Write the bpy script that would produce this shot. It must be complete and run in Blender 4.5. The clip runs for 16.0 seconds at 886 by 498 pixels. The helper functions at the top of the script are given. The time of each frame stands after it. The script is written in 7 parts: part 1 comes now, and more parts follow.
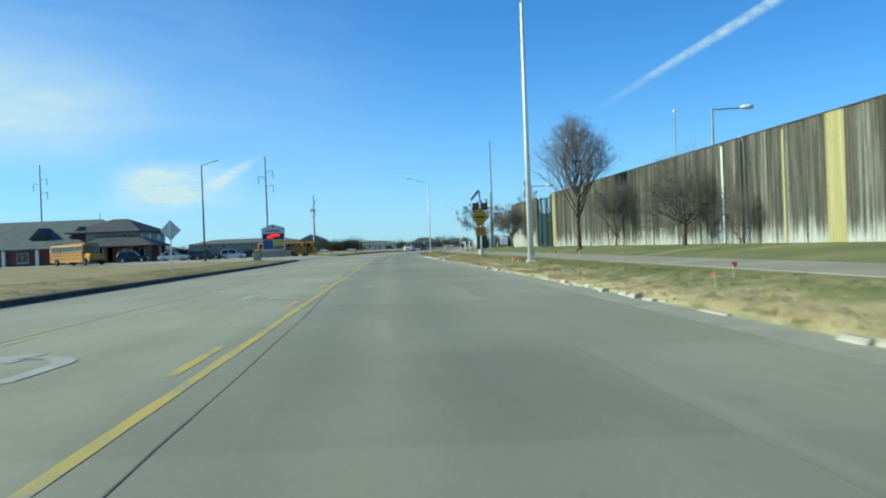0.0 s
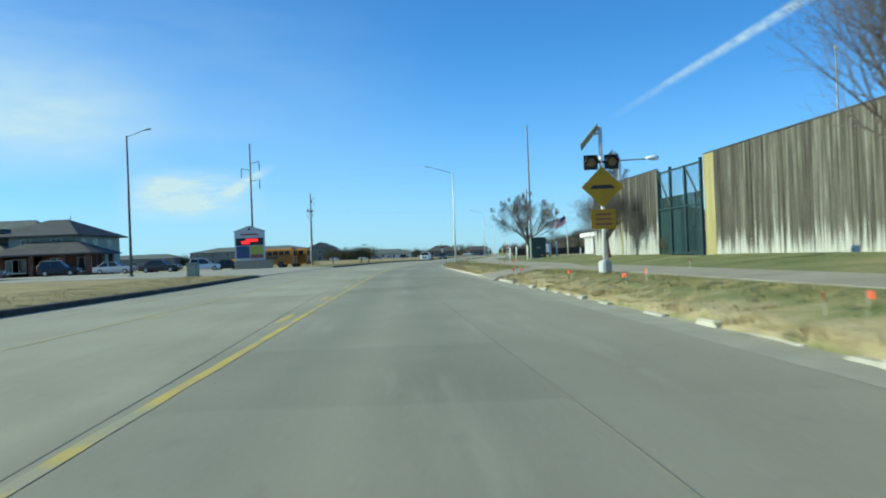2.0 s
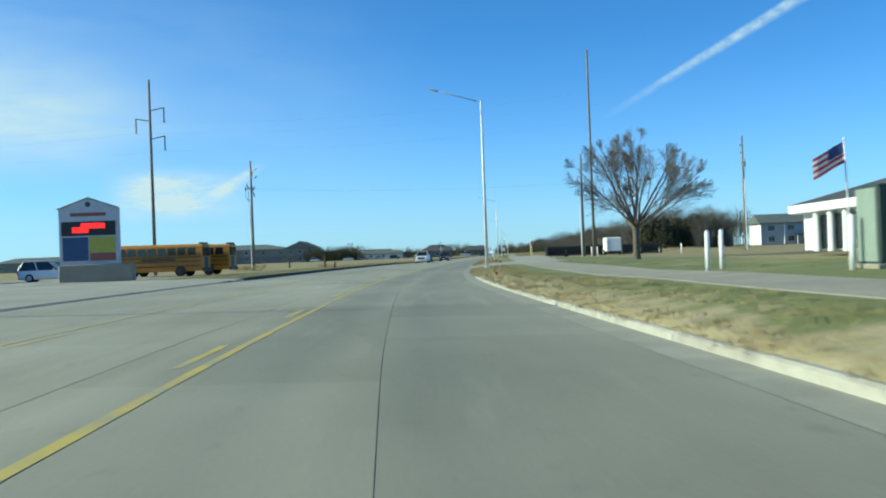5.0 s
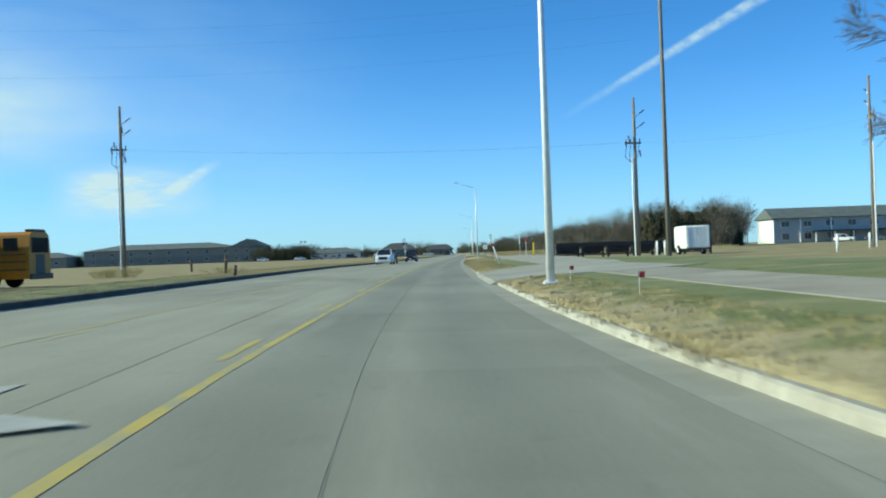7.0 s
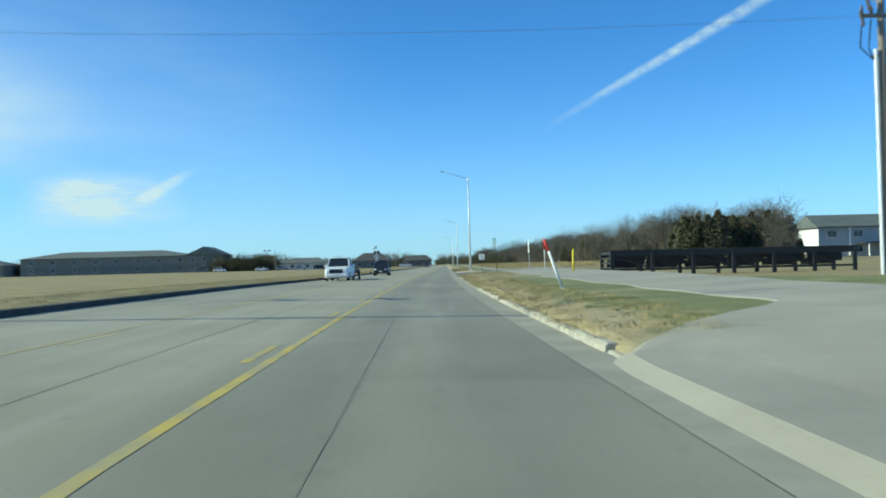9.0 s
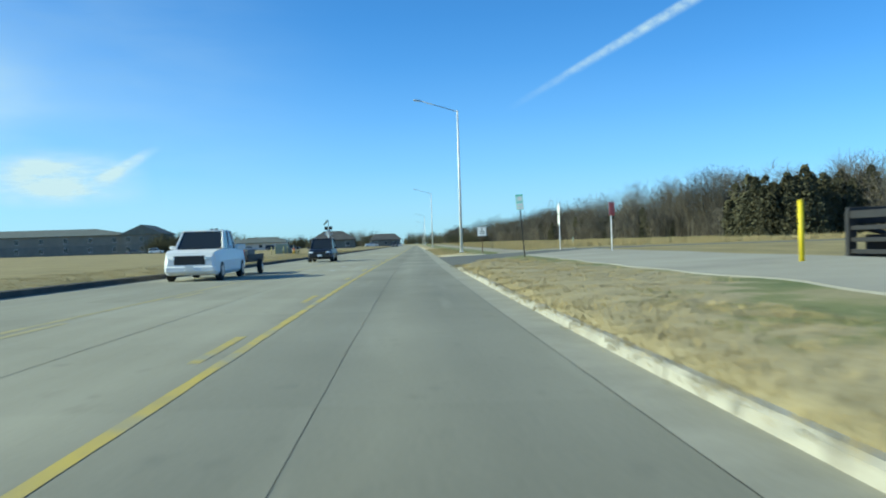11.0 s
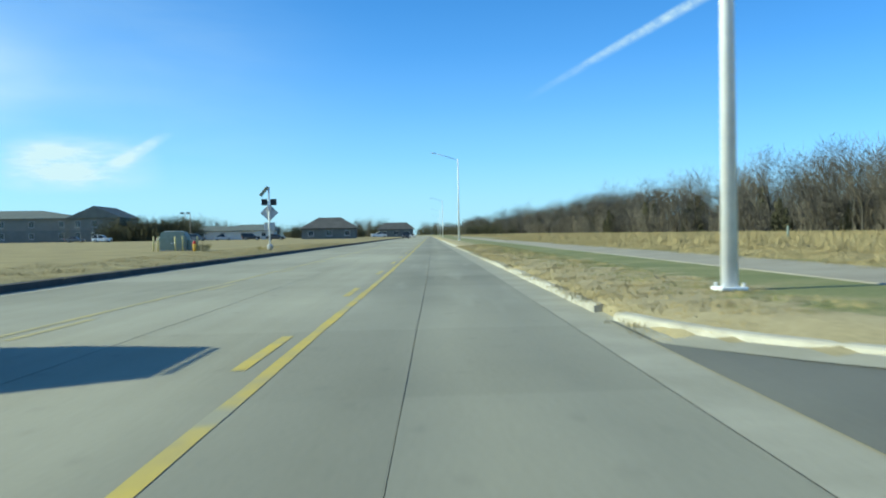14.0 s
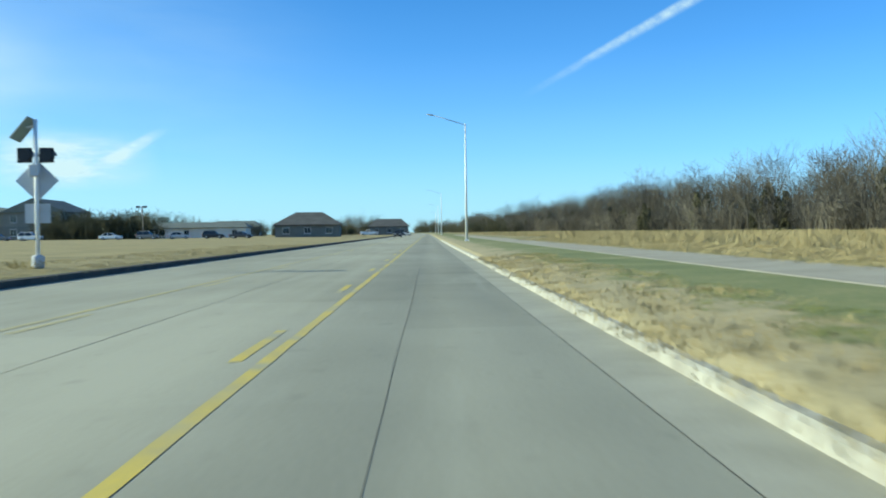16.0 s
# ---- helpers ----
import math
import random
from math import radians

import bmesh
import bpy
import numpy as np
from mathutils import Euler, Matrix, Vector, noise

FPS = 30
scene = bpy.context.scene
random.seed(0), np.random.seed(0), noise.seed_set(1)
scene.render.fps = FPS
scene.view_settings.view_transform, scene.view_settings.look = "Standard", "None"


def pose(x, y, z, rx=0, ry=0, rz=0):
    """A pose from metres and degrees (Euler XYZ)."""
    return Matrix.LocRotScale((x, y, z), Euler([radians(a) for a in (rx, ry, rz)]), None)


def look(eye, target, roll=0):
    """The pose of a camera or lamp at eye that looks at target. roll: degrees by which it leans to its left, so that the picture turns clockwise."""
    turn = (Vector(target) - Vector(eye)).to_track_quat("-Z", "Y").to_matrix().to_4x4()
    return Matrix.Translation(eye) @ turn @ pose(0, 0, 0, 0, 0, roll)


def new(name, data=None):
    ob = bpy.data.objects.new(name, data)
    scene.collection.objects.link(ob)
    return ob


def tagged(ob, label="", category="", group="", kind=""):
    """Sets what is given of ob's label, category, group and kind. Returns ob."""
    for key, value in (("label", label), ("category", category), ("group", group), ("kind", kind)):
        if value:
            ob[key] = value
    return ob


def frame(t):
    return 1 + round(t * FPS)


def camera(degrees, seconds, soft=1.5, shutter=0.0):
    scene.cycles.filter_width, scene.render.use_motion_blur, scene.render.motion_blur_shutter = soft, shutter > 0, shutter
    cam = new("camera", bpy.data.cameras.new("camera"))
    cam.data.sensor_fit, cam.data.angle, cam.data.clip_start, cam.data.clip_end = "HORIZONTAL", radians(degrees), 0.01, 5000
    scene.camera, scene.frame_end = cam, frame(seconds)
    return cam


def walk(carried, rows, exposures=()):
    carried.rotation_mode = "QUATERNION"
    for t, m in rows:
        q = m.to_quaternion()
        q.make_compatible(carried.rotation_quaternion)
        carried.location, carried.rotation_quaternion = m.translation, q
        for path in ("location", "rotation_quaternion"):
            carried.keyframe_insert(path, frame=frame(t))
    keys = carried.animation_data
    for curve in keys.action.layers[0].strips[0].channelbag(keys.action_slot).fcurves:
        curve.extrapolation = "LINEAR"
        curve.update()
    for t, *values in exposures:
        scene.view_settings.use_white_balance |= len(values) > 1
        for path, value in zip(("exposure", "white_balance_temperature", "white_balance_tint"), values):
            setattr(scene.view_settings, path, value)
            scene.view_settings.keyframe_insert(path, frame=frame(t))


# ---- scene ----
cam = camera(52.0, 16.0, soft=1.9, shutter=0.25)
EYE = 1.19
# seconds, x, y, heading to the left, pitch up, lean to the left (degrees)
PATH = [
    (0, 0.001, 0.041, -0.099, -0.210, -2.214),
    (0.5, -0.356, 8.914, 0.259, 0.144, -2.241),
    (1, -0.757, 17.834, 0.522, 0.228, -2.238),
    (1.5, -1.235, 26.831, 0.655, 0.242, -2.263),
    (2, -1.763, 35.967, 0.824, 0.370, -2.215),
    (2.5, -2.249, 45.189, 0.894, 0.493, -2.139),
    (3, -2.715, 54.511, 0.765, 0.453, -1.951),
    (3.5, -3.162, 63.770, 0.701, 0.166, -2.171),
    (4, -3.562, 72.962, 0.811, 0.468, -2.030),
    (4.2, -3.700, 76.572, 0.892, 0.555, -1.868),
    (6.3, -6.034, 115.204, -1.660, 0.023, -2.265),
    (6.5, -6.084, 119.024, -1.879, 0.481, -1.879),
    (7, -6.076, 128.197, -2.318, 0.256, -2.079),
    (7.5, -6.042, 137.496, -2.605, 0.132, -1.415),
    (8, -5.822, 146.744, -2.871, 0.721, -1.548),
    (8.5, -5.532, 156.322, -3.164, 0.971, -1.628),
    (9, -5.118, 166.009, -3.777, 0.941, -1.536),
    (9.5, -4.681, 175.878, -4.431, 0.626, -1.810),
    (10, -4.097, 185.855, -4.880, 0.870, -1.603),
    (10.2, -3.834, 189.865, -4.975, 0.377, -1.722),
    (12.3, -1.842, 234.302, -6.806, -0.652, -1.316),
    (12.5, -1.533, 238.428, -6.838, -0.652, -1.324),
    (13, -0.783, 248.615, -5.930, -1.290, -0.936),
    (13.5, -0.054, 258.578, -4.954, -1.011, -0.666),
    (14, 0.651, 268.326, -4.843, -0.956, -0.901),
    (14.5, 1.399, 277.928, -4.945, -1.243, -0.884),
    (15, 2.221, 287.494, -5.117, -1.295, -0.698),
    (15.5, 2.890, 296.859, -5.093, -1.196, -0.713),
    (16, 3.618, 306.334, -4.984, -1.099, -0.786),
]


def carried_pose(x, y, yaw, pitch, lean):
    return pose(x, y, EYE, 0, 0, yaw) @ pose(0, 0, 0, 90 + pitch, 0, 0) @ pose(0, 0, 0, 0, 0, lean)


walk(cam, [(r[0], carried_pose(*r[1:])) for r in PATH], [(0, 0.0, 6650, -5), (9.5, 0.0, 6650, -5), (12.5, 0.14, 6650, -5), (16, 0.18, 6650, -5)])

# ---- light ----
SUN_EL = radians(27)
SUN_TO = Vector((-math.cos(SUN_EL), -0.01, math.sin(SUN_EL))).normalized()
world = bpy.data.worlds.new("world")
scene.world = world
world.use_nodes = True
wn = world.node_tree
wn.nodes.clear()
sky = wn.nodes.new("ShaderNodeTexSky")
sky.sky_type = "NISHITA"
sky.sun_disc = False
sky.sun_elevation = SUN_EL
sky.sun_rotation = math.atan2(SUN_TO.x, SUN_TO.y)
sky.air_density, sky.dust_density, sky.ozone_density = 0.6, 0.35, 5.0
bg = wn.nodes.new("ShaderNodeBackground")
bg.inputs[1].default_value = 0.18
wout = wn.nodes.new("ShaderNodeOutputWorld")
tone = wn.nodes.new("ShaderNodeMix")
tone.data_type, tone.blend_type = "RGBA", "MULTIPLY"
tone.inputs[0].default_value = 1.0
tone.inputs[7].default_value = (0.5, 0.96, 1.24, 1)
wn.links.new(sky.outputs[0], tone.inputs[6])
wn.links.new(tone.outputs[2], bg.inputs[0])
wn.links.new(bg.outputs[0], wout.inputs[0])
sun = new("sun", bpy.data.lights.new("sun", "SUN"))
sun.data.energy, sun.data.angle, sun.data.color = 6.5, radians(0.6), (0.89, 0.88, 0.7)
sun.matrix_world = look(SUN_TO * 50, (0, 0, 0))


# ---- materials ----
def mat(name, dark, light, scale=1.5, fine=25.0, rough=0.85, bump=0.15, metal=0.0, streak=None, varied=0.0, spot=None):
    """A weathered surface: two scales of noise between two colours, fine relief, and optional vertical streaks or stains."""
    m = bpy.data.materials.new(name)
    m.use_nodes = True
    nt = m.node_tree
    n, l = nt.nodes, nt.links
    b = n["Principled BSDF"]
    b.inputs["Roughness"].default_value = rough
    b.inputs["Metallic"].default_value = metal
    co = n.new("ShaderNodeTexCoord")
    mp = n.new("ShaderNodeMapping")
    l.new(co.outputs["Object"], mp.inputs[0])
    if streak:
        mp.inputs["Scale"].default_value = streak
    if varied:
        ob_ = n.new("ShaderNodeObjectInfo")
        sh = n.new("ShaderNodeMath")
        sh.operation = "MULTIPLY"
        sh.inputs[1].default_value = 90.0
        l.new(ob_.outputs["Random"], sh.inputs[0]), l.new(sh.outputs[0], mp.inputs["Location"])
    a = n.new("ShaderNodeTexNoise")
    a.inputs["Scale"].default_value, a.inputs["Detail"].default_value, a.inputs["Roughness"].default_value = scale, 5, 0.6
    f = n.new("ShaderNodeTexNoise")
    f.inputs["Scale"].default_value, f.inputs["Detail"].default_value = fine, 3
    l.new(mp.outputs[0], a.inputs[0]), l.new(co.outputs["Object"], f.inputs[0])
    mx = n.new("ShaderNodeMath")
    mx.operation = "MULTIPLY_ADD"
    mx.inputs[1].default_value = 0.35
    l.new(f.outputs[0], mx.inputs[0]), l.new(a.outputs[0], mx.inputs[2])
    last = mx.outputs[0]
    if varied:
        oi = n.new("ShaderNodeObjectInfo")
        ad = n.new("ShaderNodeMath")
        ad.operation = "MULTIPLY_ADD"
        ad.inputs[1].default_value = varied
        l.new(oi.outputs["Random"], ad.inputs[0]), l.new(last, ad.inputs[2])
        last = ad.outputs[0]
    r = n.new("ShaderNodeValToRGB")
    off = varied / 2
    r.color_ramp.elements[0].position, r.color_ramp.elements[1].position = 0.45 + off, 0.95 + off * 0.5 if off < 0.1 else 1.0
    r.color_ramp.elements[0].color, r.color_ramp.elements[1].color = (*dark, 1), (*light, 1)
    l.new(last, r.inputs[0])
    col = r.outputs[0]
    if spot:
        colour, sc, lo, hi = spot
        s = n.new("ShaderNodeTexNoise")
        s.inputs["Scale"].default_value, s.inputs["Detail"].default_value = sc, 6
        l.new(co.outputs["Object"], s.inputs[0])
        sr = n.new("ShaderNodeValToRGB")
        sr.color_ramp.elements[0].position, sr.color_ramp.elements[1].position = lo, hi
        l.new(s.outputs[0], sr.inputs[0])
        mc = n.new("ShaderNodeMix")
        mc.data_type = "RGBA"
        mc.inputs[7].default_value = (*colour, 1)
        l.new(sr.outputs[0], mc.inputs[0]), l.new(col, mc.inputs[6])
        col = mc.outputs[2]
    l.new(col, b.inputs["Base Color"])
    if bump:
        bp = n.new("ShaderNodeBump")
        bp.inputs["Strength"].default_value, bp.inputs["Distance"].default_value = bump, 0.02
        l.new(f.outputs[0], bp.inputs["Height"]), l.new(bp.outputs[0], b.inputs["Normal"])
    return m


def plain(name, c, rough=0.6, metal=0.0, var=0.12):
    return mat(name, tuple(v * (1 - var) for v in c), tuple(min(1, v * (1 + var)) for v in c), 3, 40, rough, 0.05, metal)


def glass(name, c=(0.02, 0.025, 0.03)):
    m = bpy.data.materials.new(name)
    m.use_nodes = True
    b = m.node_tree.nodes["Principled BSDF"]
    b.inputs["Base Color"].default_value = (*c, 1)
    b.inputs["Roughness"].default_value = 0.06
    b.inputs["Specular IOR Level"].default_value = 0.6
    return m


def lit(name, c, strength):
    m = bpy.data.materials.new(name)
    m.use_nodes = True
    b = m.node_tree.nodes["Principled BSDF"]
    b.inputs["Base Color"].default_value = (*c, 1)
    b.inputs["Emission Color"].default_value = (*c, 1)
    b.inputs["Emission Strength"].default_value = strength
    return m


def cloud_mat(name, scale, stretch, lo, hi, strength):
    """Thin ice cloud: bright where the noise is dense, clear elsewhere, fading out to the sheet's rim."""
    m = bpy.data.materials.new(name)
    m.use_nodes = True
    n, l = m.node_tree.nodes, m.node_tree.links
    n.clear()
    co = n.new("ShaderNodeTexCoord")
    mp = n.new("ShaderNodeMapping")
    mp.inputs["Scale"].default_value = stretch
    no = n.new("ShaderNodeTexNoise")
    no.inputs["Scale"].default_value, no.inputs["Detail"].default_value, no.inputs["Roughness"].default_value = scale, 7, 0.6
    l.new(co.outputs["Generated"], mp.inputs[0]), l.new(mp.outputs[0], no.inputs[0])
    uv = n.new("ShaderNodeUVMap")
    sp = n.new("ShaderNodeSeparateXYZ")
    l.new(uv.outputs[0], sp.inputs[0])
    rims = []
    for k in (0, 1):
        q = n.new("ShaderNodeMath")
        q.operation = "PINGPONG"
        q.inputs[1].default_value = 0.5
        l.new(sp.outputs[k], q.inputs[0])
        w = n.new("ShaderNodeMapRange")
        w.interpolation_type = "SMOOTHSTEP"
        w.inputs[1].default_value, w.inputs[2].default_value = 0.0, 0.42
        l.new(q.outputs[0], w.inputs[0])
        rims.append(w.outputs[0])
    rim = n.new("ShaderNodeMath")
    rim.operation = "MULTIPLY"
    l.new(rims[0], rim.inputs[0]), l.new(rims[1], rim.inputs[1])
    r = n.new("ShaderNodeMapRange")
    r.inputs[1].default_value, r.inputs[2].default_value = lo, hi
    l.new(no.outputs[0], r.inputs[0])
    a = n.new("ShaderNodeMath")
    a.operation = "MULTIPLY"
    l.new(r.outputs[0], a.inputs[0]), l.new(rim.outputs[0], a.inputs[1])
    a2 = n.new("ShaderNodeMath")
    a2.operation = "MULTIPLY"
    a2.inputs[1].default_value = strength
    a2.use_clamp = True
    l.new(a.outputs[0], a2.inputs[0])
    em = n.new("ShaderNodeEmission")
    em.inputs[0].default_value = (0.72, 0.93, 1.08, 1)
    em.inputs[1].default_value = 0.86
    tr = n.new("ShaderNodeBsdfTransparent")
    mi = n.new("ShaderNodeMixShader")
    o = n.new("ShaderNodeOutputMaterial")
    l.new(a2.outputs[0], mi.inputs[0]), l.new(tr.outputs[0], mi.inputs[1]), l.new(em.outputs[0], mi.inputs[2]), l.new(mi.outputs[0], o.inputs[0])
    return m


def math_node(nt, op, a, b=None, c=None):
    k = nt.nodes.new("ShaderNodeMath")
    k.operation = op
    for i, v in enumerate((a, b, c)):
        if v is None:
            continue
        if isinstance(v, (int, float)):
            k.inputs[i].default_value = v
        else:
            nt.links.new(v, k.inputs[i])
    return k.outputs[0]


def noise_node(nt, where, scale, stretch=(1, 1, 1), detail=4.0):
    mp = nt.nodes.new("ShaderNodeMapping")
    mp.inputs["Scale"].default_value = stretch
    k = nt.nodes.new("ShaderNodeTexNoise")
    k.inputs["Scale"].default_value, k.inputs["Detail"].default_value = scale, detail
    nt.links.new(where, mp.inputs[0]), nt.links.new(mp.outputs[0], k.inputs[0])
    return k.outputs[0]


def ramp_node(nt, fac, stops):
    k = nt.nodes.new("ShaderNodeValToRGB")
    e = k.color_ramp.elements
    while len(e) < len(stops):
        e.new(0.5)
    for el, (p, c) in zip(e, stops):
        el.position, el.color = p, (*c, 1) if isinstance(c, tuple) else (c, c, c, 1)
    nt.links.new(fac, k.inputs[0])
    return k.outputs[0]


def mix_node(nt, fac, a, b, blend="MIX"):
    k = nt.nodes.new("ShaderNodeMix")
    k.data_type, k.blend_type = "RGBA", blend
    for i, v in ((0, fac), (6, a), (7, b)):
        if isinstance(v, tuple):
            k.inputs[i].default_value = (*v, 1)
        elif isinstance(v, (int, float)):
            k.inputs[i].default_value = v
        else:
            nt.links.new(v, k.inputs[i])
    return k.outputs[2]


def smooth_node(nt, v, lo, hi):
    k = nt.nodes.new("ShaderNodeMapRange")
    k.interpolation_type = "SMOOTHSTEP"
    k.inputs[1].default_value, k.inputs[2].default_value = lo, hi
    nt.links.new(v, k.inputs[0])
    return k.outputs[0]


def road_mat(name):
    """Worn road concrete. The UV map holds metres across from the yellow line and metres along: tyres have darkened the tracks."""
    m = bpy.data.materials.new(name)
    m.use_nodes = True
    nt = m.node_tree
    b = nt.nodes["Principled BSDF"]
    b.inputs["Roughness"].default_value = 0.9
    uv = nt.nodes.new("ShaderNodeUVMap").outputs[0]
    sp = nt.nodes.new("ShaderNodeSeparateXYZ")
    nt.links.new(uv, sp.inputs[0])
    blotch = noise_node(nt, uv, 0.35, (1, 0.5, 1), 5)
    streak = noise_node(nt, uv, 1.1, (1.6, 0.05, 1), 4)
    grain = noise_node(nt, uv, 20, (1, 1, 1), 3)
    speck = noise_node(nt, uv, 2.6, (1, 0.6, 1), 5)
    oi = nt.nodes.new("ShaderNodeObjectInfo").outputs["Random"]
    # the wear across the road, wandering a little
    across = math_node(nt, "MULTIPLY_ADD", math_node(nt, "SUBTRACT", noise_node(nt, uv, 0.22, (1, 1, 1), 2), 0.5), 0.9, sp.outputs[0])
    k = math_node(nt, "MULTIPLY_ADD", across, 1 / 16.0, 9.0 / 16.0)
    at = lambda q: (q + 9.0) / 16.0
    wear = ramp_node(nt, k, [(at(-8.4), 0.25), (at(-7.0), 0.3), (at(-6.0), 0.12), (at(-4.6), 0.22), (at(-3.2), 0.0), (at(-0.6), 0.05), (at(0.25), 0.62), (at(1.1), 0.82), (at(1.75), 0.45), (at(2.6), 0.85), (at(3.6), 0.6), (at(5.6), 0.4)])
    patchy = noise_node(nt, uv, 0.11, (1, 0.45, 1), 4)
    tone = math_node(nt, "MULTIPLY_ADD", math_node(nt, "SUBTRACT", math_node(nt, "MULTIPLY_ADD", patchy, 1.1, blotch), 0.55), 0.55, math_node(nt, "MULTIPLY_ADD", grain, 0.3, math_node(nt, "MULTIPLY_ADD", oi, 0.14, math_node(nt, "MULTIPLY", streak, 0.35))))
    pale = ramp_node(nt, tone, [(0.35, (0.215, 0.205, 0.148)), (0.9, (0.37, 0.352, 0.268))])
    dark = ramp_node(nt, tone, [(0.4, (0.128, 0.127, 0.1)), (0.9, (0.235, 0.231, 0.185))])
    wear = math_node(nt, "MULTIPLY", wear, math_node(nt, "MULTIPLY_ADD", streak, 0.8, 0.6))
    col = mix_node(nt, wear, pale, dark)
    stain = smooth_node(nt, speck, 0.6, 0.78)
    col = mix_node(nt, math_node(nt, "MULTIPLY", stain, 0.3), col, (0.11, 0.108, 0.09))
    worn = smooth_node(nt, noise_node(nt, uv, 0.9, (1.4, 0.12, 1), 5), 0.56, 0.72)
    col = mix_node(nt, math_node(nt, "MULTIPLY", worn, 0.28), col, (0.36, 0.35, 0.28))
    nt.links.new(col, b.inputs["Base Color"])
    bp = nt.nodes.new("ShaderNodeBump")
    bp.inputs["Strength"].default_value, bp.inputs["Distance"].default_value = 0.14, 0.02
    nt.links.new(grain, bp.inputs["Height"]), nt.links.new(bp.outputs[0], b.inputs["Normal"])
    return m


def verge_mat(name):
    """Winter grass. Two values kept with the ground's corners say how many metres a spot lies inside the dry strip along the kerb, and inside the wild field."""
    m = bpy.data.materials.new(name)
    m.use_nodes = True
    nt = m.node_tree
    b = nt.nodes["Principled BSDF"]
    b.inputs["Roughness"].default_value = 1.0
    co = nt.nodes.new("ShaderNodeTexCoord").outputs["Object"]
    vals = []
    for nm in ("dry", "wild"):
        a = nt.nodes.new("ShaderNodeAttribute")
        a.attribute_name = nm
        vals.append(a.outputs["Fac"])
    big, mid, fine = noise_node(nt, co, 0.35, (1, 1, 1), 5), noise_node(nt, co, 1.3, (1, 0.7, 1), 5), noise_node(nt, co, 11, (1, 1, 1), 4)
    tone = math_node(nt, "MULTIPLY_ADD", fine, 0.4, math_node(nt, "MULTIPLY", big, 0.75))
    lawn = ramp_node(nt, tone, [(0.35, (0.085, 0.115, 0.03)), (0.6, (0.165, 0.172, 0.06)), (0.85, (0.27, 0.235, 0.1))])
    soil = ramp_node(nt, math_node(nt, "MULTIPLY_ADD", fine, 0.5, math_node(nt, "MULTIPLY", mid, 0.6)), [(0.35, (0.22, 0.185, 0.1)), (0.6, (0.315, 0.265, 0.15)), (0.85, (0.41, 0.35, 0.215))])
    wild = ramp_node(nt, tone, [(0.35, (0.17, 0.135, 0.055)), (0.6, (0.27, 0.215, 0.09)), (0.85, (0.36, 0.29, 0.125))])
    w = smooth_node(nt, math_node(nt, "MULTIPLY_ADD", math_node(nt, "SUBTRACT", mid, 0.5), 5.0, vals[1]), -1.2, 1.2)
    d = smooth_node(nt, math_node(nt, "MULTIPLY_ADD", math_node(nt, "SUBTRACT", mid, 0.5), 4.2, vals[0]), -0.55, 0.55)
    patch = smooth_node(nt, big, 0.56, 0.7)
    col = mix_node(nt, math_node(nt, "MULTIPLY", patch, 0.65), lawn, soil)
    col = mix_node(nt, w, col, wild)
    col = mix_node(nt, d, col, soil)
    nt.links.new(col, b.inputs["Base Color"])
    bp = nt.nodes.new("ShaderNodeBump")
    bp.inputs["Strength"].default_value, bp.inputs["Distance"].default_value = 0.32, 0.03
    nt.links.new(fine, bp.inputs["Height"]), nt.links.new(bp.outputs[0], b.inputs["Normal"])
    return m


M_SLAB = road_mat("road_concrete")
M_VERGE = verge_mat("winter_verge")
M_GUTTER = mat("concrete_gutter", (0.25, 0.24, 0.185), (0.37, 0.352, 0.28), 0.8, 22, 0.9, 0.15)
M_KERB = mat("concrete_kerb", (0.29, 0.268, 0.215), (0.46, 0.435, 0.365), 2.2, 20, 0.9, 0.3, varied=0.15)
# Near black: dirt on the left kerb plus the shade on its face.
M_KERB_DARK = mat("kerb_dirt_and_shade", (0.035, 0.033, 0.03), (0.1, 0.09, 0.075), 1.2, 20, 0.95, 0.3)
M_TAR = plain("tar", (0.145, 0.143, 0.122), 0.85)
M_BED = plain("road_bed", (0.17, 0.168, 0.145), 0.95)
M_YELLOW = mat("worn_yellow_paint", (0.36, 0.3, 0.13), (0.58, 0.43, 0.06), 0.9, 14, 0.8, 0.1, spot=((0.3, 0.285, 0.2), 0.8, 0.5, 0.66))
M_YELLOW_FAINT = mat("faded_yellow_paint", (0.3, 0.28, 0.19), (0.46, 0.375, 0.15), 0.5, 12, 0.8, 0.1)
M_WHITE_PAINT = mat("worn_white_paint", (0.29, 0.285, 0.245), (0.47, 0.47, 0.435), 1.6, 14, 0.8, 0.1)
M_FIELD = mat("dry_field", (0.22, 0.175, 0.07), (0.34, 0.275, 0.115), 0.12, 6, 1.0, 0.5, spot=((0.16, 0.15, 0.06), 0.06, 0.55, 0.75))
M_PATH = mat("path_concrete", (0.24, 0.215, 0.165), (0.35, 0.32, 0.25), 0.5, 15, 0.92, 0.12)
M_ASPHALT = mat("asphalt", (0.088, 0.09, 0.078), (0.145, 0.147, 0.128), 0.3, 30, 0.92, 0.2)
M_LOT = mat("old_lot_surface", (0.255, 0.24, 0.195), (0.375, 0.355, 0.29), 0.25, 20, 0.95, 0.2)
M_GALV = plain("galvanised_steel", (0.75, 0.76, 0.77), 0.55, 0.15)
# Darker copy of the galvanised steel, with the masts' backlit shade in its colour.
M_MAST = plain("shaded_mast_grey", (0.3, 0.32, 0.33), 0.6)
M_POLE_DARK = plain("dark_pole_paint", (0.06, 0.065, 0.07), 0.6)
M_STEEL = plain("black_steel", (0.022, 0.022, 0.024), 0.7)
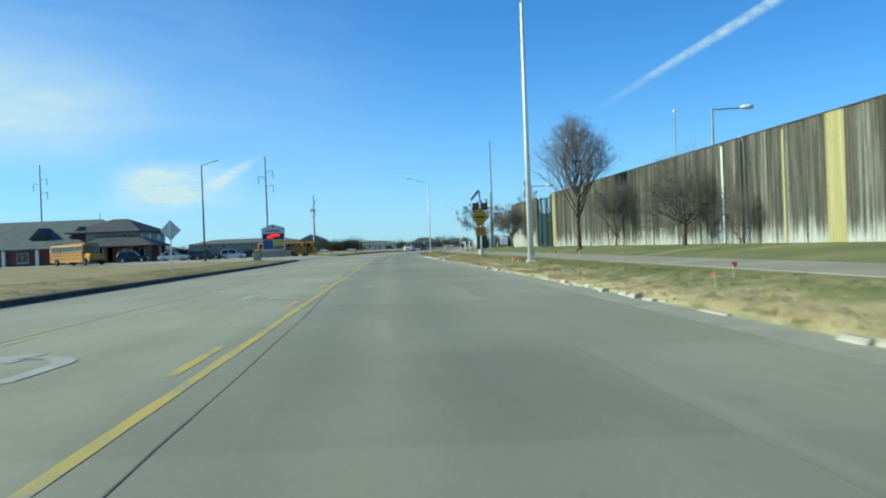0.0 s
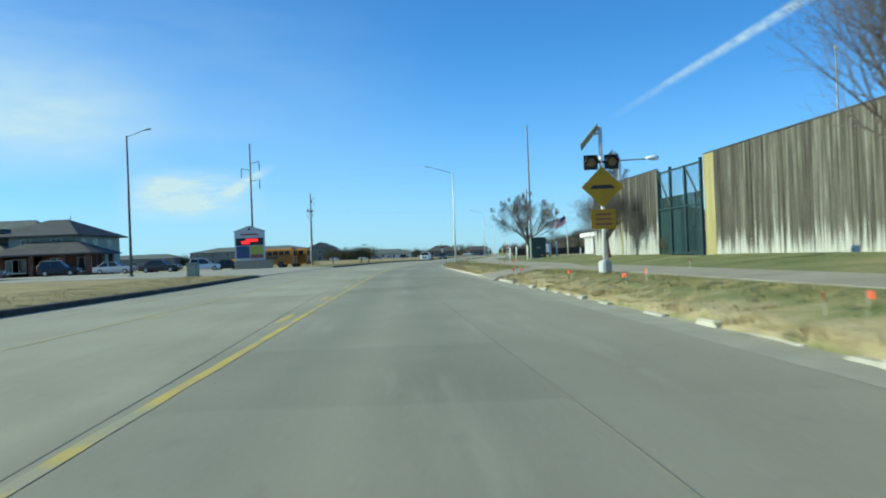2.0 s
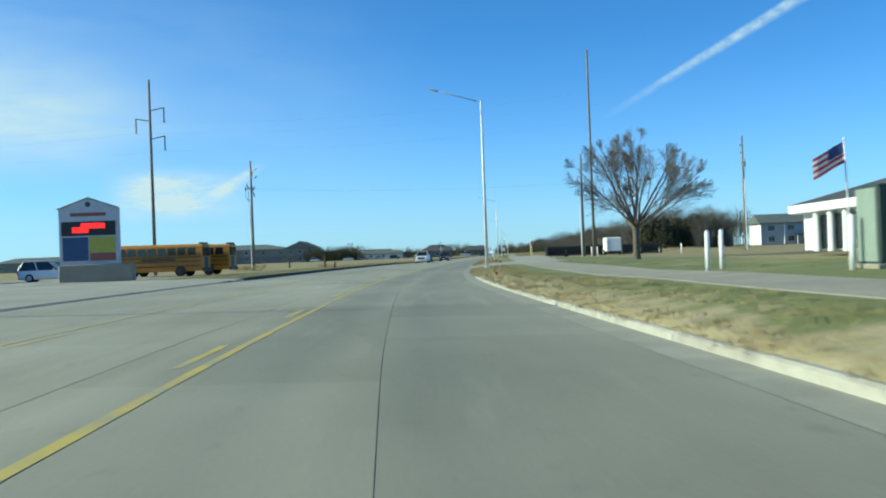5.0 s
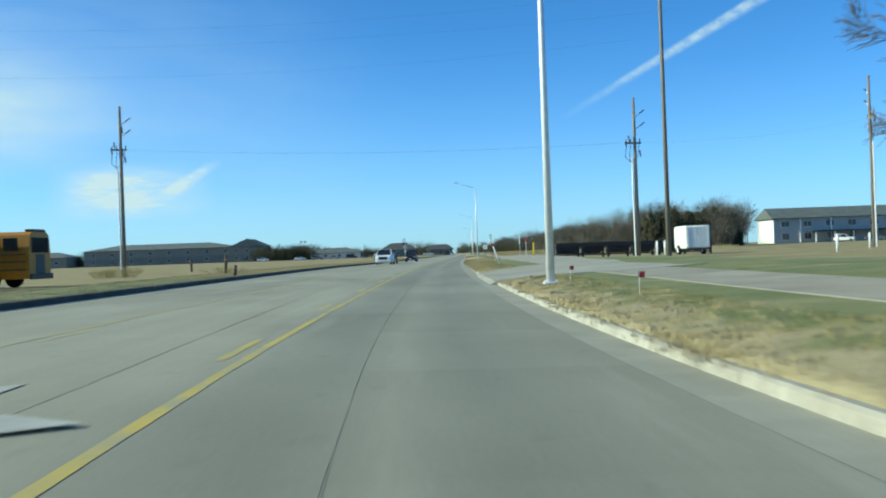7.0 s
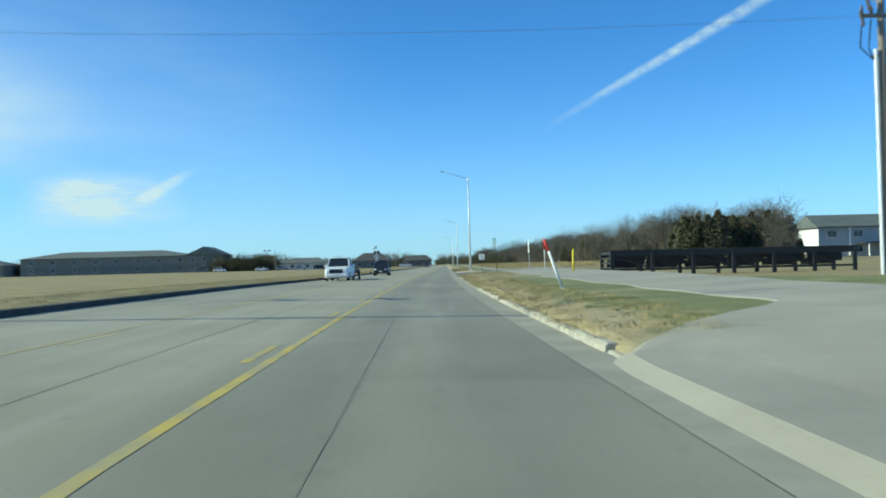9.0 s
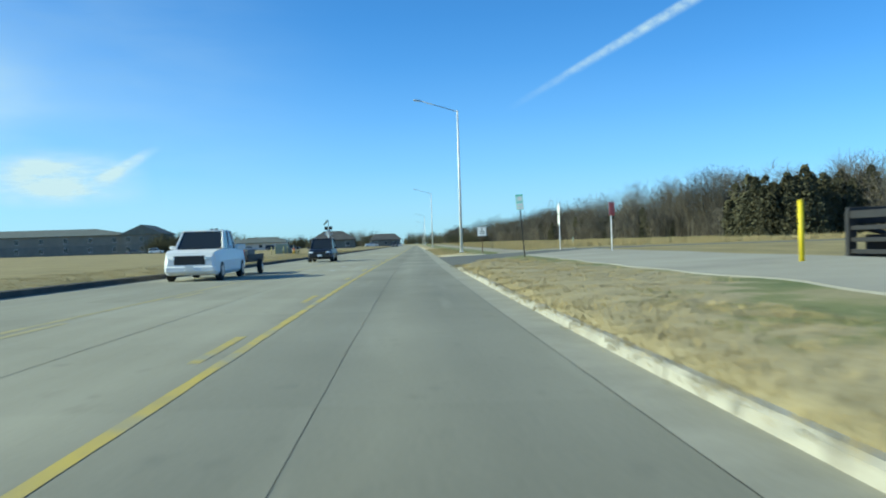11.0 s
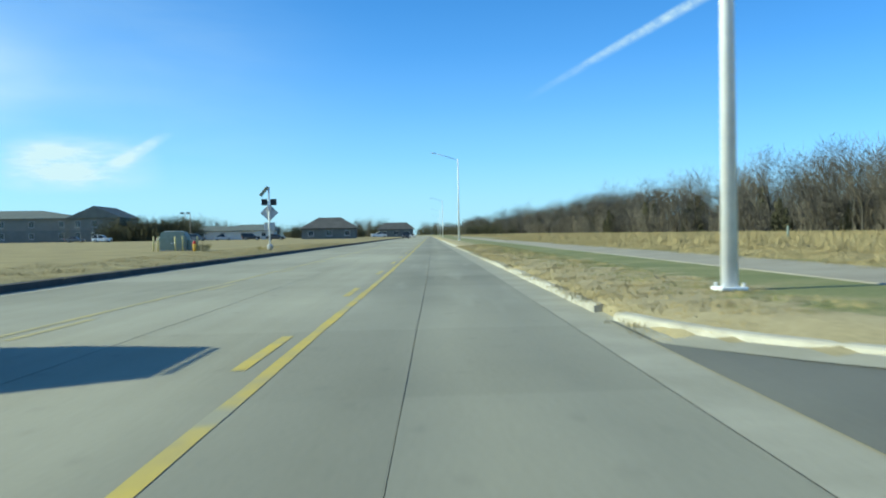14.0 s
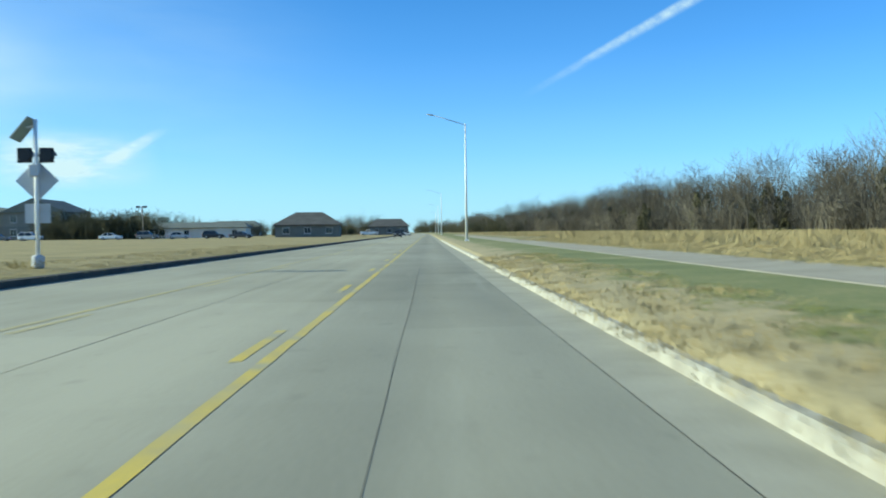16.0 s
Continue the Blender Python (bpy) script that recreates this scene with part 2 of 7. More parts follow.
M_WOODPOLE = mat("weathered_pole_wood", (0.14, 0.12, 0.1), (0.27, 0.24, 0.205), 2.0, 40, 0.9, 0.3, streak=(6, 6, 0.4))
M_INSUL = plain("insulator", (0.1, 0.08, 0.075), 0.4)
M_BARK = mat("tree_bark", (0.075, 0.06, 0.05), (0.19, 0.15, 0.12), 4.0, 30, 0.95, 0.4)
M_TWIG = mat("bare_twigs", (0.085, 0.074, 0.067), (0.165, 0.145, 0.13), 2.0, 12, 1.0, 0.0)
M_WOODS = mat("winter_woods", (0.06, 0.053, 0.042), (0.165, 0.146, 0.115), 0.12, 3, 1.0, 0.0)


def stem_tones(m):
    """Gives every stem and twig of a joined wood its own lightness."""
    nt = m.node_tree
    b = nt.nodes["Principled BSDF"]
    old = b.inputs["Base Color"].links[0].from_socket
    r = nt.nodes.new("ShaderNodeNewGeometry").outputs["Random Per Island"]
    nt.links.new(mix_node(nt, 1.0, old, ramp_node(nt, r, [(0.0, (0.62, 0.62, 0.64)), (0.6, (1.0, 1.0, 1.0)), (1.0, (1.75, 1.7, 1.62))]), "MULTIPLY"), b.inputs["Base Color"])


stem_tones(M_WOODS)
M_CEDAR = mat("cedar_foliage", (0.047, 0.048, 0.026), (0.115, 0.104, 0.056), 0.8, 8, 1.0, 0.0)
M_SHRUB = mat("winter_shrub", (0.06, 0.06, 0.03), (0.16, 0.13, 0.07), 1.0, 8, 1.0, 0.0)
M_SIGN_Y = plain("yellow_sign_sheet", (0.5, 0.27, 0.004), 0.45)
M_SIGN_BACK = plain("sign_back_aluminium", (0.5, 0.51, 0.52), 0.5, 0.2)
M_SIGN_W = plain("white_sign_sheet", (0.8, 0.8, 0.78), 0.4)
M_SIGN_G = plain("pale_green_sign_sheet", (0.55, 0.86, 0.78), 0.4)
M_ALUMINIUM = plain("bright_sign_aluminium", (0.62, 0.63, 0.63), 0.5)
M_BLACK = plain("black_plastic", (0.015, 0.015, 0.016), 0.5)
M_RED = plain("red_paint", (0.6, 0.035, 0.02), 0.5)
M_ORANGE = plain("orange_flag", (0.75, 0.09, 0.03), 0.6)
M_WHITE = plain("white_paint", (0.8, 0.8, 0.79), 0.55, 0, 0.05)
M_CREAM = mat("cream_panel", (0.3, 0.265, 0.12), (0.56, 0.5, 0.25), 1.6, 18, 0.75, 0.15, streak=(4, 4, 0.12))
M_GREEN_NET = plain("green_gate_steel", (0.006, 0.034, 0.036), 0.6)
M_BOX_GREEN = plain("cabinet_green", (0.03, 0.055, 0.045), 0.55)
M_UTIL = plain("pale_green_cabinet", (0.24, 0.29, 0.24), 0.6)
M_SHINGLE = mat("roof_shingles", (0.085, 0.102, 0.098), (0.14, 0.16, 0.152), 0.6, 14, 0.95, 0.4)
M_SHINGLE_D = mat("dark_roof_shingles", (0.045, 0.045, 0.047), (0.09, 0.09, 0.09), 0.6, 14, 0.95, 0.4)
M_BRICK = mat("red_brick", (0.12, 0.045, 0.035), (0.21, 0.1, 0.075), 0.8, 12, 0.9, 0.3)
M_SIDING = mat("pale_siding", (0.62, 0.62, 0.6), (0.76, 0.76, 0.74), 0.4, 8, 0.7, 0.1)
# White house's siding with the front's shade mixed into a grey colour.
M_HOUSE_SHADE = mat("house_siding_with_shade", (0.36, 0.37, 0.37), (0.47, 0.48, 0.47), 0.4, 8, 0.8, 0.1)
M_TAN = mat("tan_siding", (0.17, 0.172, 0.155), (0.25, 0.248, 0.22), 0.3, 8, 0.8, 0.1)
# Grey stone of the houses; on the white building it paints the shaded end.
M_GREY_STONE_AND_SHADE = mat("grey_lower_wall_and_shade", (0.12, 0.13, 0.13), (0.19, 0.2, 0.19), 0.5, 8, 0.9, 0.2)
M_GLASS = glass("dark_window_glass")
M_BUS = plain("school_bus_yellow", (0.43, 0.18, 0.012), 0.45)
M_TYRE = plain("tyre_rubber", (0.02, 0.02, 0.02), 0.9)
M_RIM = plain("alloy_rim", (0.5, 0.5, 0.52), 0.35, 0.7)
M_LED = lit("red_led_display", (1.0, 0.02, 0.02), 1.3)
M_LAMP_GLASS = plain("lamp_lens", (0.85, 0.87, 0.88), 0.2)
M_BLUE = plain("blue_panel", (0.03, 0.07, 0.17), 0.5)
M_FLAG_W = plain("flag_white", (0.75, 0.72, 0.72), 0.8)
M_FLAG_B = plain("flag_blue", (0.03, 0.05, 0.16), 0.8)
M_FLAG_R = plain("flag_red", (0.5, 0.04, 0.05), 0.8)
M_BARS = plain("dark_lettering", (0.03, 0.03, 0.03), 0.6)
M_BROWN = plain("brown_lettering", (0.28, 0.09, 0.07), 0.6)
M_RUST = plain("brown_post", (0.1, 0.06, 0.04), 0.8)
M_CLOUD = cloud_mat("cirrus", 2.2, (1.0, 1.0, 2.2), 0.24, 0.62, 1.7)
M_VEIL = cloud_mat("cirrus_veil", 1.4, (1.0, 1.0, 3.2), 0.3, 0.9, 0.62)
M_CLOUD_HIGH = cloud_mat("thin_cirrus", 1.6, (1.0, 1.0, 2.6), 0.22, 0.7, 1.2)
M_TRAIL = cloud_mat("vapour_trail", 14.0, (1.0, 1.0, 1.0), 0.2, 0.75, 0.9)


def wall_mat(name, foot):
    """Weathered boards: grey wood, black runs and scraps of white paint in long upright streaks; most paint is left at the foot."""
    m = bpy.data.materials.new(name)
    m.use_nodes = True
    nt = m.node_tree
    b = nt.nodes["Principled BSDF"]
    b.inputs["Roughness"].default_value = 0.9
    tc = nt.nodes.new("ShaderNodeTexCoord").outputs["Object"]
    oi = nt.nodes.new("ShaderNodeObjectInfo").outputs["Random"]
    cb = nt.nodes.new("ShaderNodeCombineXYZ")
    nt.links.new(math_node(nt, "MULTIPLY", oi, 83.0), cb.inputs[1])
    va = nt.nodes.new("ShaderNodeVectorMath")
    nt.links.new(tc, va.inputs[0]), nt.links.new(cb.outputs[0], va.inputs[1])
    co = va.outputs[0]
    sp = nt.nodes.new("ShaderNodeSeparateXYZ")
    nt.links.new(tc, sp.inputs[0])
    runs = noise_node(nt, co, 1.0, (7, 8, 0.2), 6)
    board = noise_node(nt, co, 1.0, (0.1, 2.2, 0.05), 2)
    scraps = noise_node(nt, co, 1.0, (7, 9, 0.7), 6)
    grain = noise_node(nt, tc, 22, (1, 1, 0.15), 4)
    v = math_node(nt, "MULTIPLY_ADD", runs, 0.75, math_node(nt, "MULTIPLY_ADD", board, 0.35, math_node(nt, "MULTIPLY", scraps, 0.22)))
    left = math_node(nt, "SUBTRACT", math_node(nt, "MULTIPLY_ADD", runs, 3.4, foot), sp.outputs[2])
    v = math_node(nt, "MULTIPLY_ADD", smooth_node(nt, left, -0.45, 0.5), 0.3, v)
    v = math_node(nt, "MULTIPLY_ADD", math_node(nt, "SUBTRACT", grain, 0.5), 0.12, v)
    col = ramp_node(nt, v, [(0.48, (0.016, 0.015, 0.012)), (0.6, (0.075, 0.07, 0.055)), (0.72, (0.145, 0.136, 0.11)), (0.82, (0.3, 0.295, 0.26)), (0.95, (0.52, 0.52, 0.48))])
    nt.links.new(col, b.inputs["Base Color"])
    bp = nt.nodes.new("ShaderNodeBump")
    bp.inputs["Strength"].default_value, bp.inputs["Distance"].default_value = 0.25, 0.02
    nt.links.new(grain, bp.inputs["Height"]), nt.links.new(bp.outputs[0], b.inputs["Normal"])
    return m


M_WALL = wall_mat("weathered_wall_sheet", -1.2)
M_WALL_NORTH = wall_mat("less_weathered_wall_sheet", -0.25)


# ---- mesh tools ----
class Geo:
    """A growing list of corners and faces for one mesh."""

    def __init__(self):
        self.v, self.f, self.k = [], [], []

    def add(self, verts, faces, slot=0):
        o = len(self.v)
        self.v += [tuple(p) for p in verts]
        self.f += [tuple(i + o for i in q) for q in faces]
        self.k += [slot] * len(faces)
        return self

    def box(self, c, s, rz=0.0, slot=0, chamfer=0.0, m=None):
        hx, hy, hz = s[0] / 2, s[1] / 2, s[2] / 2
        e = min(chamfer, hx * 0.6, hy * 0.6, hz * 0.6)
        if e:
            pts = []
            for z, q in ((-hz, e), (-hz + e, 0), (hz - e, 0), (hz, e)):
                x, y = hx - q, hy - q
                pts += [(x, y - e, z), (x - e, y, z), (-x + e, y, z), (-x, y - e, z), (-x, -y + e, z), (-x + e, -y, z), (x - e, -y, z), (x, -y + e, z)]
            fs = [tuple(range(7, -1, -1)), tuple(range(24, 32))]
            for r in range(3):
                for i in range(8):
                    j = (i + 1) % 8
                    fs.append((r * 8 + i, r * 8 + j, r * 8 + 8 + j, r * 8 + 8 + i))
        else:
            pts = [(a * hx, b * hy, d * hz) for d in (-1, 1) for a, b in ((-1, -1), (1, -1), (1, 1), (-1, 1))]
            fs = [(3, 2, 1, 0), (4, 5, 6, 7), (0, 1, 5, 4), (1, 2, 6, 5), (2, 3, 7, 6), (3, 0, 4, 7)]
        ca, sa = math.cos(rz), math.sin(rz)
        out = [Vector((x * ca - y * sa + c[0], x * sa + y * ca + c[1], z + c[2])) for x, y, z in pts]
        if m is not None:
            out = [m @ p for p in out]
        return self.add(out, fs, slot)

    def tube(self, a, b, r0, r1=None, n=8, slot=0, caps=True):
        a, b = Vector(a), Vector(b)
        r1 = r0 if r1 is None else r1
        d = (b - a).normalized()
        u = d.orthogonal().normalized()
        w = d.cross(u)
        pts = [p + (u * math.cos(2 * math.pi * i / n) + w * math.sin(2 * math.pi * i / n)) * r for p, r in ((a, r0), (b, r1)) for i in range(n)]
        fs = [(i, (i + 1) % n, n + (i + 1) % n, n + i) for i in range(n)]
        if caps:
            fs += [tuple(range(n - 1, -1, -1)), tuple(range(n, 2 * n))]
        return self.add(pts, fs, slot)

    def line(self, pts, r, n=6, slot=0):
        for a, b in zip(pts, pts[1:]):
            self.tube(a, b, r, r, n, slot)
        return self

    def prism(self, poly, a, b, axis="z", slot=0):
        """A flat outline pushed from a to b along an axis."""
        put = {"z": lambda p, q, t: (p, q, t), "y": lambda p, q, t: (p, t, q), "x": lambda p, q, t: (t, p, q)}[axis]
        n = len(poly)
        pts = [put(p, q, t) for t in (a, b) for p, q in poly]
        fs = [tuple(range(n - 1, -1, -1)), tuple(range(n, 2 * n))] + [(i, (i + 1) % n, n + (i + 1) % n, n + i) for i in range(n)]
        return self.add(pts, fs, slot)

    def loft(self, rings, slot=0, close=False, caps=False):
        """Rows of corners joined into strips."""
        n = len(rings[0])
        pts = [p for r in rings for p in r]
        fs = []
        for j in range(len(rings) - 1):
            for i in range(n if close else n - 1):
                k = (i + 1) % n
                fs.append((j * n + i, j * n + k, (j + 1) * n + k, (j + 1) * n + i))
        if caps:
            fs += [tuple(range(n - 1, -1, -1)), tuple(range((len(rings) - 1) * n, len(rings) * n))]
        return self.add(pts, fs, slot)

    def mesh(self, name, mats, smooth=False):
        me = bpy.data.meshes.new(name)
        me.from_pydata(self.v, [], self.f)
        for m in mats if isinstance(mats, (list, tuple)) else [mats]:
            me.materials.append(m)
        me.polygons.foreach_set("material_index", self.k)
        if smooth:
            me.polygons.foreach_set("use_smooth", [True] * len(self.f))
        me.update()
        return me


def solid(me):
    """Turns a closed mesh's faces outward."""
    bm = bmesh.new()
    bm.from_mesh(me)
    bmesh.ops.recalc_face_normals(bm, faces=bm.faces)
    bm.to_mesh(me)
    bm.free()
    return me


def part(name, geo, mats, parent=None, label="", smooth=False, at=None):
    ob = new(name, solid(geo.mesh(name, mats, smooth)))
    if at is not None:
        ob.matrix_basis = at
    ob.parent = parent
    if label:
        ob["label"] = label
    return ob


def thing(name, at, label, category, group="", kind=""):
    ob = new(name)
    ob.empty_display_size = 0.2
    ob.matrix_basis = at
    return tagged(ob, label, category, group, kind)


def structure(name, geo, mats, label, category, smooth=False, kind="structure"):
    return tagged(new(name, geo.mesh(name, mats, smooth)), label, category, "", kind)


rnd = random.Random(7)


# ---- the plan: the road's line, its edges and the lie of the land ----
def curve(knots):
    xs, ys = np.array([k[0] for k in knots], float), np.array([k[1] for k in knots], float)
    d = np.diff(ys) / np.diff(xs)
    g = np.r_[d[0], (d[1:] + d[:-1]) / 2, d[-1]]

    def at(y):
        y = min(max(y, xs[0]), xs[-1])
        i = int(min(max(np.searchsorted(xs, y) - 1, 0), len(xs) - 2))
        h = xs[i + 1] - xs[i]
        t = (y - xs[i]) / h
        return float((2 * t**3 - 3 * t**2 + 1) * ys[i] + (t**3 - 2 * t**2 + t) * h * g[i] + (-2 * t**3 + 3 * t**2) * ys[i + 1] + (t**3 - t**2) * h * g[i + 1])

    return at


line_x = curve([(-150, 8), (-60, 1.8), (0, -1.9), (40, -4.2), (75, -6.15), (105, -7.6), (135, -8.1), (160, -7.35), (190, -6.0), (222, -4.1), (252, -2.05), (300, 1.6), (390, 8.1), (550, 19.7), (850, 41.0), (1080, 50.0), (1300, 44.0), (1600, 8.0), (2600, -190)])
right_w = curve([(-150, 6.8), (0, 6.8), (50, 6.5), (80, 6.1), (105, 5.9), (140, 4.9), (160, 4.6), (2600, 4.6)])
LEFT_W = 8.4


def ease(a, b, y):
    t = min(max((y - a) / (b - a), 0), 1)
    return t * t * (3 - 2 * t)


def bank(y):
    return 0.02 * ease(70, 120, y) * (1 - ease(205, 265, y))


def road_z(y, s):
    return -bank(y) * s


def gap_right(y):
    """1 where a drive or the side road opens the kerb on the right."""
    g = 0
    for a, b, e in ((75.5, 81.8, 2.0), (163.6, 178, 2.5), (252, 277, 2)):
        g = max(g, ease(a - e, a + e, y) * (1 - ease(b - e, b + e, y)))
    return g


def near_rim(o):
    """How far along the near corner of the side road reaches; o: metres behind the kerb line."""
    return float(np.interp(o, [0, 0.12, 0.35, 0.65, 0.93, 1.33, 2.03, 2.92, 3.8, 4.95, 5.8, 7, 8.4, 10, 14], [246.6, 247.3, 248.3, 249.2, 250.0, 251.3, 253.3, 255.5, 257.5, 259, 259.7, 260.8, 262.2, 264, 266]))


def far_rim(o):
    return float(np.interp(o, [0, 0.2, 0.6, 1.3, 2.2, 3.5, 10], [280.0, 278.8, 277.2, 275.6, 274.0, 272.9, 272.2]))


def mouth(o, y):
    """1 inside the side road's flared mouth; o: metres behind the kerb line."""
    if y < 245 or y > 284:
        return 0.0
    return ease(near_rim(o) - 1.1, near_rim(o) - 0.1, y) * (1 - ease(far_rim(o) + 0.1, far_rim(o) + 1.1, y))


def gap_left(y):
    return ease(98, 102, y) * (1 - ease(140, 144, y))


def land(x, y):
    """The height of the ground beside the road."""
    s = x - line_x(y)
    if s > 0:
        o = s - right_w(y)
        low = 1 - 0.45 * ease(112, 126, y)
        a = np.interp(o, [0, 0.2, 1.4, 3, 5, 9, 14, 60, 300, 2800], [0.13, 0.15, 0.4, 0.45, 0.5, 0.78, 0.82, 0.85, 0.6, 0])
        a = a if o < 0.2 else 0.15 + (a - 0.15) * low
        b = np.interp(o, [0, 0.2, 4, 9, 14, 60, 300, 2800], [0.01, 0.03, 0.3, 0.7, 0.8, 0.85, 0.6, 0])
        b = b if o < 0.2 else 0.03 + (b - 0.03) * low
        g = mouth(o, y) if 245 < y < 284 else gap_right(y)
        dip = 0.5 * ease(9, 15, o) * ease(192, 208, y) * (1 - ease(244, 256, y)) * (1 - ease(45, 70, o))
        return road_z(y, right_w(y)) * math.exp(-max(o, 0) / 6) + a * (1 - g) + b * g - dip
    o = -s - LEFT_W
    a = np.interp(o, [0, 0.25, 2.5, 8, 30, 100, 300, 2800], [0.15, 0.17, 0.25, 0.28, 0.35, 0.5, 0.6, 0])
    a -= 0.2 * ease(2.5, 8, o) * ease(142, 156, y) * (1 - ease(200, 230, y)) * (1 - ease(40, 90, o))
    b = np.interp(o, [0, 0.25, 2.5, 8, 30, 100, 300, 2800], [0.01, 0.03, 0.1, 0.22, 0.35, 0.5, 0.6, 0])
    g = gap_left(y)
    return road_z(y, -LEFT_W) * math.exp(-max(o, 0) / 40) + a * (1 - g) + b * g


def on_land(x, y, rz=0.0, dz=0.0):
    return pose(x, y, land(x, y) + dz, 0, 0, rz)


def steps(a, b, d):
    n = max(1, round((b - a) / d))
    return [a + (b - a) * i / n for i in range(n + 1)]


# ---- ground, road, kerbs ----
ys = steps(-150, -20, 10) + steps(-18, 244, 2) + steps(244.7, 283.2, 0.7) + steps(285, 420, 2) + steps(430, 700, 15) + [760, 850, 1000, 1200, 1500, 1900, 2500]
RO = [0.16, 0.5, 0.9, 1.4, 2.2, 3, 4, 5, 7, 9, 11, 14, 20, 30, 42, 60, 100, 180, 300, 700, 1400, 2600]
LO = [0.16, 0.5, 1, 1.6, 2.5, 4, 6, 8, 12, 18, 25, 35, 50, 70, 100, 160, 300, 700, 1400, 2600]
g = Geo()
rows_ = []
for y in ys:
    lx, rw = line_x(y), right_w(y)
    left = [(lx - LEFT_W - o, y, land(lx - LEFT_W - o, y)) for o in reversed(LO)]
    mid = [(lx - LEFT_W - 0.1, y, road_z(y, -LEFT_W) - 0.2), (lx, y, -0.25), (lx + rw + 0.1, y, road_z(y, rw) - 0.2)]
    right = [(lx + rw + o, y, land(lx + rw + o, y)) for o in RO]
    rows_.append(left + mid + right)
g.loft(rows_)
ground = structure("ground", g, M_VERGE, "winter verge of patchy green and dry tan grass", "ground", True)


def dry_width(y):
    return float(np.interp(y, [0, 90, 110, 195, 215, 225, 238, 246, 258, 268, 292, 300, 420], [0.75, 0.75, 1.25, 1.25, 1.6, 4.2, 4.0, 2.7, 2.7, 2.4, 2.2, 1.7, 1.6]))


dry, wild = [], []
for y in ys:
    for o in reversed(LO):
        dry.append(-6.0)
        wild.append(o - 4.5 * ease(120, 135, y) * (1 - ease(172, 186, y)) + 1.5 * (1 - ease(120, 135, y) * (1 - ease(172, 186, y))))
    dry += [-1.0] * 3
    wild += [0.0] * 3
    for o in RO:
        dry.append(dry_width(y) - o)
        wild.append(o - 13.0 + 6.2 * ease(188, 205, y))
for nm, vals in (("dry", dry), ("wild", wild)):
    ground.data.attributes.new(nm, "FLOAT", "POINT").data.foreach_set("value", vals)

# the road's bed, which shows as dark joints between the slabs
g = Geo()
g.loft([[(line_x(y) - LEFT_W, y, road_z(y, -LEFT_W) - 0.03), (line_x(y), y, -0.03), (line_x(y) + right_w(y), y, road_z(y, right_w(y)) - 0.03)] for y in steps(-150, 420, 4) + [500, 700, 1000, 1600, 2500]])
road = structure("road", g, M_BED, "three-lane concrete road of jointed grey slabs", "road")


# the long joints wander across the lanes as the road bends
joint_a = curve([(-150, 0.6), (8, 0.42), (44, -0.2), (72, -0.85), (100, -1.08), (138, -1.2), (158, -1.65), (200, -1.85), (300, -2.2), (2600, -2.2)])
joint_b = curve([(-150, 4.1), (8, 4.0), (30, 3.75), (68, 2.9), (100, 2.1), (132, 1.55), (150, 1.38), (200, 1.27), (300, 1.22), (2600, 1.2)])


def slab_cols(y):
    return [-LEFT_W + 0.6, joint_a(y) - 3.45, joint_a(y), joint_b(y), right_w(y) - 0.6]


def road_uv(me):
    """Metres across from the yellow line and metres along, for the road's wear."""
    uv = me.uv_layers.new(name="UVMap")
    at = [(v.co.x - line_x(v.co.y), v.co.y) for v in me.vertices]
    uv.data.foreach_set("uv", [q for k in me.loops for q in at[k.vertex_index]])
    return me


def slab_geo(y0, y1, c, gap=0.002):
    geo = Geo()
    yy = [y0 + gap, (y0 + y1) / 2, y1 - gap]
    top, low = [], []
    for y in yy:
        a, b = slab_cols(y)[c] + gap, slab_cols(y)[c + 1] - gap
        lx = line_x(y)
        top.append([(lx + a, y, road_z(y, a)), (lx + b, y, road_z(y, b))])
        low.append([(lx + a, y, road_z(y, a) - 0.05), (lx + b, y, road_z(y, b) - 0.05)])
    geo.loft([[l[0], t[0], t[1], l[1]] for t, l in zip(top, low)])
    geo.add([low[0][0], top[0][0], top[0][1], low[0][1]], [(0, 1, 2, 3)])
    return geo


def gutter_geo(a, b, side):
    geo = Geo()
    rings = []
    for y in steps(a, b, 3):
        lx, w = line_x(y), right_w(y)
        p, q = (w - 0.594, w + 0.02) if side > 0 else (-LEFT_W - 0.02, -LEFT_W + 0.59)
        ring = [(lx + p, y, road_z(y, p)), (lx + q, y, road_z(y, q))]
        rings.append(ring + [(lx + q + 0.26, y, road_z(y, q) + 0.02)] if side > 0 else ring)
    return geo.loft(rings)


structure("gutter_right", gutter_geo(-120, 700, 1), M_GUTTER, "pale concrete gutter along the kerb", "gutter")
structure("gutter_left", gutter_geo(-120, 700, -1), M_GUTTER, "concrete gutter along the far kerb", "gutter")
# the pavement before and beyond the slabs that can be told apart
for nm, a, b in (("pavement_behind", -120, -4.0), ("pavement_ahead", 336.4, 2500)):
    g = Geo()
    for c in range(4):
        yy = steps(a, min(b, 700), 6) + ([900, 1200, 1700, 2500] if b > 700 else [])
        g.loft([[(line_x(y) + slab_cols(y)[c], y, road_z(y, slab_cols(y)[c])), (line_x(y) + slab_cols(y)[c + 1], y, road_z(y, slab_cols(y)[c + 1]))] for y in yy])
    road_uv(structure(nm, g, M_SLAB, "concrete carriageway with a darker worn lane", "road").data)


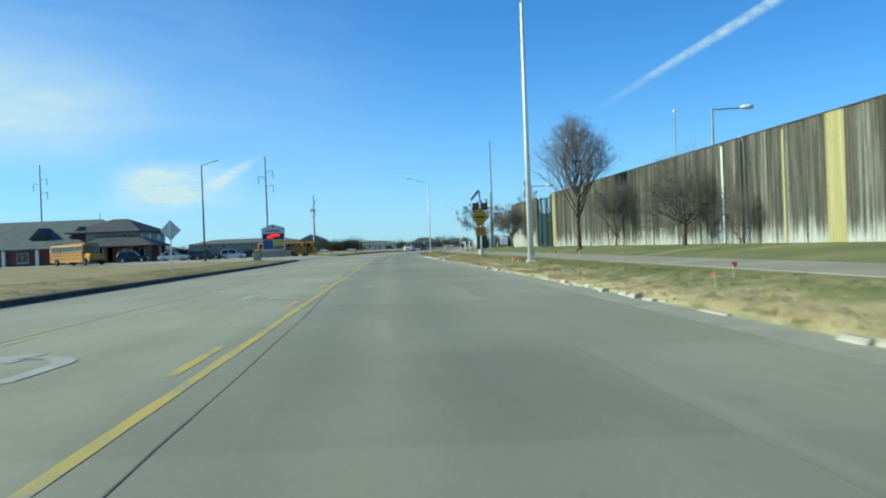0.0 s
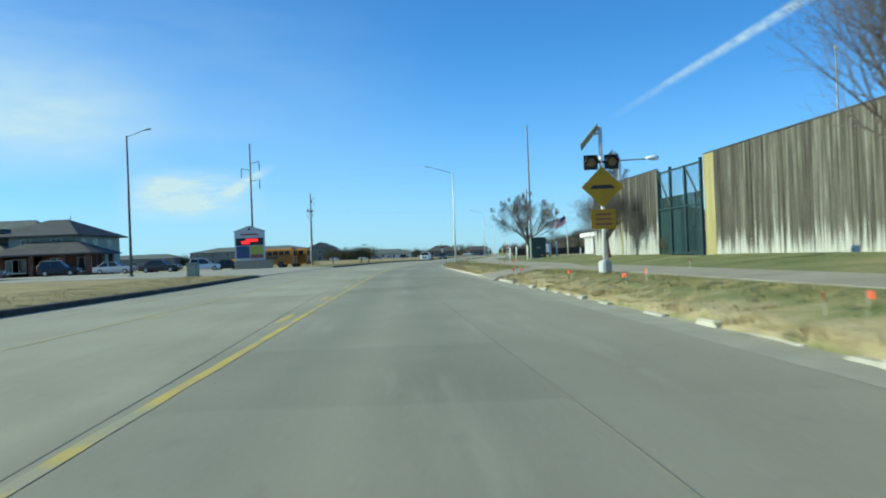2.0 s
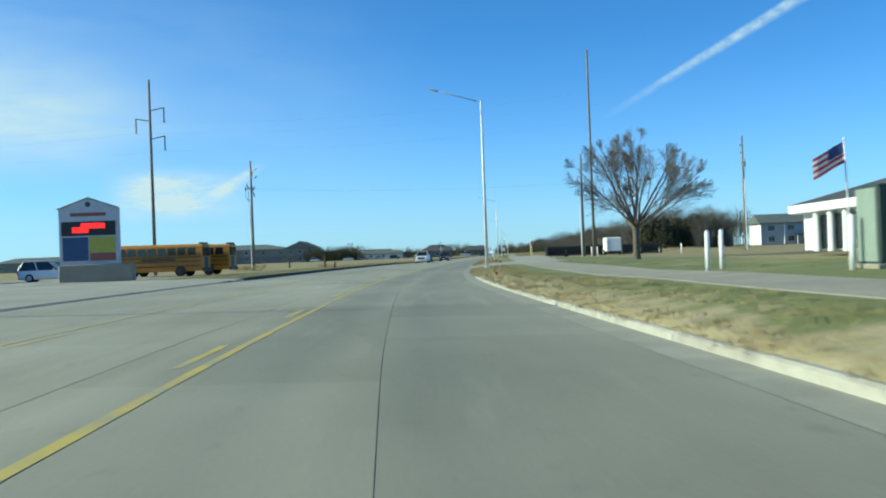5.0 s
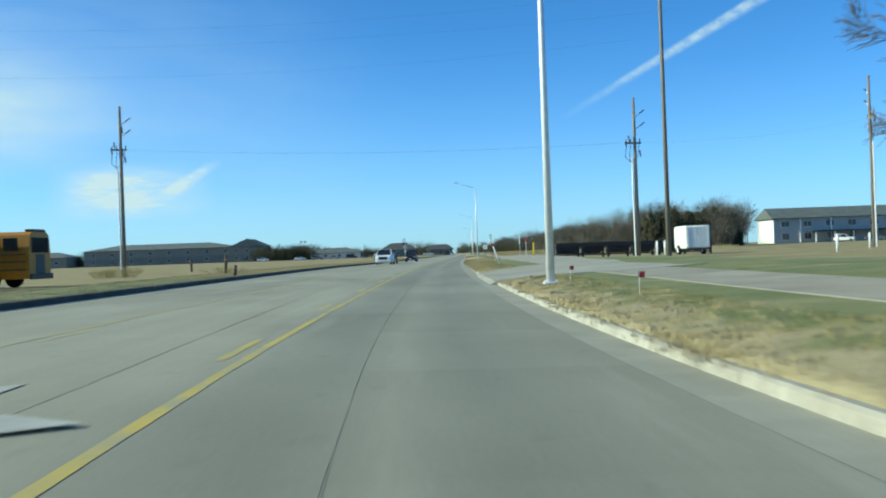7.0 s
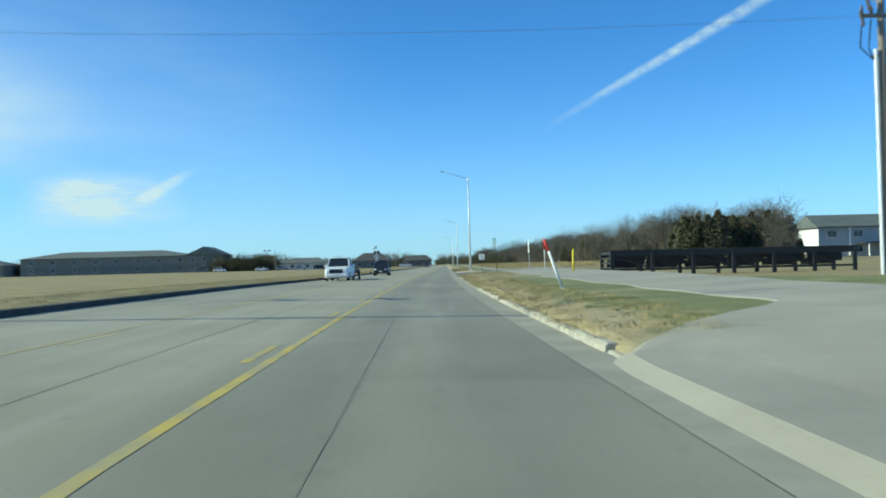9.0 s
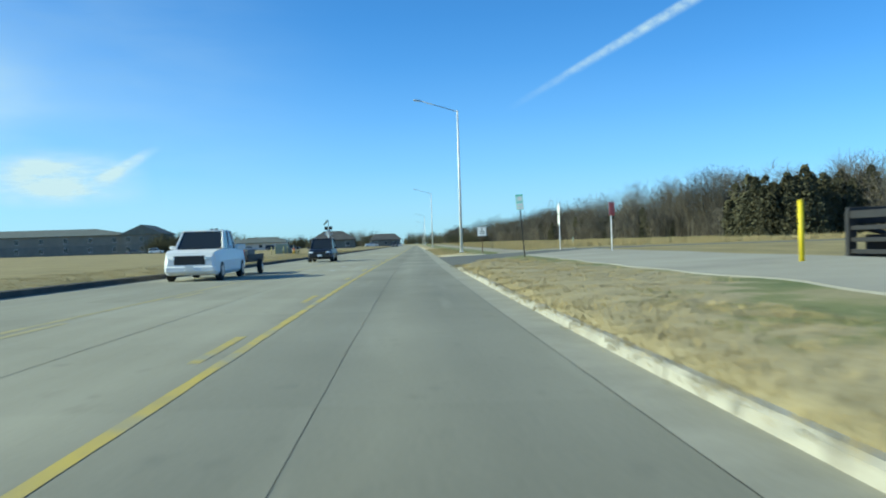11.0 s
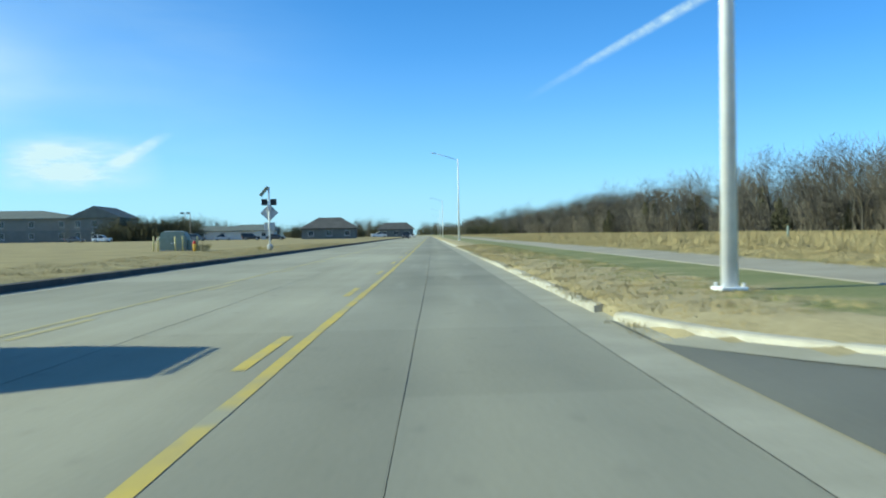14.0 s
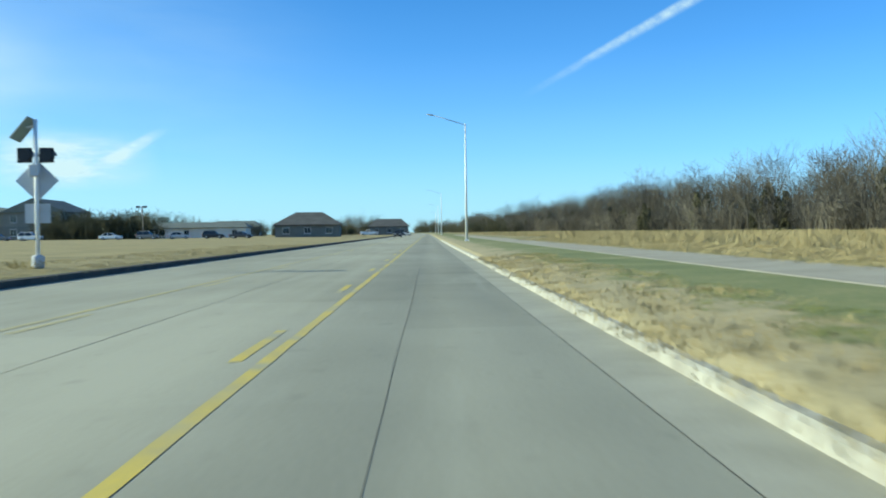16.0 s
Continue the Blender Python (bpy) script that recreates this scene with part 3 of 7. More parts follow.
def ribbon(geo, y0, y1, s0, s1, dz=0.004, d=0.7, wob=0.016, slot=0):
    """A painted stripe along the road with uneven, worn edges."""
    rings = []
    for y in steps(y0, y1, d):
        lx = line_x(y)
        a = s0 + wob * noise.noise(Vector((y * 0.9, s0, 1.7))) + 0.7 * wob * noise.noise(Vector((y * 0.13, s0, 4.1)))
        b = s1 + wob * noise.noise(Vector((y * 0.9, s0, 7.3))) + 0.7 * wob * noise.noise(Vector((y * 0.13, s0, 4.1)))
        rings.append([(lx + a, y, road_z(y, a) + dz), (lx + b, y, road_z(y, b) + dz)])
    return geo.loft(rings, slot)


def lines(name, s, mats, label, dash=None):
    geo = Geo()
    if dash:
        starts = [9.0 + 9.8 * k for k in range(-6, 4)] + [53.2 + 9.65 * k for k in range(6)] + [110.1 + 9.65 * k for k in range(13)] + [238.1 + 9.6 * k for k in range(40)]
        for y in starts:
            ribbon(geo, y + dash, y + dash + 2.7, s - 0.065, s + 0.065)
    else:
        ribbon(geo, -100, 600, s - 0.065, s + 0.065)
        ribbon(geo, 600, 2000, s - 0.065, s + 0.065, 0.02, 40)
    structure(name, geo, mats, label, "road marking")


lines("solid_yellow_line", 0.0, M_YELLOW, "worn solid yellow line on the concrete road")
lines("broken_yellow_line", -0.3, M_YELLOW, "worn broken yellow line beside the solid one", 0.01)
lines("far_solid_yellow_line", -3.96, M_YELLOW_FAINT, "faded solid yellow line across the turning lane")
lines("far_broken_yellow_line", -3.66, M_YELLOW_FAINT, "faded broken yellow line across the turning lane", 3.0)
g = Geo()
for joint, half in ((joint_a, 0.008), (joint_b, 0.003)):
    for a in range(-40, 420, 10):
        rings = []
        for y in steps(a, a + 10, 1.5):
            q = joint(y) + 0.04 * noise.noise(Vector((y * 0.3, half * 900, 1.7)))
            h = half * (0.45 + 1.1 * abs(noise.noise(Vector((y * 0.11, half * 500, 4.2)))))
            rings.append([(line_x(y) + q - h, y, road_z(y, q) + 0.005), (line_x(y) + q + h, y, road_z(y, q) + 0.005)])
        g.loft(rings)
structure("joint_sealant", g, M_TAR, "black tar sealing the long joints of the road", "joint sealant")


def arrow(y, s, turn):
    """A hooked turn arrow painted in the middle lane."""
    c = Geo()
    pts = []
    for i in range(9):
        a = math.pi / 2 * i / 8
        pts.append((-0.55 + 0.75 * math.cos(a) - 0.2, 0.15 + 0.9 * math.sin(a)))
    shaft = [(0.0, -1.25)] + pts
    out = [(p[0] + 0.11, p[1] + 0.05) for p in shaft] + [(p[0] - 0.11, p[1] - 0.12) for p in reversed(shaft)]
    polys = [(shaft[i], shaft[i + 1]) for i in range(len(shaft) - 1)]
    for i in range(len(shaft) - 1):
        a, b = i, i + 1
        m = len(out) - 1
        c.add([(out[a][0], out[a][1], 0), (out[b][0], out[b][1], 0), (out[m - b][0], out[m - b][1], 0), (out[m - a][0], out[m - a][1], 0)], [(0, 1, 2, 3)])
    e = shaft[-1]
    c.add([(e[0] + 0.05, e[1] + 0.5, 0), (e[0] + 0.05, e[1] - 0.55, 0), (e[0] - 0.75, e[1], 0)], [(0, 1, 2)])
    lx = line_x(y)
    me = c.mesh("turn_arrow", M_WHITE_PAINT)
    ob = tagged(new("turn_arrow", me), "worn white turn arrow painted on the middle lane", "road marking", "turn arrows", "structure")
    ob.matrix_basis = pose(lx + s, y, road_z(y, s) + 0.008, 0, 0, turn)


for y in (10.2, 129.0, 250.6):
    arrow(y, -1.9, 0)
for y in (24.2, 136.0, 257.0):
    arrow(y, -1.9, 180)

# overgrown kerb on the left, dirt and its own shade both in the dark colour
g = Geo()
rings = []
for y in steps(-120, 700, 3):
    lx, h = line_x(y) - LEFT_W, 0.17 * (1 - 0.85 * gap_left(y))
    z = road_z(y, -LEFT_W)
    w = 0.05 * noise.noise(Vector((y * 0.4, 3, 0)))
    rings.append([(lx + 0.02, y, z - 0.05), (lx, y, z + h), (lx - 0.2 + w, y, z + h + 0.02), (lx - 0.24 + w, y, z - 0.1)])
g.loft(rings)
structure("kerb_left", g, M_KERB_DARK, "dirty concrete kerb overgrown with dry grass, its own shade put into the dark colour", "kerb")

# paths, drives, the lot and the side road lie just over the ground
def sheet(name, rows, mats, label, category, dz=0.02):
    geo = Geo()
    grid = [[(x, y, max(land(x, y), road_z(y, 0) - 0.01) + dz) for x, y in r] for r in rows]
    lip = 0.3 if rows[0][-1][0] > rows[0][0][0] else -0.3
    grid = [[(r[0][0] - lip, r[0][1], r[0][2] - 0.12)] + r + [(r[-1][0] + lip, r[-1][1], r[-1][2] - 0.12)] for r in grid]
    geo.loft([[(p[0], p[1], p[2] - 0.12) for p in grid[0]]] + grid + [[(p[0], p[1], p[2] - 0.12) for p in grid[-1]]])
    return structure(name, geo, mats, label, category)


def edge(y):
    return line_x(y) + right_w(y)


def across(y, a, b, n=8):
    return [(a + (b - a) * i / n, y) for i in range(n + 1)]


sheet("footpath", [across(y, edge(y) + 2.75 + 1.05 * ease(105, 138, y), edge(y) + 4.8 + 1.6 * ease(105, 138, y), 5) for y in steps(-60, 168, 2)], M_PATH, "pale concrete path through the winter grass", "path")
sheet("footpath_far", [across(y, edge(y) + 4.35, edge(y) + 6.4, 5) for y in steps(271, 520, 2.5)], M_PATH, "pale concrete path through the dry grass", "path")
sheet("drive_apron", [across(y, edge(y) + 0.02, edge(y) + 2.6, 6) for y in steps(75, 82.4, 0.7)], M_PATH, "concrete drive apron between kerb and path", "drive", 0.035)
def lot_row(y):
    out = ease(176.5, 184, y)
    a = edge(y) + 0.02 + out * (4.4 + 0.5 * noise.noise(Vector((y * 0.2, 0, 5))))
    b = edge(y) + 8.0 + 1.2 * ease(185, 215, y) + 0.5 * noise.noise(Vector((y * 0.15, 9, 5)))
    # the lot's far corner is cut off by the side road's rim
    k = next((o for o in np.arange(0.0, 14.0, 0.1) if near_rim(o) - 0.35 > y), 0.0) if y > 250 else 0.0
    return across(y, max(a, edge(y) + k), max(b, edge(y) + k + 0.3), 14)


sheet("lot", [lot_row(y) for y in steps(162.7, 261, 1.2)], M_LOT, "worn pale lot surface opening onto the road", "lot", 0.026)


def low_land(o, y):
    """The side road's own height behind the kerb line, without its verges."""
    k = 1 - 0.45 * ease(112, 126, y)
    return road_z(y, right_w(y)) * math.exp(-max(o, 0) / 6) + (0.01 + 0.02 * min(o / 0.2, 1) if o < 0.2 else 0.03 + (float(np.interp(o, [0, 0.2, 4, 9, 14, 60, 300], [0.01, 0.03, 0.3, 0.7, 0.8, 0.85, 0.6])) - 0.03) * k)


OS = [-0.03, 0.02, 0.1, 0.25, 0.5, 0.9, 1.45, 2.1, 2.85, 3.8, 4.5, 5.2, 7, 10, 14, 20, 30, 45, 70]
g = Geo()
g.loft([[(edge(y) + o, y, low_land(o, y) + 0.005 + 0.035 * min(o / 1.5, 1)) for y in steps(near_rim(o) - 0.05, far_rim(o) + 0.05, 1.5)[:1] + [near_rim(o) + (far_rim(o) - near_rim(o)) * i / 16 for i in range(1, 16)] + [far_rim(o) + 0.05]] for o in OS])
structure("side_road", g, M_ASPHALT, "dark asphalt side road joining the main road", "road")


def rim_strip(rim, sgn, os_, cuts, fade=0.0):
    """Bands laid along a corner's rim; cuts: (metres into the mouth, height over the asphalt)."""
    pts = [Vector((edge(rim(o)) + o, rim(o), 0)) for o in os_]
    rings = []
    for i, p in enumerate(pts):
        d = (pts[min(i + 1, len(pts) - 1)] - pts[max(i - 1, 0)]).normalized()
        side = Vector((d.y, -d.x, 0)) * sgn
        ring = []
        for k, z in cuts:
            q = p + side * k * (max(0.02, 1 - (os_[i] / fade) ** 2) if fade else 1)
            q.x = max(q.x, edge(q.y) + 0.01)
            o = max(q.x - edge(q.y), 0.0)
            ring.append((q.x, q.y, low_land(o, q.y) + z * (1 if cuts[0][1] == 0 else 0.15 + 0.85 * min(o / 1.5, 1))))
        rings.append(ring)
    return rings


RIM = [0, 0.05, 0.1, 0.2, 0.3, 0.5, 0.7, 0.95, 1.2, 1.45, 1.8, 2.15, 2.5, 2.85, 3.3, 3.8, 4.5, 5.2, 6.5, 8, 10]
kr = Geo()
for rim, sgn in ((near_rim, -1), (far_rim, 1)):
    for span in ([RIM] if sgn < 0 else [[o for o in RIM if o < 3.4], [o for o in RIM if o > 6.4]]):
        kr.loft(rim_strip(rim, sgn, span, ((0.0, 0.0), (-0.02, 0.085), (-0.06, 0.105), (-0.19, 0.105), (-0.22, 0.0))))
structure("kerb_corners", kr, M_KERB, "curved pale concrete kerb at the side road's corners", "kerb")
fan = Geo()
for rim, sgn in ((near_rim, -1), (far_rim, 1)):
    fan.loft(rim_strip(rim, sgn, [o for o in RIM if o < 5 or sgn > 0], ((0.0, 0.056), (0.45, 0.056), (0.95 if sgn < 0 else 0.5, 0.056)), 4.6 if sgn < 0 else 0.0))
structure("gutter_corners", fan, M_GUTTER, "pale concrete gutter sweeping round the side road's corners", "gutter")
sheet("left_drive", [across(y, line_x(y) - LEFT_W - 0.02, line_x(y) - LEFT_W - 24, 10) for y in steps(100, 142.5, 2.5)], M_LOT, "concrete drive to the car park", "drive")
sheet("car_park", [[(x, y) for x in steps(-95, -27, 4)] for y in steps(119, 178, 4)], M_LOT, "worn car park surface before the brick building", "car park", 0.03)


# ---- posts and lamps ----
def street_lamp(x, y, h=11.6, dark=False, arm=3.0, turn=0.0):
    m = M_POLE_DARK if dark else M_GALV
    t = thing("street_lamp", on_land(x, y, turn), "tall pale galvanised street lamp beside the kerb" if not dark else "dark street lamp with a short arm by the car park", "street lamp", "street lamps")
    part("base_plate", Geo().box((0, 0, 0.03), (0.42, 0.42, 0.06), 0, 0, 0.015), m, t)
    part("pole", Geo().tube((0, 0, 0.0), (0, 0, h), 0.125, 0.07, 12), m, t, smooth=True)
    sg = 1 if arm > 0 else -1
    rise = 0.27
    part("arm", Geo().line([(0, 0, h - 0.12), (-0.25 * sg, 0, h - 0.02), (-arm, 0, h + rise * abs(arm))], 0.032, 8), M_POLE_DARK if dark else M_MAST, t, smooth=True)
    tip = pose(-arm, 0, h + rise * abs(arm), 0, math.degrees(math.atan(rise)) * sg * 0.6, 0)
    head = part("lamp_head", Geo().loft([[(-u * sg, w * c, w * 0.45 * q) for c, q in ((-1, -0.6), (-1, 0.2), (-0.5, 1), (0.5, 1), (1, 0.2), (1, -0.6))] for u, w in ((-0.05, 0.05), (0.1, 0.12), (0.35, 0.15), (0.58, 0.11), (0.64, 0.04))], 0, True, True), M_POLE_DARK if dark else M_MAST, t, at=tip)
    part("lens", Geo().box((-0.33 * sg, 0, -0.045), (0.36, 0.2, 0.03), 0, 0, 0.01), M_LAMP_GLASS, head)
    for a in (0.15, -0.15):
        for b in (0.15, -0.15):
            part("bolt", Geo().tube((a, b, 0.05), (a, b, 0.12), 0.02, 0.02, 6), m, t)
    return t


for x, y in ((3.71, 37.8), (-1.86, 154.8), (5.92, 281.15), (13.3, 391.5), (24.2, 546.0), (33.5, 670), (42.5, 795)):
    street_lamp(x, y, 11.7 if y < 100 else 11.75 if y < 300 else 11.0)
street_lamp(-29.2, 112.2, 11.9, True, -1.5)


def utility_pole(x, y, h, kind, turn=0.0):
    t = thing("utility_pole", on_land(x, y, turn), {"tall": "tall dark power pole with long hanging insulators", "wood": "weathered wooden utility pole with crossarm and transformer", "bare": "slim bare wooden utility pole beside the road"}[kind], "utility pole", "utility poles")
    r = 0.2 if kind == "tall" else 0.16
    part("shaft", Geo().tube((0, 0, -0.1), (0, 0, h), r, r * 0.6, 10), M_WOODPOLE, t, smooth=True)
    if kind == "tall":
        for z, sx in ((h - 3.0, 1), (h - 4.1, -1), (h - 6.0, 1)):
            a = part("bracket", Geo().line([(0, 0, z - 0.3), (sx * 1.5, 0, z)], 0.05, 6), M_POLE_DARK, t)
            part("insulator", Geo().tube((sx * 1.5, 0, z), (sx * 1.5, 0, z - 1.5), 0.07, 0.07, 7), M_INSUL, a)
            part("clamp", Geo().line([(sx * 1.5, -0.4, z - 1.55), (sx * 1.5, 0.4, z - 1.55)], 0.04, 5), M_INSUL, a)
    elif kind == "wood":
        for z, sx in ((h - 1.2, 1), (h - 2.1, 1)):
            a = part("bracket", Geo().line([(0, 0, z - 0.25), (sx * 0.45, 0, z + 0.05)], 0.035, 6), M_GALV, t)
            part("insulator", Geo().loft([[(sx * (0.42 + 0.09 * k) + r_ * math.cos(q), r_ * math.sin(q), z + 0.04 + 0.07 * k) for q in [2 * math.pi * i / 8 for i in range(8)]] for k, r_ in enumerate((0.05, 0.09, 0.05, 0.085, 0.04))], 0, True, True), M_INSUL, a)
        a = part("crossarm", Geo().box((-0.12, 0, h - 3.3), (1.15, 0.1, 0.13), 0, 0, 0.02), M_WOODPOLE, t)
        for q in (-0.62, -0.3, 0.38):
            part("insulator", Geo().tube((q, 0, h - 3.24), (q, 0, h - 2.98), 0.05, 0.035, 7), M_INSUL, a)
        for q, z in ((-0.5, h - 3.0), (-0.72, h - 3.45), (0.3, h - 4.1)):
            c = part("cutout", Geo().tube((q, -0.08, z + 0.28), (q + 0.1, -0.08, z - 0.2), 0.055, 0.045, 7), M_INSUL, t)
            part("hook", Geo().line([(q, -0.08, z + 0.28), (q + 0.16, -0.04, z + 0.2), (0.0, 0, z + 0.05)], 0.02, 4), M_GALV, c)
        part("riser_pipe", Geo().tube((-0.24, -0.05, 0), (-0.24, -0.05, h * 0.62), 0.06, 0.06, 7), M_GALV, t)
        for q, dy in ((-0.62, 0.0), (-0.3, 0.06), (0.3, -0.05)):
            part("drop_wire", Geo().line([(q, dy, h - 3.4), (q - 0.1, dy, h - 4.3), (-0.34, -0.05, h - 4.7), (-0.24, -0.05, h * 0.62)], 0.022, 4), M_BLACK, t)
    return t


utility_pole(-35.6, 187.1, 20.75, "tall")
utility_pole(10.65, 185.45, 21.5, "bare")
utility_pole(-87.0, 198.6, 21.8, "tall")
pole = utility_pole(-27.5, 198.2, 13.0, "wood")
for z, half, thick in ((11.2, 1.3, 0.16), (9.4, 0.7, 0.3)):
    arm_ = part("side_arm", Geo().box((0.1, 0, z), (0.12, half * 2, thick), 0.25, 0, 0.02), M_WOODPOLE, pole)
    for q in (-1.0, -0.45, 0.45, 1.0):
        part("insulator", Geo().tube((0.1 - 0.25 * q * half, q * half * 0.94, z + thick / 2), (0.1 - 0.25 * q * half, q * half * 0.94, z + thick / 2 + 0.3), 0.06, 0.045, 7), M_INSUL, arm_)
utility_pole(10.82, 193.7, 11.5, "wood")
utility_pole(30.3, 197.4, 13.4, "wood", 90)
utility_pole(-98.0, 262.0, 14.0, "bare")
utility_pole(-46.8, 520.0, 7.6, "bare")


def wire(name, a, b, sag, label):
    geo = Geo()
    pts = [Vector(a).lerp(Vector(b), i / 16) - Vector((0, 0, sag * 4 * (i / 16) * (1 - i / 16))) for i in range(17)]
    geo.loft([[p + Vector((0, 0.0038 * math.cos(k), 0.0038 * math.sin(k))) for k in (0.5, 2.6, 4.7)] for p in pts], 0, True, True)
    ob = part(name, geo, M_MAST)
    tagged(ob, label, "cable", "overhead cables")


for z, dx in ((17.9, 1.5), (16.8, -1.5), (14.9, 1.5)):
    wire("power_cable", (-35.7 + dx, 186.8, z - 1.5), (10.5 - dx, 185.65, z - 0.5), 0.8, "thin power cable strung over the road between poles")
    wire("power_cable", (-87 + dx, 198.6, z), (-35.7 + dx, 186.8, z - 1.5), 0.9, "thin power cable strung between tall poles")
for q in (-0.75, 0.45):
    wire("service_cable", (-27.66 + q, 197.7, 9.9), (10.62 + q, 194.1, 8.8), 0.5, "thin service cable strung over the road")
wire("service_cable", (10.7, 194.1, 8.8), (30.3, 197.4, 10.5), 0.5, "thin service cable to the pole by the buildings")


def flood_light(x, y, h, kind):
    t = thing("flood_light", on_land(x, y), "grey flood light mast behind the wall", "flood light", "flood lights")
    part("mast", Geo().tube((0, 0, 0), (0, 0, h), 0.1, 0.07, 10), M_MAST, t, smooth=True)
    if kind:
        part("arm", Geo().line([(0, 0, h - 0.05), (1.9, 0, h)], 0.05, 8), M_MAST, t)
        geo = Geo()
        rings = []
        for u, r in ((1.85, 0.07), (2.05, 0.2), (2.45, 0.26), (2.7, 0.2), (2.8, 0.05)):
            rings.append([(u, r * math.cos(a), h + 0.05 + 0.7 * r * math.sin(a)) for a in [2 * math.pi * i / 10 for i in range(10)]])
        part("lamp_head", geo.loft(rings, 0, True, True), M_LAMP_GLASS, t, smooth=True)
    else:
        part("ball", Geo().loft([[(0.16 * math.sin(b) * math.cos(a), 0.16 * math.sin(b) * math.sin(a), h + 0.1 - 0.2 * math.cos(b)) for a in [2 * math.pi * i / 10 for i in range(10)]] for b in (0.4, 0.9, 1.5, 2.1, 2.7)], 0, True, True), M_LAMP_GLASS, t, smooth=True)


flood_light(27.5, 105.0, 14.8, 0)
flood_light(18.2, 60.0, 8.7, 1)
flood_light(9.7, 98.9, 6.5, 1)
flood_light(18.5, 92.0, 6.6, 1)
flood_light(25.0, 75.0, 8.2, 0)


# ---- signals and signs ----
def flasher(x, y, turn):
    t = thing("warning_signal", on_land(x, y, turn), "white warning signal post with twin flashers and yellow signs" if not turn else "white warning signal post with twin flashers seen from behind", "traffic signal", "warning signals")
    part("post", Geo().tube((0, 0, 0.1), (0, 0, 4.55), 0.06, 0.06, 12), M_WHITE, t, smooth=True)
    part("base", Geo().box((0, 0, 0.2), (0.34, 0.34, 0.42), 0.5, 0, 0.06), M_SIGN_BACK, t)
    d = 0.646
    s = part("diamond_sign", Geo().prism([(0, d), (-d, 0), (0, -d), (d, 0)], -0.075, -0.07, "y").prism([(0, d - 0.001), (-d + 0.001, 0), (0, -d + 0.001), (d - 0.001, 0)], -0.07, -0.066, "y", 1), [M_SIGN_Y, M_SIGN_BACK], t, "yellow diamond warning sign", at=pose(0, 0, 2.68))
    part("symbol", Geo().prism([(-0.4, -0.06), (-0.28, 0.06), (0.28, 0.06), (0.4, -0.06)], -0.082, -0.077, "y"), M_BARS, s)
    s = part("plate", Geo().box((0, -0.072, 0), (0.76, 0.006, 0.6), 0).box((0, -0.066, 0), (0.755, 0.005, 0.595), 0, 1), [M_SIGN_Y, M_SIGN_BACK], t, "yellow plate under the diamond", at=pose(0, 0, 1.68))
    for k in (-1, 0, 1):
        part("lettering", Geo().box((0, -0.078, k * 0.15), (0.5, 0.004, 0.07)), M_BROWN, s)
    part("crossbar", Geo().box((0, -0.02, 3.45), (0.7, 0.07, 0.07), 0, 0, 0.01), M_BLACK, t)
    for q in (-0.32, 0.32):
        h = part("flasher", Geo().tube((q, 0.08, 3.45), (q, -0.12, 3.45), 0.19, 0.21, 16), M_BLACK, t, smooth=False)
        part("backplate", Geo().box((q, 0.02, 3.45), (0.44, 0.02, 0.46), 0, 0, 0.005), M_BLACK, h)
        part("lens", Geo().tube((q, -0.121, 3.45), (q, -0.135, 3.45), 0.14, 0.12, 14), plain("amber_lens", (0.25, 0.13, 0.02), 0.25), h)
        part("visor", Geo().loft([[(q + 0.2 * math.cos(a), yy, 3.45 + 0.2 * math.sin(a)) for a in [math.pi * i / 8 for i in range(9)]] for yy in (-0.12, -0.36)]), M_BLACK, h)
    part("controller_box", Geo().box((0.0, 0.13, 2.98), (0.3, 0.2, 0.36), 0, 0, 0.02), M_SIGN_BACK, t)
    sd = 1 if turn else -1
    p = part("solar_arm", Geo().line([(0, 0, 4.35), (0.25 * sd, 0, 4.3)], 0.03, 6), M_GALV, t)
    tilt = Matrix.Translation((0.34 * sd, 0, 4.24)) @ Matrix.Rotation(radians(50 * sd), 4, "Y") @ Matrix.Rotation(radians(14 * sd), 4, "X")
    part("solar_panel", Geo().box((0, 0, 0), (0.85, 0.6, 0.04), 0, 0, 0.01, tilt), [M_UTIL], p)
    return t


flasher(2.83, 64.16, 0)
flasher(-6.3, 335.05, 180)


def post_sign(x, y, turn, w, h, z, face, label, post_mat, bars=(), diamond=False, post_r=0.03, name="road_sign", lean=0.0):
    t = thing(name, on_land(x, y, turn) @ pose(0, 0, 0, 0, lean, 0), label, "road sign")
    part("post", Geo().box((0, 0, (z + h / 2) / 2), (post_r * 2, post_r * 1.6, z + h / 2), 0, 0, 0.008), post_mat, t)
    if diamond:
        d = w / math.sqrt(2) * 1.0
        p = part("panel", Geo().prism([(0, d), (-d, 0), (0, -d), (d, 0)], -0.05, -0.044, "y").prism([(0, d - 0.002), (-d + 0.002, 0), (0, -d + 0.002), (d - 0.002, 0)], -0.044, -0.04, "y", 1), [face, M_SIGN_BACK], t, at=pose(0, 0, z))
    else:
        p = part("panel", Geo().box((0, -0.047, 0), (w, 0.006, h), 0, 0, 0.002).box((0, -0.041, 0), (w * 0.99, 0.005, h * 0.99), 0, 1), [face, M_SIGN_BACK], t, at=pose(0, 0, z))
    for bx, bz, bw, bh, bm_ in bars:
        part("lettering", Geo().box((bx, -0.053, bz), (bw, 0.004, bh)), bm_, p)
    return t


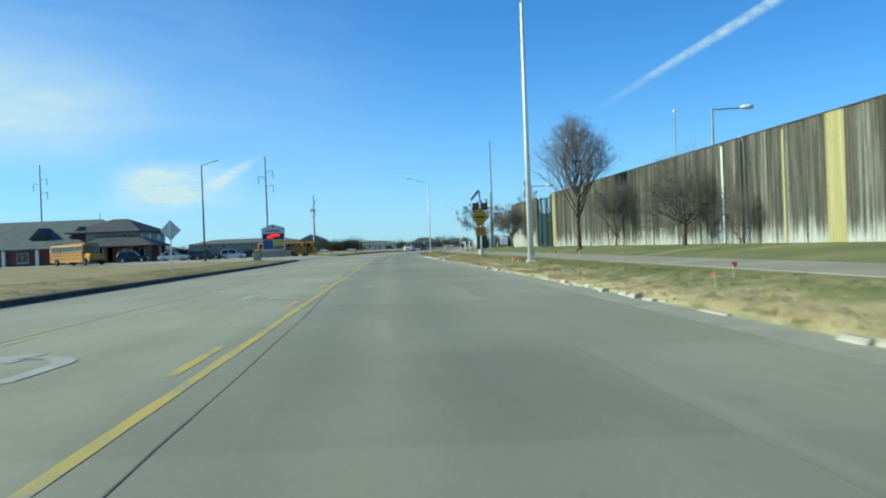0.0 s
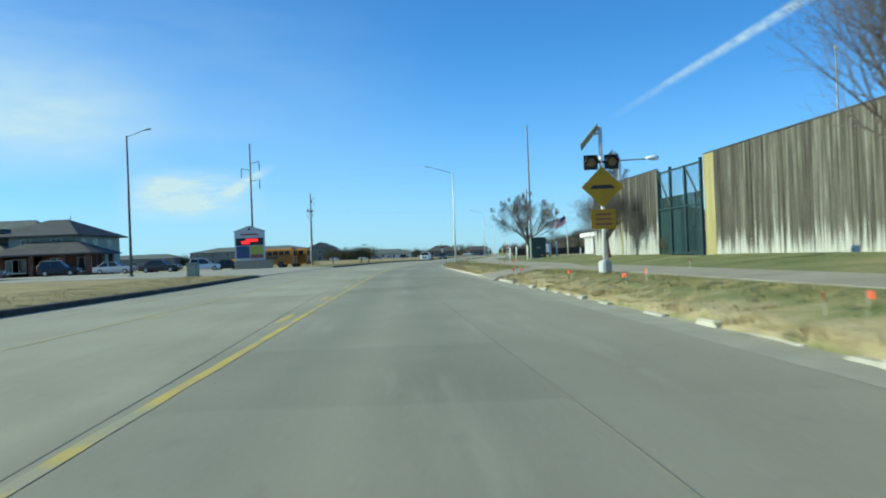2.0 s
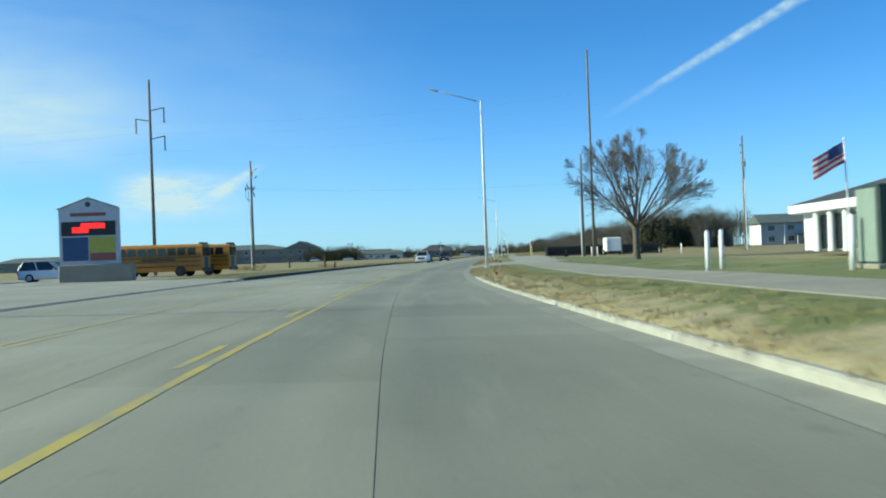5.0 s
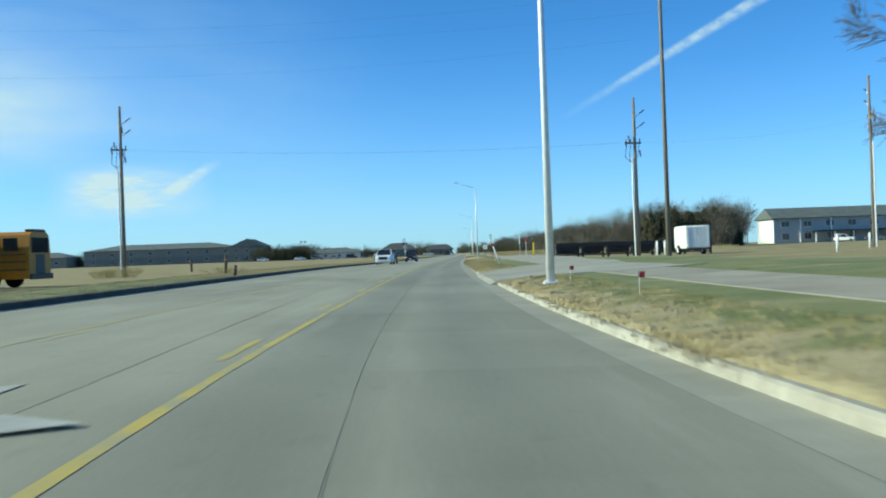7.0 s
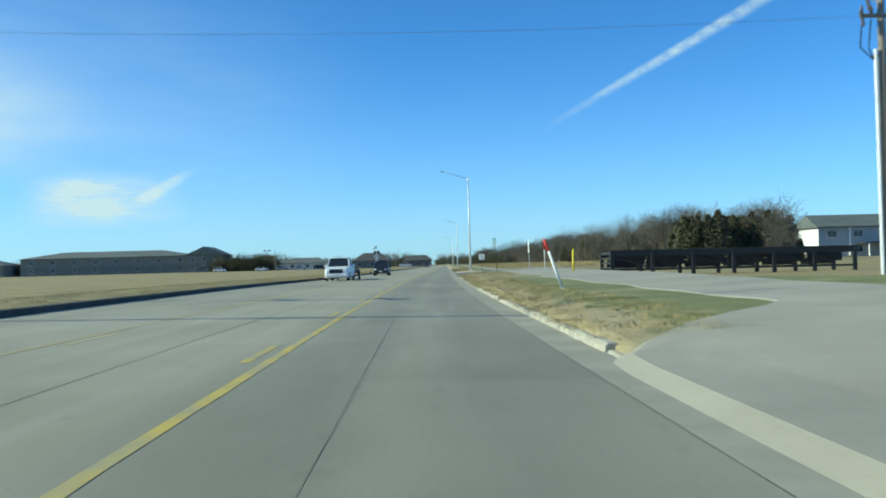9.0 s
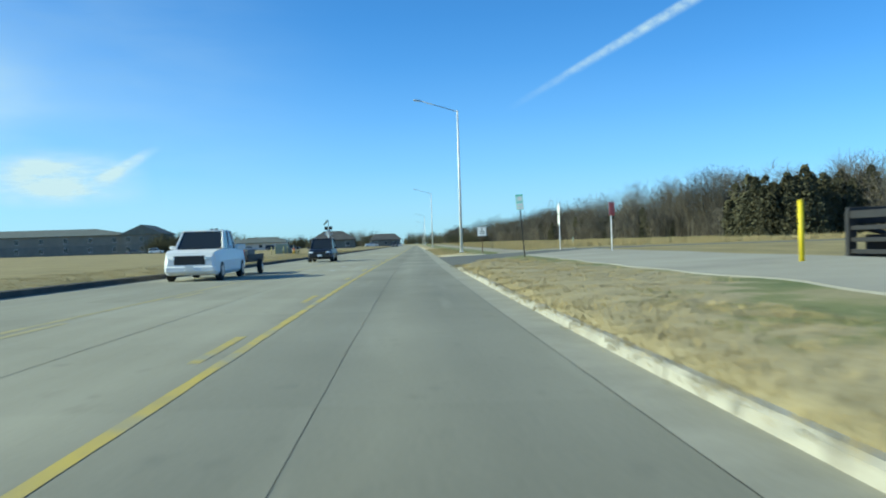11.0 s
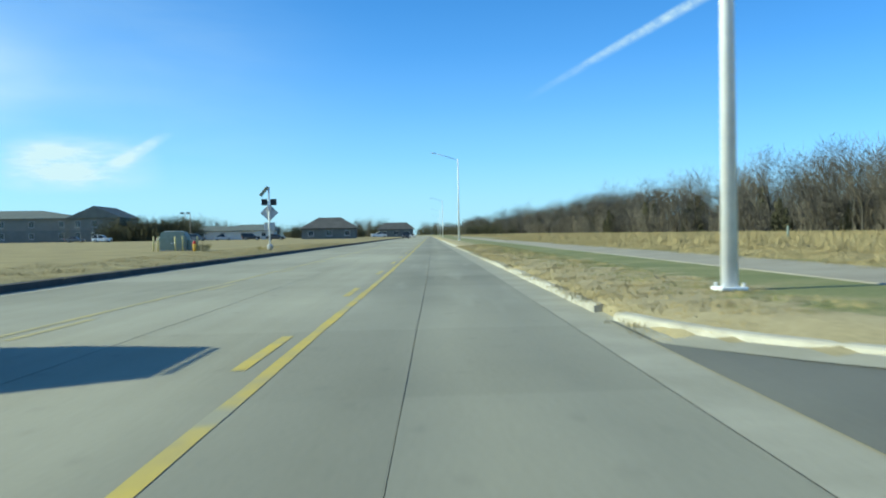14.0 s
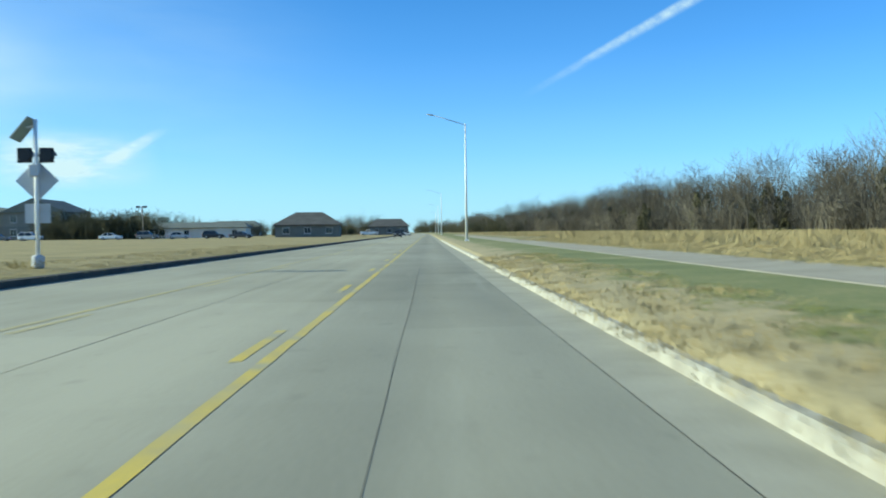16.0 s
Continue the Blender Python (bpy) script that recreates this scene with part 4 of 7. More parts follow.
post_sign(-16.4, 55.2, 180, 0.9, 0.9, 2.5, M_SIGN_Y, "diamond warning sign showing its grey back on a post", M_GALV, diamond=True)
M_GREY_TEXT = plain("faded_lettering", (0.22, 0.23, 0.23), 0.7)
t = post_sign(6.58, 273.58, -12, 0.58, 0.58, 1.72, M_SIGN_W, "white notice board with grey rim and faded lettering", M_RUST, ((0, 0.18, 0.13, 0.1, M_GREY_TEXT), (0.01, 0.02, 0.34, 0.08, M_GREY_TEXT), (0.01, -0.13, 0.4, 0.08, M_GREY_TEXT)), name="notice_sign")
part("rim", Geo().box((0, -0.036, 1.72), (0.68, 0.012, 0.68), 0, 0, 0.003), M_SIGN_BACK, t)
M_GREEN_INK = plain("green_sign_ink", (0.12, 0.58, 0.47), 0.5)
t = post_sign(5.75, 252.67, -10, 0.38, 0.8, 2.82, M_SIGN_G, "leaning pale green and white route sign on a dark post", M_STEEL, ((0, 0.35, 0.36, 0.07, M_GREEN_INK), (0, 0.0, 0.3, 0.035, M_GREEN_INK), (0, -0.14, 0.32, 0.11, M_SIGN_W), (0, -0.3, 0.34, 0.1, M_SIGN_W)), name="route_sign", lean=-3.9)
part("emblem", Geo().tube((0.02, -0.05, 3.0), (0.02, -0.056, 3.0), 0.11, 0.11, 14), M_SIGN_W, t)
t = post_sign(11.8, 270.7, -88, 0.62, 0.66, 2.18, M_ALUMINIUM, "sign post with an eight-sided and a square metal back", M_GALV, name="side_road_sign")
part("octagon_plate", Geo().prism([(0.4 * math.cos(radians(22.5 + 45 * i)), 2.93 + 0.4 * math.sin(radians(22.5 + 45 * i))) for i in range(8)], -0.052, -0.042, "y"), M_ALUMINIUM, t)
part("upper_post", Geo().box((0, 0, 2.9), (0.06, 0.05, 0.95), 0, 0, 0.008), M_GALV, t)
post_sign(10.45, 253.0, 50, 0.7, 0.7, 2.2, M_RED, "red stop sign at the mouth of the side road", M_GALV, name="stop_sign")


def marker_post(x, y, dx, h=1.95):
    t = thing("marker_post", on_land(x, y), "leaning white marker post with a red top in the verge", "marker post", "marker posts")
    k = 0.76
    part("lower_tube", Geo().tube((0, 0, -0.02), (dx * k, 0, h * k), 0.045, 0.045, 10), M_WHITE, t, smooth=True)
    part("red_top", Geo().tube((dx * k, 0, h * k), (dx, 0, h), 0.05, 0.05, 10), M_RED, t, smooth=True)
    part("base_ring", Geo().tube((0, 0, -0.01), (0, 0, 0.05), 0.06, 0.055, 10), M_WHITE, t)


marker_post(4.5, 43.8, -0.3)
marker_post(0.91, 196.4, -0.6, 1.7)


def marking_flag(x, y, k):
    t = thing("marking_flag", on_land(x, y, k * 47), "small orange utility marking flag stuck in the grass", "marking flag", "marking flags")
    part("wire", Geo().tube((0, 0, 0), (0.02, 0, 0.3), 0.004, 0.004, 5), M_GALV, t)
    part("flag", Geo().loft([[(0.02 + u * 0.11, 0.02 * math.sin(u * 4 + k), 0.3 - 0.02 * u), (0.02 + u * 0.11, 0.02 * math.sin(u * 4 + k) + 0.01, 0.21 - 0.03 * u)] for u in (0, 0.33, 0.66, 1.0)]), M_ORANGE, t)


FLAGS = ((5.4, 43.6), (5.3, 16.6), (4.7, 15.7), (5.7, 48.2), (6.6, 43.5), (2.7, 47.1), (2.9, 46.4), (3.1, 40.1), (3.2, 38.1), (5.4, 64.0), (2.4, 99.0), (1.2, 76.4), (0.7, 74.3), (0.7, 87.6), (4.9, 107.0), (1.5, 89.7), (1.1, 91.3), (2.6, 57.0), (2.2, 57.3), (1.7, 63.4), (4.35, 72.8))
for i, (x, y) in enumerate(FLAGS):
    marking_flag(x, y, i)


def red_pin_flag(x, y, k):
    t = thing("pin_flag", on_land(x, y, k * 8), "square dark red pin flag on a wire in the verge", "marking flag", "red pin flags")
    part("wire", Geo().tube((0, 0, 0), (0, 0, 0.46), 0.005, 0.005, 5), M_GALV, t)
    part("flag", Geo().loft([[(u * 0.13 - 0.01, 0.015 * math.sin(u * 4 + k), 0.47), (u * 0.13 - 0.01, 0.015 * math.sin(u * 4 + k) + 0.012, 0.35)] for u in (0, 0.33, 0.66, 1.0)]), M_PIN, t)


M_PIN = plain("red_flag_plastic", (0.42, 0.03, 0.035), 0.6)
for k, (x, y) in enumerate(((-2.84, 125.46), (-1.51, 145.95), (-1.36, 154.33))):
    red_pin_flag(x, y, k)

# ---- the tall weathered wall, its gate and what stands by it ----
def wall_x(y):
    return 9.52 + 0.085 * (77.3 - y)


WALL_TURN = math.degrees(math.atan(0.085))
panel_geo = Geo()
prof = []
for i in range(7):
    u = i * 0.2
    prof += [(u, 0.0), (u + 0.1, 0.0), (u + 0.115, -0.035), (u + 0.185, -0.035)]
prof = [p for p in prof if p[0] <= 1.19] + [(1.195, 0.0)]
panel_geo.loft([[(p[1], p[0], z) for p in prof] for z in (0.0, 2.3, 4.5)])
panel_geo.loft([[(0.05, p, z) for p in (0.0, 1.195)] for z in (0.0, 4.5)])
panel_geo.loft([[(p[1], p[0], 4.5) for p in (prof[0], prof[-1])], [(0.05, 0, 4.5), (0.05, 1.195, 4.5)]])
PANEL = panel_geo.mesh("wall_panel", M_WALL)
PANEL_CREAM = panel_geo.mesh("cream_wall_panel", M_CREAM)
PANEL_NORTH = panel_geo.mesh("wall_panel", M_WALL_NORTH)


def wall_run(name, y0, y1, cream, label):
    g = Geo()
    for z in (0.9, 2.4, 4.0):
        g.box((0.14, (y1 - y0) / 2, z), (0.1, y1 - y0, 0.12))
    for i in range(int((y1 - y0) / 2.4) + 1):
        g.box((0.16, min(i * 2.4 + 0.08, y1 - y0 - 0.1), 2.2), (0.14, 0.12, 4.4))
    w = structure(name, g, M_STEEL, label, "wall")
    z0 = land(wall_x(y0), y0) - 0.05
    w.matrix_basis = pose(wall_x(y0), y0, z0, 0, 0, WALL_TURN)
    n = int((y1 - y0) / 1.2)
    for i in range(n):
        y = i * (y1 - y0) / n
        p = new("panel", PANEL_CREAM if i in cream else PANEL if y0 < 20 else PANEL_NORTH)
        p.matrix_basis = pose(rnd.uniform(-0.012, 0.012), y, rnd.uniform(-0.02, 0.02), 0, rnd.uniform(-0.2, 0.2), 0)
        p.parent = w
        if i in cream:
            p["label"] = "cream-painted wall panel"
    for y, bm_ in ((29.6, M_CREAM), (33.5, M_STEEL), (35.5, M_WHITE)) if y0 < 20 else ((7.0, M_CREAM),):
        part("batten", Geo().box((-0.06, y, 2.2), (0.05, 0.16, 4.3), 0, 0, 0.008), bm_, w)
    cap = part("cap", Geo().box((0.02, (y1 - y0) / 2, 4.53), (0.14, y1 - y0, 0.05), 0, 0, 0.01), M_POLE_DARK, w)
    return w


wall_run("wall_east", 5.0, 77.3, {21, 59}, "tall weathered corrugated wall, streaked grey and white")
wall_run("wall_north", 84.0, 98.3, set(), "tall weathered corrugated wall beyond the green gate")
g = Geo()
t = thing("gate", pose(9.5, 77.4, land(9.5, 80) - 0.03, 0, 0, WALL_TURN), "tall green steel gate between two wall runs", "gate")
for y in (0.05, 2.2, 4.4, 6.4):
    part("gate_post", Geo().box((0, y, 2.25), (0.14, 0.14, 4.5 if y != 2.2 else 4.2), 0, 0, 0.02), M_GREEN_NET, t)
for z in (0.15, 2.4, 4.3):
    part("rail", Geo().box((0, 3.2, z), (0.07, 6.3, 0.09), 0, 0, 0.01), M_GREEN_NET, t)
for i in range(21):
    y = 0.2 + i * 0.3
    part("slat", Geo().box((0.05, y, 1.55), (0.02, 0.27 if i > 9 else 0.2, 2.9)), M_GREEN_NET, t)
part("brace", Geo().line([(0, 4.5, 2.5), (0, 6.3, 4.2)], 0.045, 6), M_GREEN_NET, t)
part("brace", Geo().line([(0, 0.15, 2.5), (0, 2.1, 4.2)], 0.045, 6), M_GREEN_NET, t)
for i in range(24):
    part("mesh_wire", Geo().tube((0, 0.3 + i * 0.25, 2.4 if i > 11 else 0.2), (0, 0.3 + i * 0.25, 4.3), 0.012, 0.012, 5), M_GREEN_NET, t)


# ---- trees ----
def sprout(wood, twig, p, d, length, r, level, rng, kids, spread, bend=0.12, sides=6):
    d = d.normalized()
    n = 2 if level > 1 else 1
    q = p
    for i in range(n):
        d2 = (d + Vector((rng.uniform(-1, 1), rng.uniform(-1, 1), rng.uniform(-0.3, 0.9))) * bend).normalized()
        e = q + d2 * (length / n)
        r2 = max(r * (0.86 if n == 2 else 0.6), 0.0045)
        (wood if r > 0.022 else twig).tube(q, e, r, r2, sides if r > 0.05 else 4 if r > 0.022 else 3, 0, False)
        q, d, r = e, d2, r2
        if level > 0 and i < n - 1:
            side = d.orthogonal().normalized()
            side.rotate(Matrix.Rotation(rng.uniform(0, 6.28), 3, d))
            sprout(wood, twig, q, d + side * spread, length * 0.62, r * 0.5, level - 1, rng, kids, spread, bend, sides)
    if level > 0:
        a0 = rng.uniform(0, 6.28)
        for k in range(kids):
            side = d.orthogonal().normalized()
            side.rotate(Matrix.Rotation(a0 + k * 6.283 / kids + rng.uniform(-0.5, 0.5), 3, d))
            sprout(wood, twig, q, d + side * spread * rng.uniform(0.55, 1.15) + Vector((0, 0, 0.17)), length * rng.uniform(0.6, 0.82), r * rng.uniform(0.55, 0.72), level - 1, rng, kids, spread, bend, sides)


def bare_tree(x, y, h, seed, label, limbs=6, spread=0.75, fork=0.22, level=4, kids=3, r=None, droop=0.0, leader=0.0):
    rng = random.Random(seed)
    wood, twig = Geo(), Geo()
    r = r or h * 0.02
    trunk = Geo()
    top = Vector((rng.uniform(-0.1, 0.1), rng.uniform(-0.1, 0.1), h * fork))
    trunk.tube((0, 0, -0.1), (0, 0, 0.25), r * 1.6, r * 1.1, 10, 0, False)
    trunk.tube((0, 0, 0.25), top, r * 1.1, r * 0.9, 10, 0, False)
    if leader:
        # a straight leader with shorter limbs towards the top: an egg-shaped crown
        p = top.copy()
        for k in range(limbs):
            u = k / limbs
            e = top + Vector((rng.uniform(-0.12, 0.12), rng.uniform(-0.12, 0.12), (k + 1) / limbs * leader * h))
            wood.tube(p, e, r * (0.85 - 0.7 * u), r * (0.85 - 0.7 * (u + 1 / limbs)), 7, 0, False)
            p = e
            a = 2.4 * k + rng.uniform(-0.3, 0.3)
            sprout(wood, twig, e, Vector((math.cos(a) * spread, math.sin(a) * spread, 0.85)), h * (0.225 - 0.12 * u), r * (0.5 - 0.28 * u), level, rng, kids, 0.62)
        top, limbs = p, 0
    for k in range(limbs):
        a = 6.283 * k / limbs + rng.uniform(-0.3, 0.3)
        out = rng.uniform(0.35, 1.0) * spread
        st = top - Vector((0, 0, rng.uniform(0, h * fork * 0.25)))
        sprout(wood, twig, st, Vector((math.cos(a) * out, math.sin(a) * out, 1 - droop)), h * rng.uniform(0.25, 0.31), r * rng.uniform(0.45, 0.6), level, rng, kids, spread * 0.8)
    sprout(wood, twig, top, Vector((0, 0, 1)), h * (0.1 if leader else 0.32), r * (0.15 if leader else 0.7), level, rng, kids, spread * 0.7)
    t = thing("tree", on_land(x, y), label, "tree", "bare trees")
    part("trunk", trunk, M_BARK, t, smooth=True)
    wood.add(twig.v, twig.f, 1)
    ob = new("crown", wood.mesh("crown", [M_BARK, M_TWIG]))
    ob.parent = t
    return t


def limb(geo, p, d, length, r, rng, level, rise=0.1):
    """A long branch that bends upward and carries ever finer side branches."""
    n = 6 if level > 1 else 4
    for i in range(n):
        d = (d + Vector((rng.uniform(-1, 1), rng.uniform(-1, 1), rng.uniform(-0.6, 0.6))) * 0.13 + Vector((0, 0, rise))).normalized()
        e = p + d * (length / n)
        r2 = max(r * (1 - 0.72 / n), 0.0075)
        geo.tube(p, e, r, r2, 7 if r > 0.05 else 4 if r > 0.015 else 3, 0 if r > 0.02 else 1, False)
        p, r = e, r2
        if level and i >= (1 if level > 1 else 0):
            for _ in range((0, 2, 2, 1)[level]):
                side = d.orthogonal().normalized()
                side.rotate(Matrix.Rotation(rng.uniform(0, 6.28), 3, d))
                k = length * (1 - 0.72 * i / n)
                limb(geo, p, d + side * (rng.uniform(0.4, 0.75) if level > 1 else rng.uniform(0.5, 0.95)), k * (rng.uniform(0.42, 0.62) if level == 3 else rng.uniform(0.55, 0.85)), max(r * rng.uniform(0.4, 0.58), 0.009), rng, level - 1, rise)


def fan_limbs(trunk, crown, h, rng):
    """A stout short trunk that opens into a wide fan."""
    trunk.loft([[(q * math.cos(a), q * math.sin(a), z) for a in [2 * math.pi * i / 12 for i in range(12)]] for z, q in ((-0.1, 0.33), (0.12, 0.25), (0.5, 0.205), (1.3, 0.19), (1.75, 0.21), (2.15, 0.17), (2.5, 0.08))])
    for k in range(16):
        a = 2.4 * k + 0.75 + rng.uniform(-0.25, 0.25)
        el = radians((16, 62, 36, 74, 24, 50, 66, 30, 80, 44, 56, 20, 40, 33, 70, 27)[k]) + rng.uniform(-0.05, 0.05)
        st = Vector((math.cos(a) * 0.06, math.sin(a) * 0.06, 1.7 + 0.55 * math.sin(el)))
        limb(crown, st, Vector((math.cos(a) * math.cos(el), math.sin(a) * math.cos(el), math.sin(el))), h * rng.uniform(0.6, 0.7), rng.uniform(0.055, 0.085), rng, 3, 0.03)


def leader_limbs(trunk, crown, h, rng):
    """A straight slim leader with rising side limbs."""
    n = 12
    q = [Vector((0.05 * math.sin(i * 0.9), 0.05 * math.cos(i * 0.7), h * i / n)) for i in range(n + 1)]
    for i in range(n):
        trunk.tube(q[i], q[i + 1], 0.11 * (1 - i / (n + 0.6)) + 0.01, 0.11 * (1 - (i + 1) / (n + 0.6)) + 0.01, 8, 0, False)
        if i > 2:
            for j in range(3):
                a = 2.4 * (3 * i + j) + rng.uniform(-0.3, 0.3)
                el = radians(25 + 4.2 * i) + rng.uniform(-0.15, 0.15)
                limb(crown, q[i], Vector((math.cos(a) * math.cos(el), math.sin(a) * math.cos(el), math.sin(el))), h * (0.31 - 0.014 * i) * rng.uniform(0.7, 1.05), 0.04 - 0.0022 * i, rng, 2, 0.04)


def limb_tree(x, y, h, seed, label, shape):
    rng = random.Random(seed)
    trunk, crown = Geo(), Geo()
    shape(trunk, crown, h, rng)
    t = thing("tree", on_land(x, y), label, "tree", "bare trees")
    part("trunk", trunk, M_BARK, t, smooth=True)
    new("crown", crown.mesh("crown", [M_BARK, M_TWIG])).parent = t


bare_tree(8.5, 56.0, 7.6, 3, "bare egg-shaped winter tree before the weathered wall", 30, 0.5, 0.2, 4, 3, 0.14, 0.0, 0.6)
bare_tree(11.2, 41.8, 3.6, 5, "low bare dark-branched tree with a flat dense crown", 11, 1.5, 0.3, 5, 3, 0.1, 0.25)
bare_tree(10.4, 54.0, 3.6, 6, "small bare young tree close to the wall", 7, 0.8, 0.15, 5, 3, 0.06)
bare_tree(12.15, 36.9, 2.4, 16, "thin bare bush close to the wall's foot", 6, 0.9, 0.06, 4, 3, 0.035)
bare_tree(8.2, 86.2, 2.5, 17, "thin bare sapling before the wall beyond the gate", 6, 0.6, 0.12, 4, 3, 0.04)
bare_tree(6.9, 87.8, 3.5, 8, "bare spreading tree before the wall's end", 9, 1.1, 0.3, 5, 3, 0.1)
limb_tree(6.87, 146.2, 7.1, 11, "broad bare tree with a thick trunk and wide fan-shaped crown", fan_limbs)
limb_tree(9.98, 102.54, 6.9, 14, "tall bare tree with a straight leader behind the wall", leader_limbs)


def twig_bush(x, y, r, h, seed, label, m, stems=44, fine=3):
    """Thin stems from one foot, each with a few side twigs."""
    rng = random.Random(seed)
    geo = Geo()
    for i in range(stems):
        a, q = rng.uniform(0, 6.28), math.sqrt(rng.random())
        p = Vector((math.cos(a) * q * r * 0.6, math.sin(a) * q * r * 0.6, -0.03))
        e = Vector((math.cos(a) * q * r, math.sin(a) * q * r, h * rng.uniform(0.55, 1.0) * (1.1 - 0.35 * q))) + Vector((rng.uniform(-0.2, 0.2), rng.uniform(-0.2, 0.2), 0)) * r
        geo.tube(p, e, 0.009, 0.005, 3, 0, False)
        for j in range(fine):
            b = p.lerp(e, rng.uniform(0.35, 0.95))
            geo.tube(b, b + Vector((rng.uniform(-1, 1), rng.uniform(-1, 1), rng.uniform(0.2, 1.2))) * h * 0.25, 0.006, 0.004, 3, 0, False)
    t = thing("shrub", on_land(x, y), label, "shrub", "shrubs")
    new("branchwork", geo.mesh("branchwork", m)).parent = t


twig_bush(11.2, 112.9, 1.1, 1.05, 21, "brown leafless shrub against the white building", M_SHRUB, 150, 7)
twig_bush(11.3, 115.2, 0.8, 0.85, 22, "brown leafless shrub against the white building", M_SHRUB, 110, 7)
twig_bush(9.4, 83.0, 0.8, 1.1, 23, "brown dry shrub at the foot of the gate", M_SHRUB, 80, 6)
twig_bush(-27.2, 196.4, 1.6, 0.95, 24, "brown dry brush round the wooden pole's foot", M_FIELD, 110, 4)
twig_bush(-28.9, 197.2, 1.0, 0.8, 25, "brown dry brush round the wooden pole's foot", M_FIELD, 70, 4)
twig_bush(-17.6, 186.4, 1.5, 0.5, 28, "thin brown dry weeds round an old fence post", M_FIELD, 60, 3)
twig_bush(-10.9, 333.4, 0.9, 0.6, 26, "dry brush beside the utility cabinet", M_FIELD, 70, 4)
twig_bush(-6.6, 335.0, 0.7, 0.3, 27, "dry grass tuft round the signal's foot", M_FIELD, 60, 2)

# ---- cabinets, posts, flag, steel rack, cargo trailer ----
M_HYDRANT = plain("yellow_hydrant_paint", (0.6, 0.36, 0.03), 0.5)
t = thing("equipment_cabinet", on_land(4.95, 110.4), "tall dark green equipment cabinet on the verge", "cabinet")
b = part("body", Geo().box((0, 0, 0.88), (1.2, 1.0, 1.7), 0, 0, 0.03), M_BOX_GREEN, t)
part("plinth", Geo().box((0, 0, 0.0), (1.35, 1.15, 0.12), 0, 0, 0.02), M_PATH, t)
for q in (-0.3, 0.3):
    d = part("door", Geo().box((q, -0.51, 0.88), (0.55, 0.03, 1.5), 0, 0, 0.008), M_BOX_GREEN, t)
    part("handle", Geo().box((q * 0.25, -0.54, 0.9), (0.03, 0.03, 0.16), 0, 0, 0.005), M_GALV, d)
part("side_panel", Geo().box((-0.615, 0, 0.88), (0.02, 0.9, 1.55)), M_UTIL, t)


def post(x, y, h, m=None, r=0.07, label="short white bollard post on the verge"):
    t = thing("bollard", on_land(x, y), label, "bollard", "bollards")
    part("tube", Geo().tube((0, 0, -0.05), (0, 0, h), r, r, 12), m or M_WHITE, t, smooth=True)
    part("cap", Geo().loft([[(q * math.cos(a), q * math.sin(a), z) for a in [2 * math.pi * i / 12 for i in range(12)]] for z, q in ((h, r), (h + r * 0.5, r * 0.8), (h + r * 0.75, r * 0.3))], 0, True, True), m or M_WHITE, t, smooth=True)


for x, y in ((4.1, 110.6), (5.9, 110.2), (6.5, 110.8), (3.1, 118), (3.7, 118.6), (11.0, 189.5), (11.7, 190.0), (17.5, 177.0), (22.0, 180), (24.0, 186)):
    post(x, y, 1.15 if y < 150 else 0.95)
post(7.96, 228.0, 1.5, plain("yellow_post_paint", (0.7, 0.55, 0.02), 0.6), 0.07, "bright yellow bollard post at the lot's edge")
for x, y in ((20, 300), (24.5, 318)):
    post(x, y, 0.8, M_UTIL, 0.06, "short pale utility marker post in the dry grass")

t = thing("flagpole", on_land(8.7, 121.0), "thin pole flying a red, white and blue flag", "flagpole")
part("pole", Geo().tube((0, 0, 0), (-0.12, 0, 3.9), 0.04, 0.025, 8), M_WHITE, t, smooth=True)
part("finial", Geo().tube((-0.12, 0, 3.9), (-0.12, 0, 3.98), 0.05, 0.02, 8), M_GALV, t)
f = Geo()
for k in range(7):
    f.loft([[(-0.12 - u * 1.05, 0.08 * math.sin(u * 6), 3.85 - 0.1 * k - u * 0.55), (-0.12 - u * 1.05, 0.08 * math.sin(u * 6) + 0.01, 3.75 - 0.1 * k - u * 0.55)] for u in [i / 8 for i in range(9)]], k % 2)
part("flag", f, [M_FLAG_R, M_FLAG_W], t, "flag hanging slack")
part("canton", Geo().loft([[(-0.12 - u * 1.05, 0.08 * math.sin(u * 6) - 0.012, 3.86 - u * 0.55), (-0.12 - u * 1.05, 0.08 * math.sin(u * 6) - 0.002, 3.48 - u * 0.55)] for u in [i / 8 for i in range(5)]]), M_FLAG_B, t)

# a long rack of black steel frames behind the lot
RACK = thing("steel_rack", pose(10.4, 227.0, 0.3, 0, 0.25, -2), "long low rack of black welded steel frames", "steel rack")
for yy in (0.0, 3.2):
    part("top_beam", Geo().box((8.4, yy, 1.28), (17.0, 0.16, 0.46), 0, 0, 0.02), M_STEEL, RACK)
    part("bottom_rail", Geo().box((8.4, yy, 0.16), (16.8, 0.12, 0.13), 0, 0, 0.02), M_STEEL, RACK)
    for i in range(7):
        part("leg", Geo().box((i * 2.8, yy, 0.58), (0.26, 0.18, 1.7), 0, 0, 0.02), M_STEEL, RACK)
    for i in range(6):
        part("brace", Geo().line([(i * 2.8 + 0.2, yy, 1.0), (i * 2.8 + (1.4 if i % 2 else 2.7), yy, 0.25)], 0.07, 5), M_STEEL, RACK)
for i in range(9):
    part("cross_member", Geo().box((i * 2.1, 1.6, 1.3), (0.14, 3.1, 0.2)), M_STEEL, RACK)
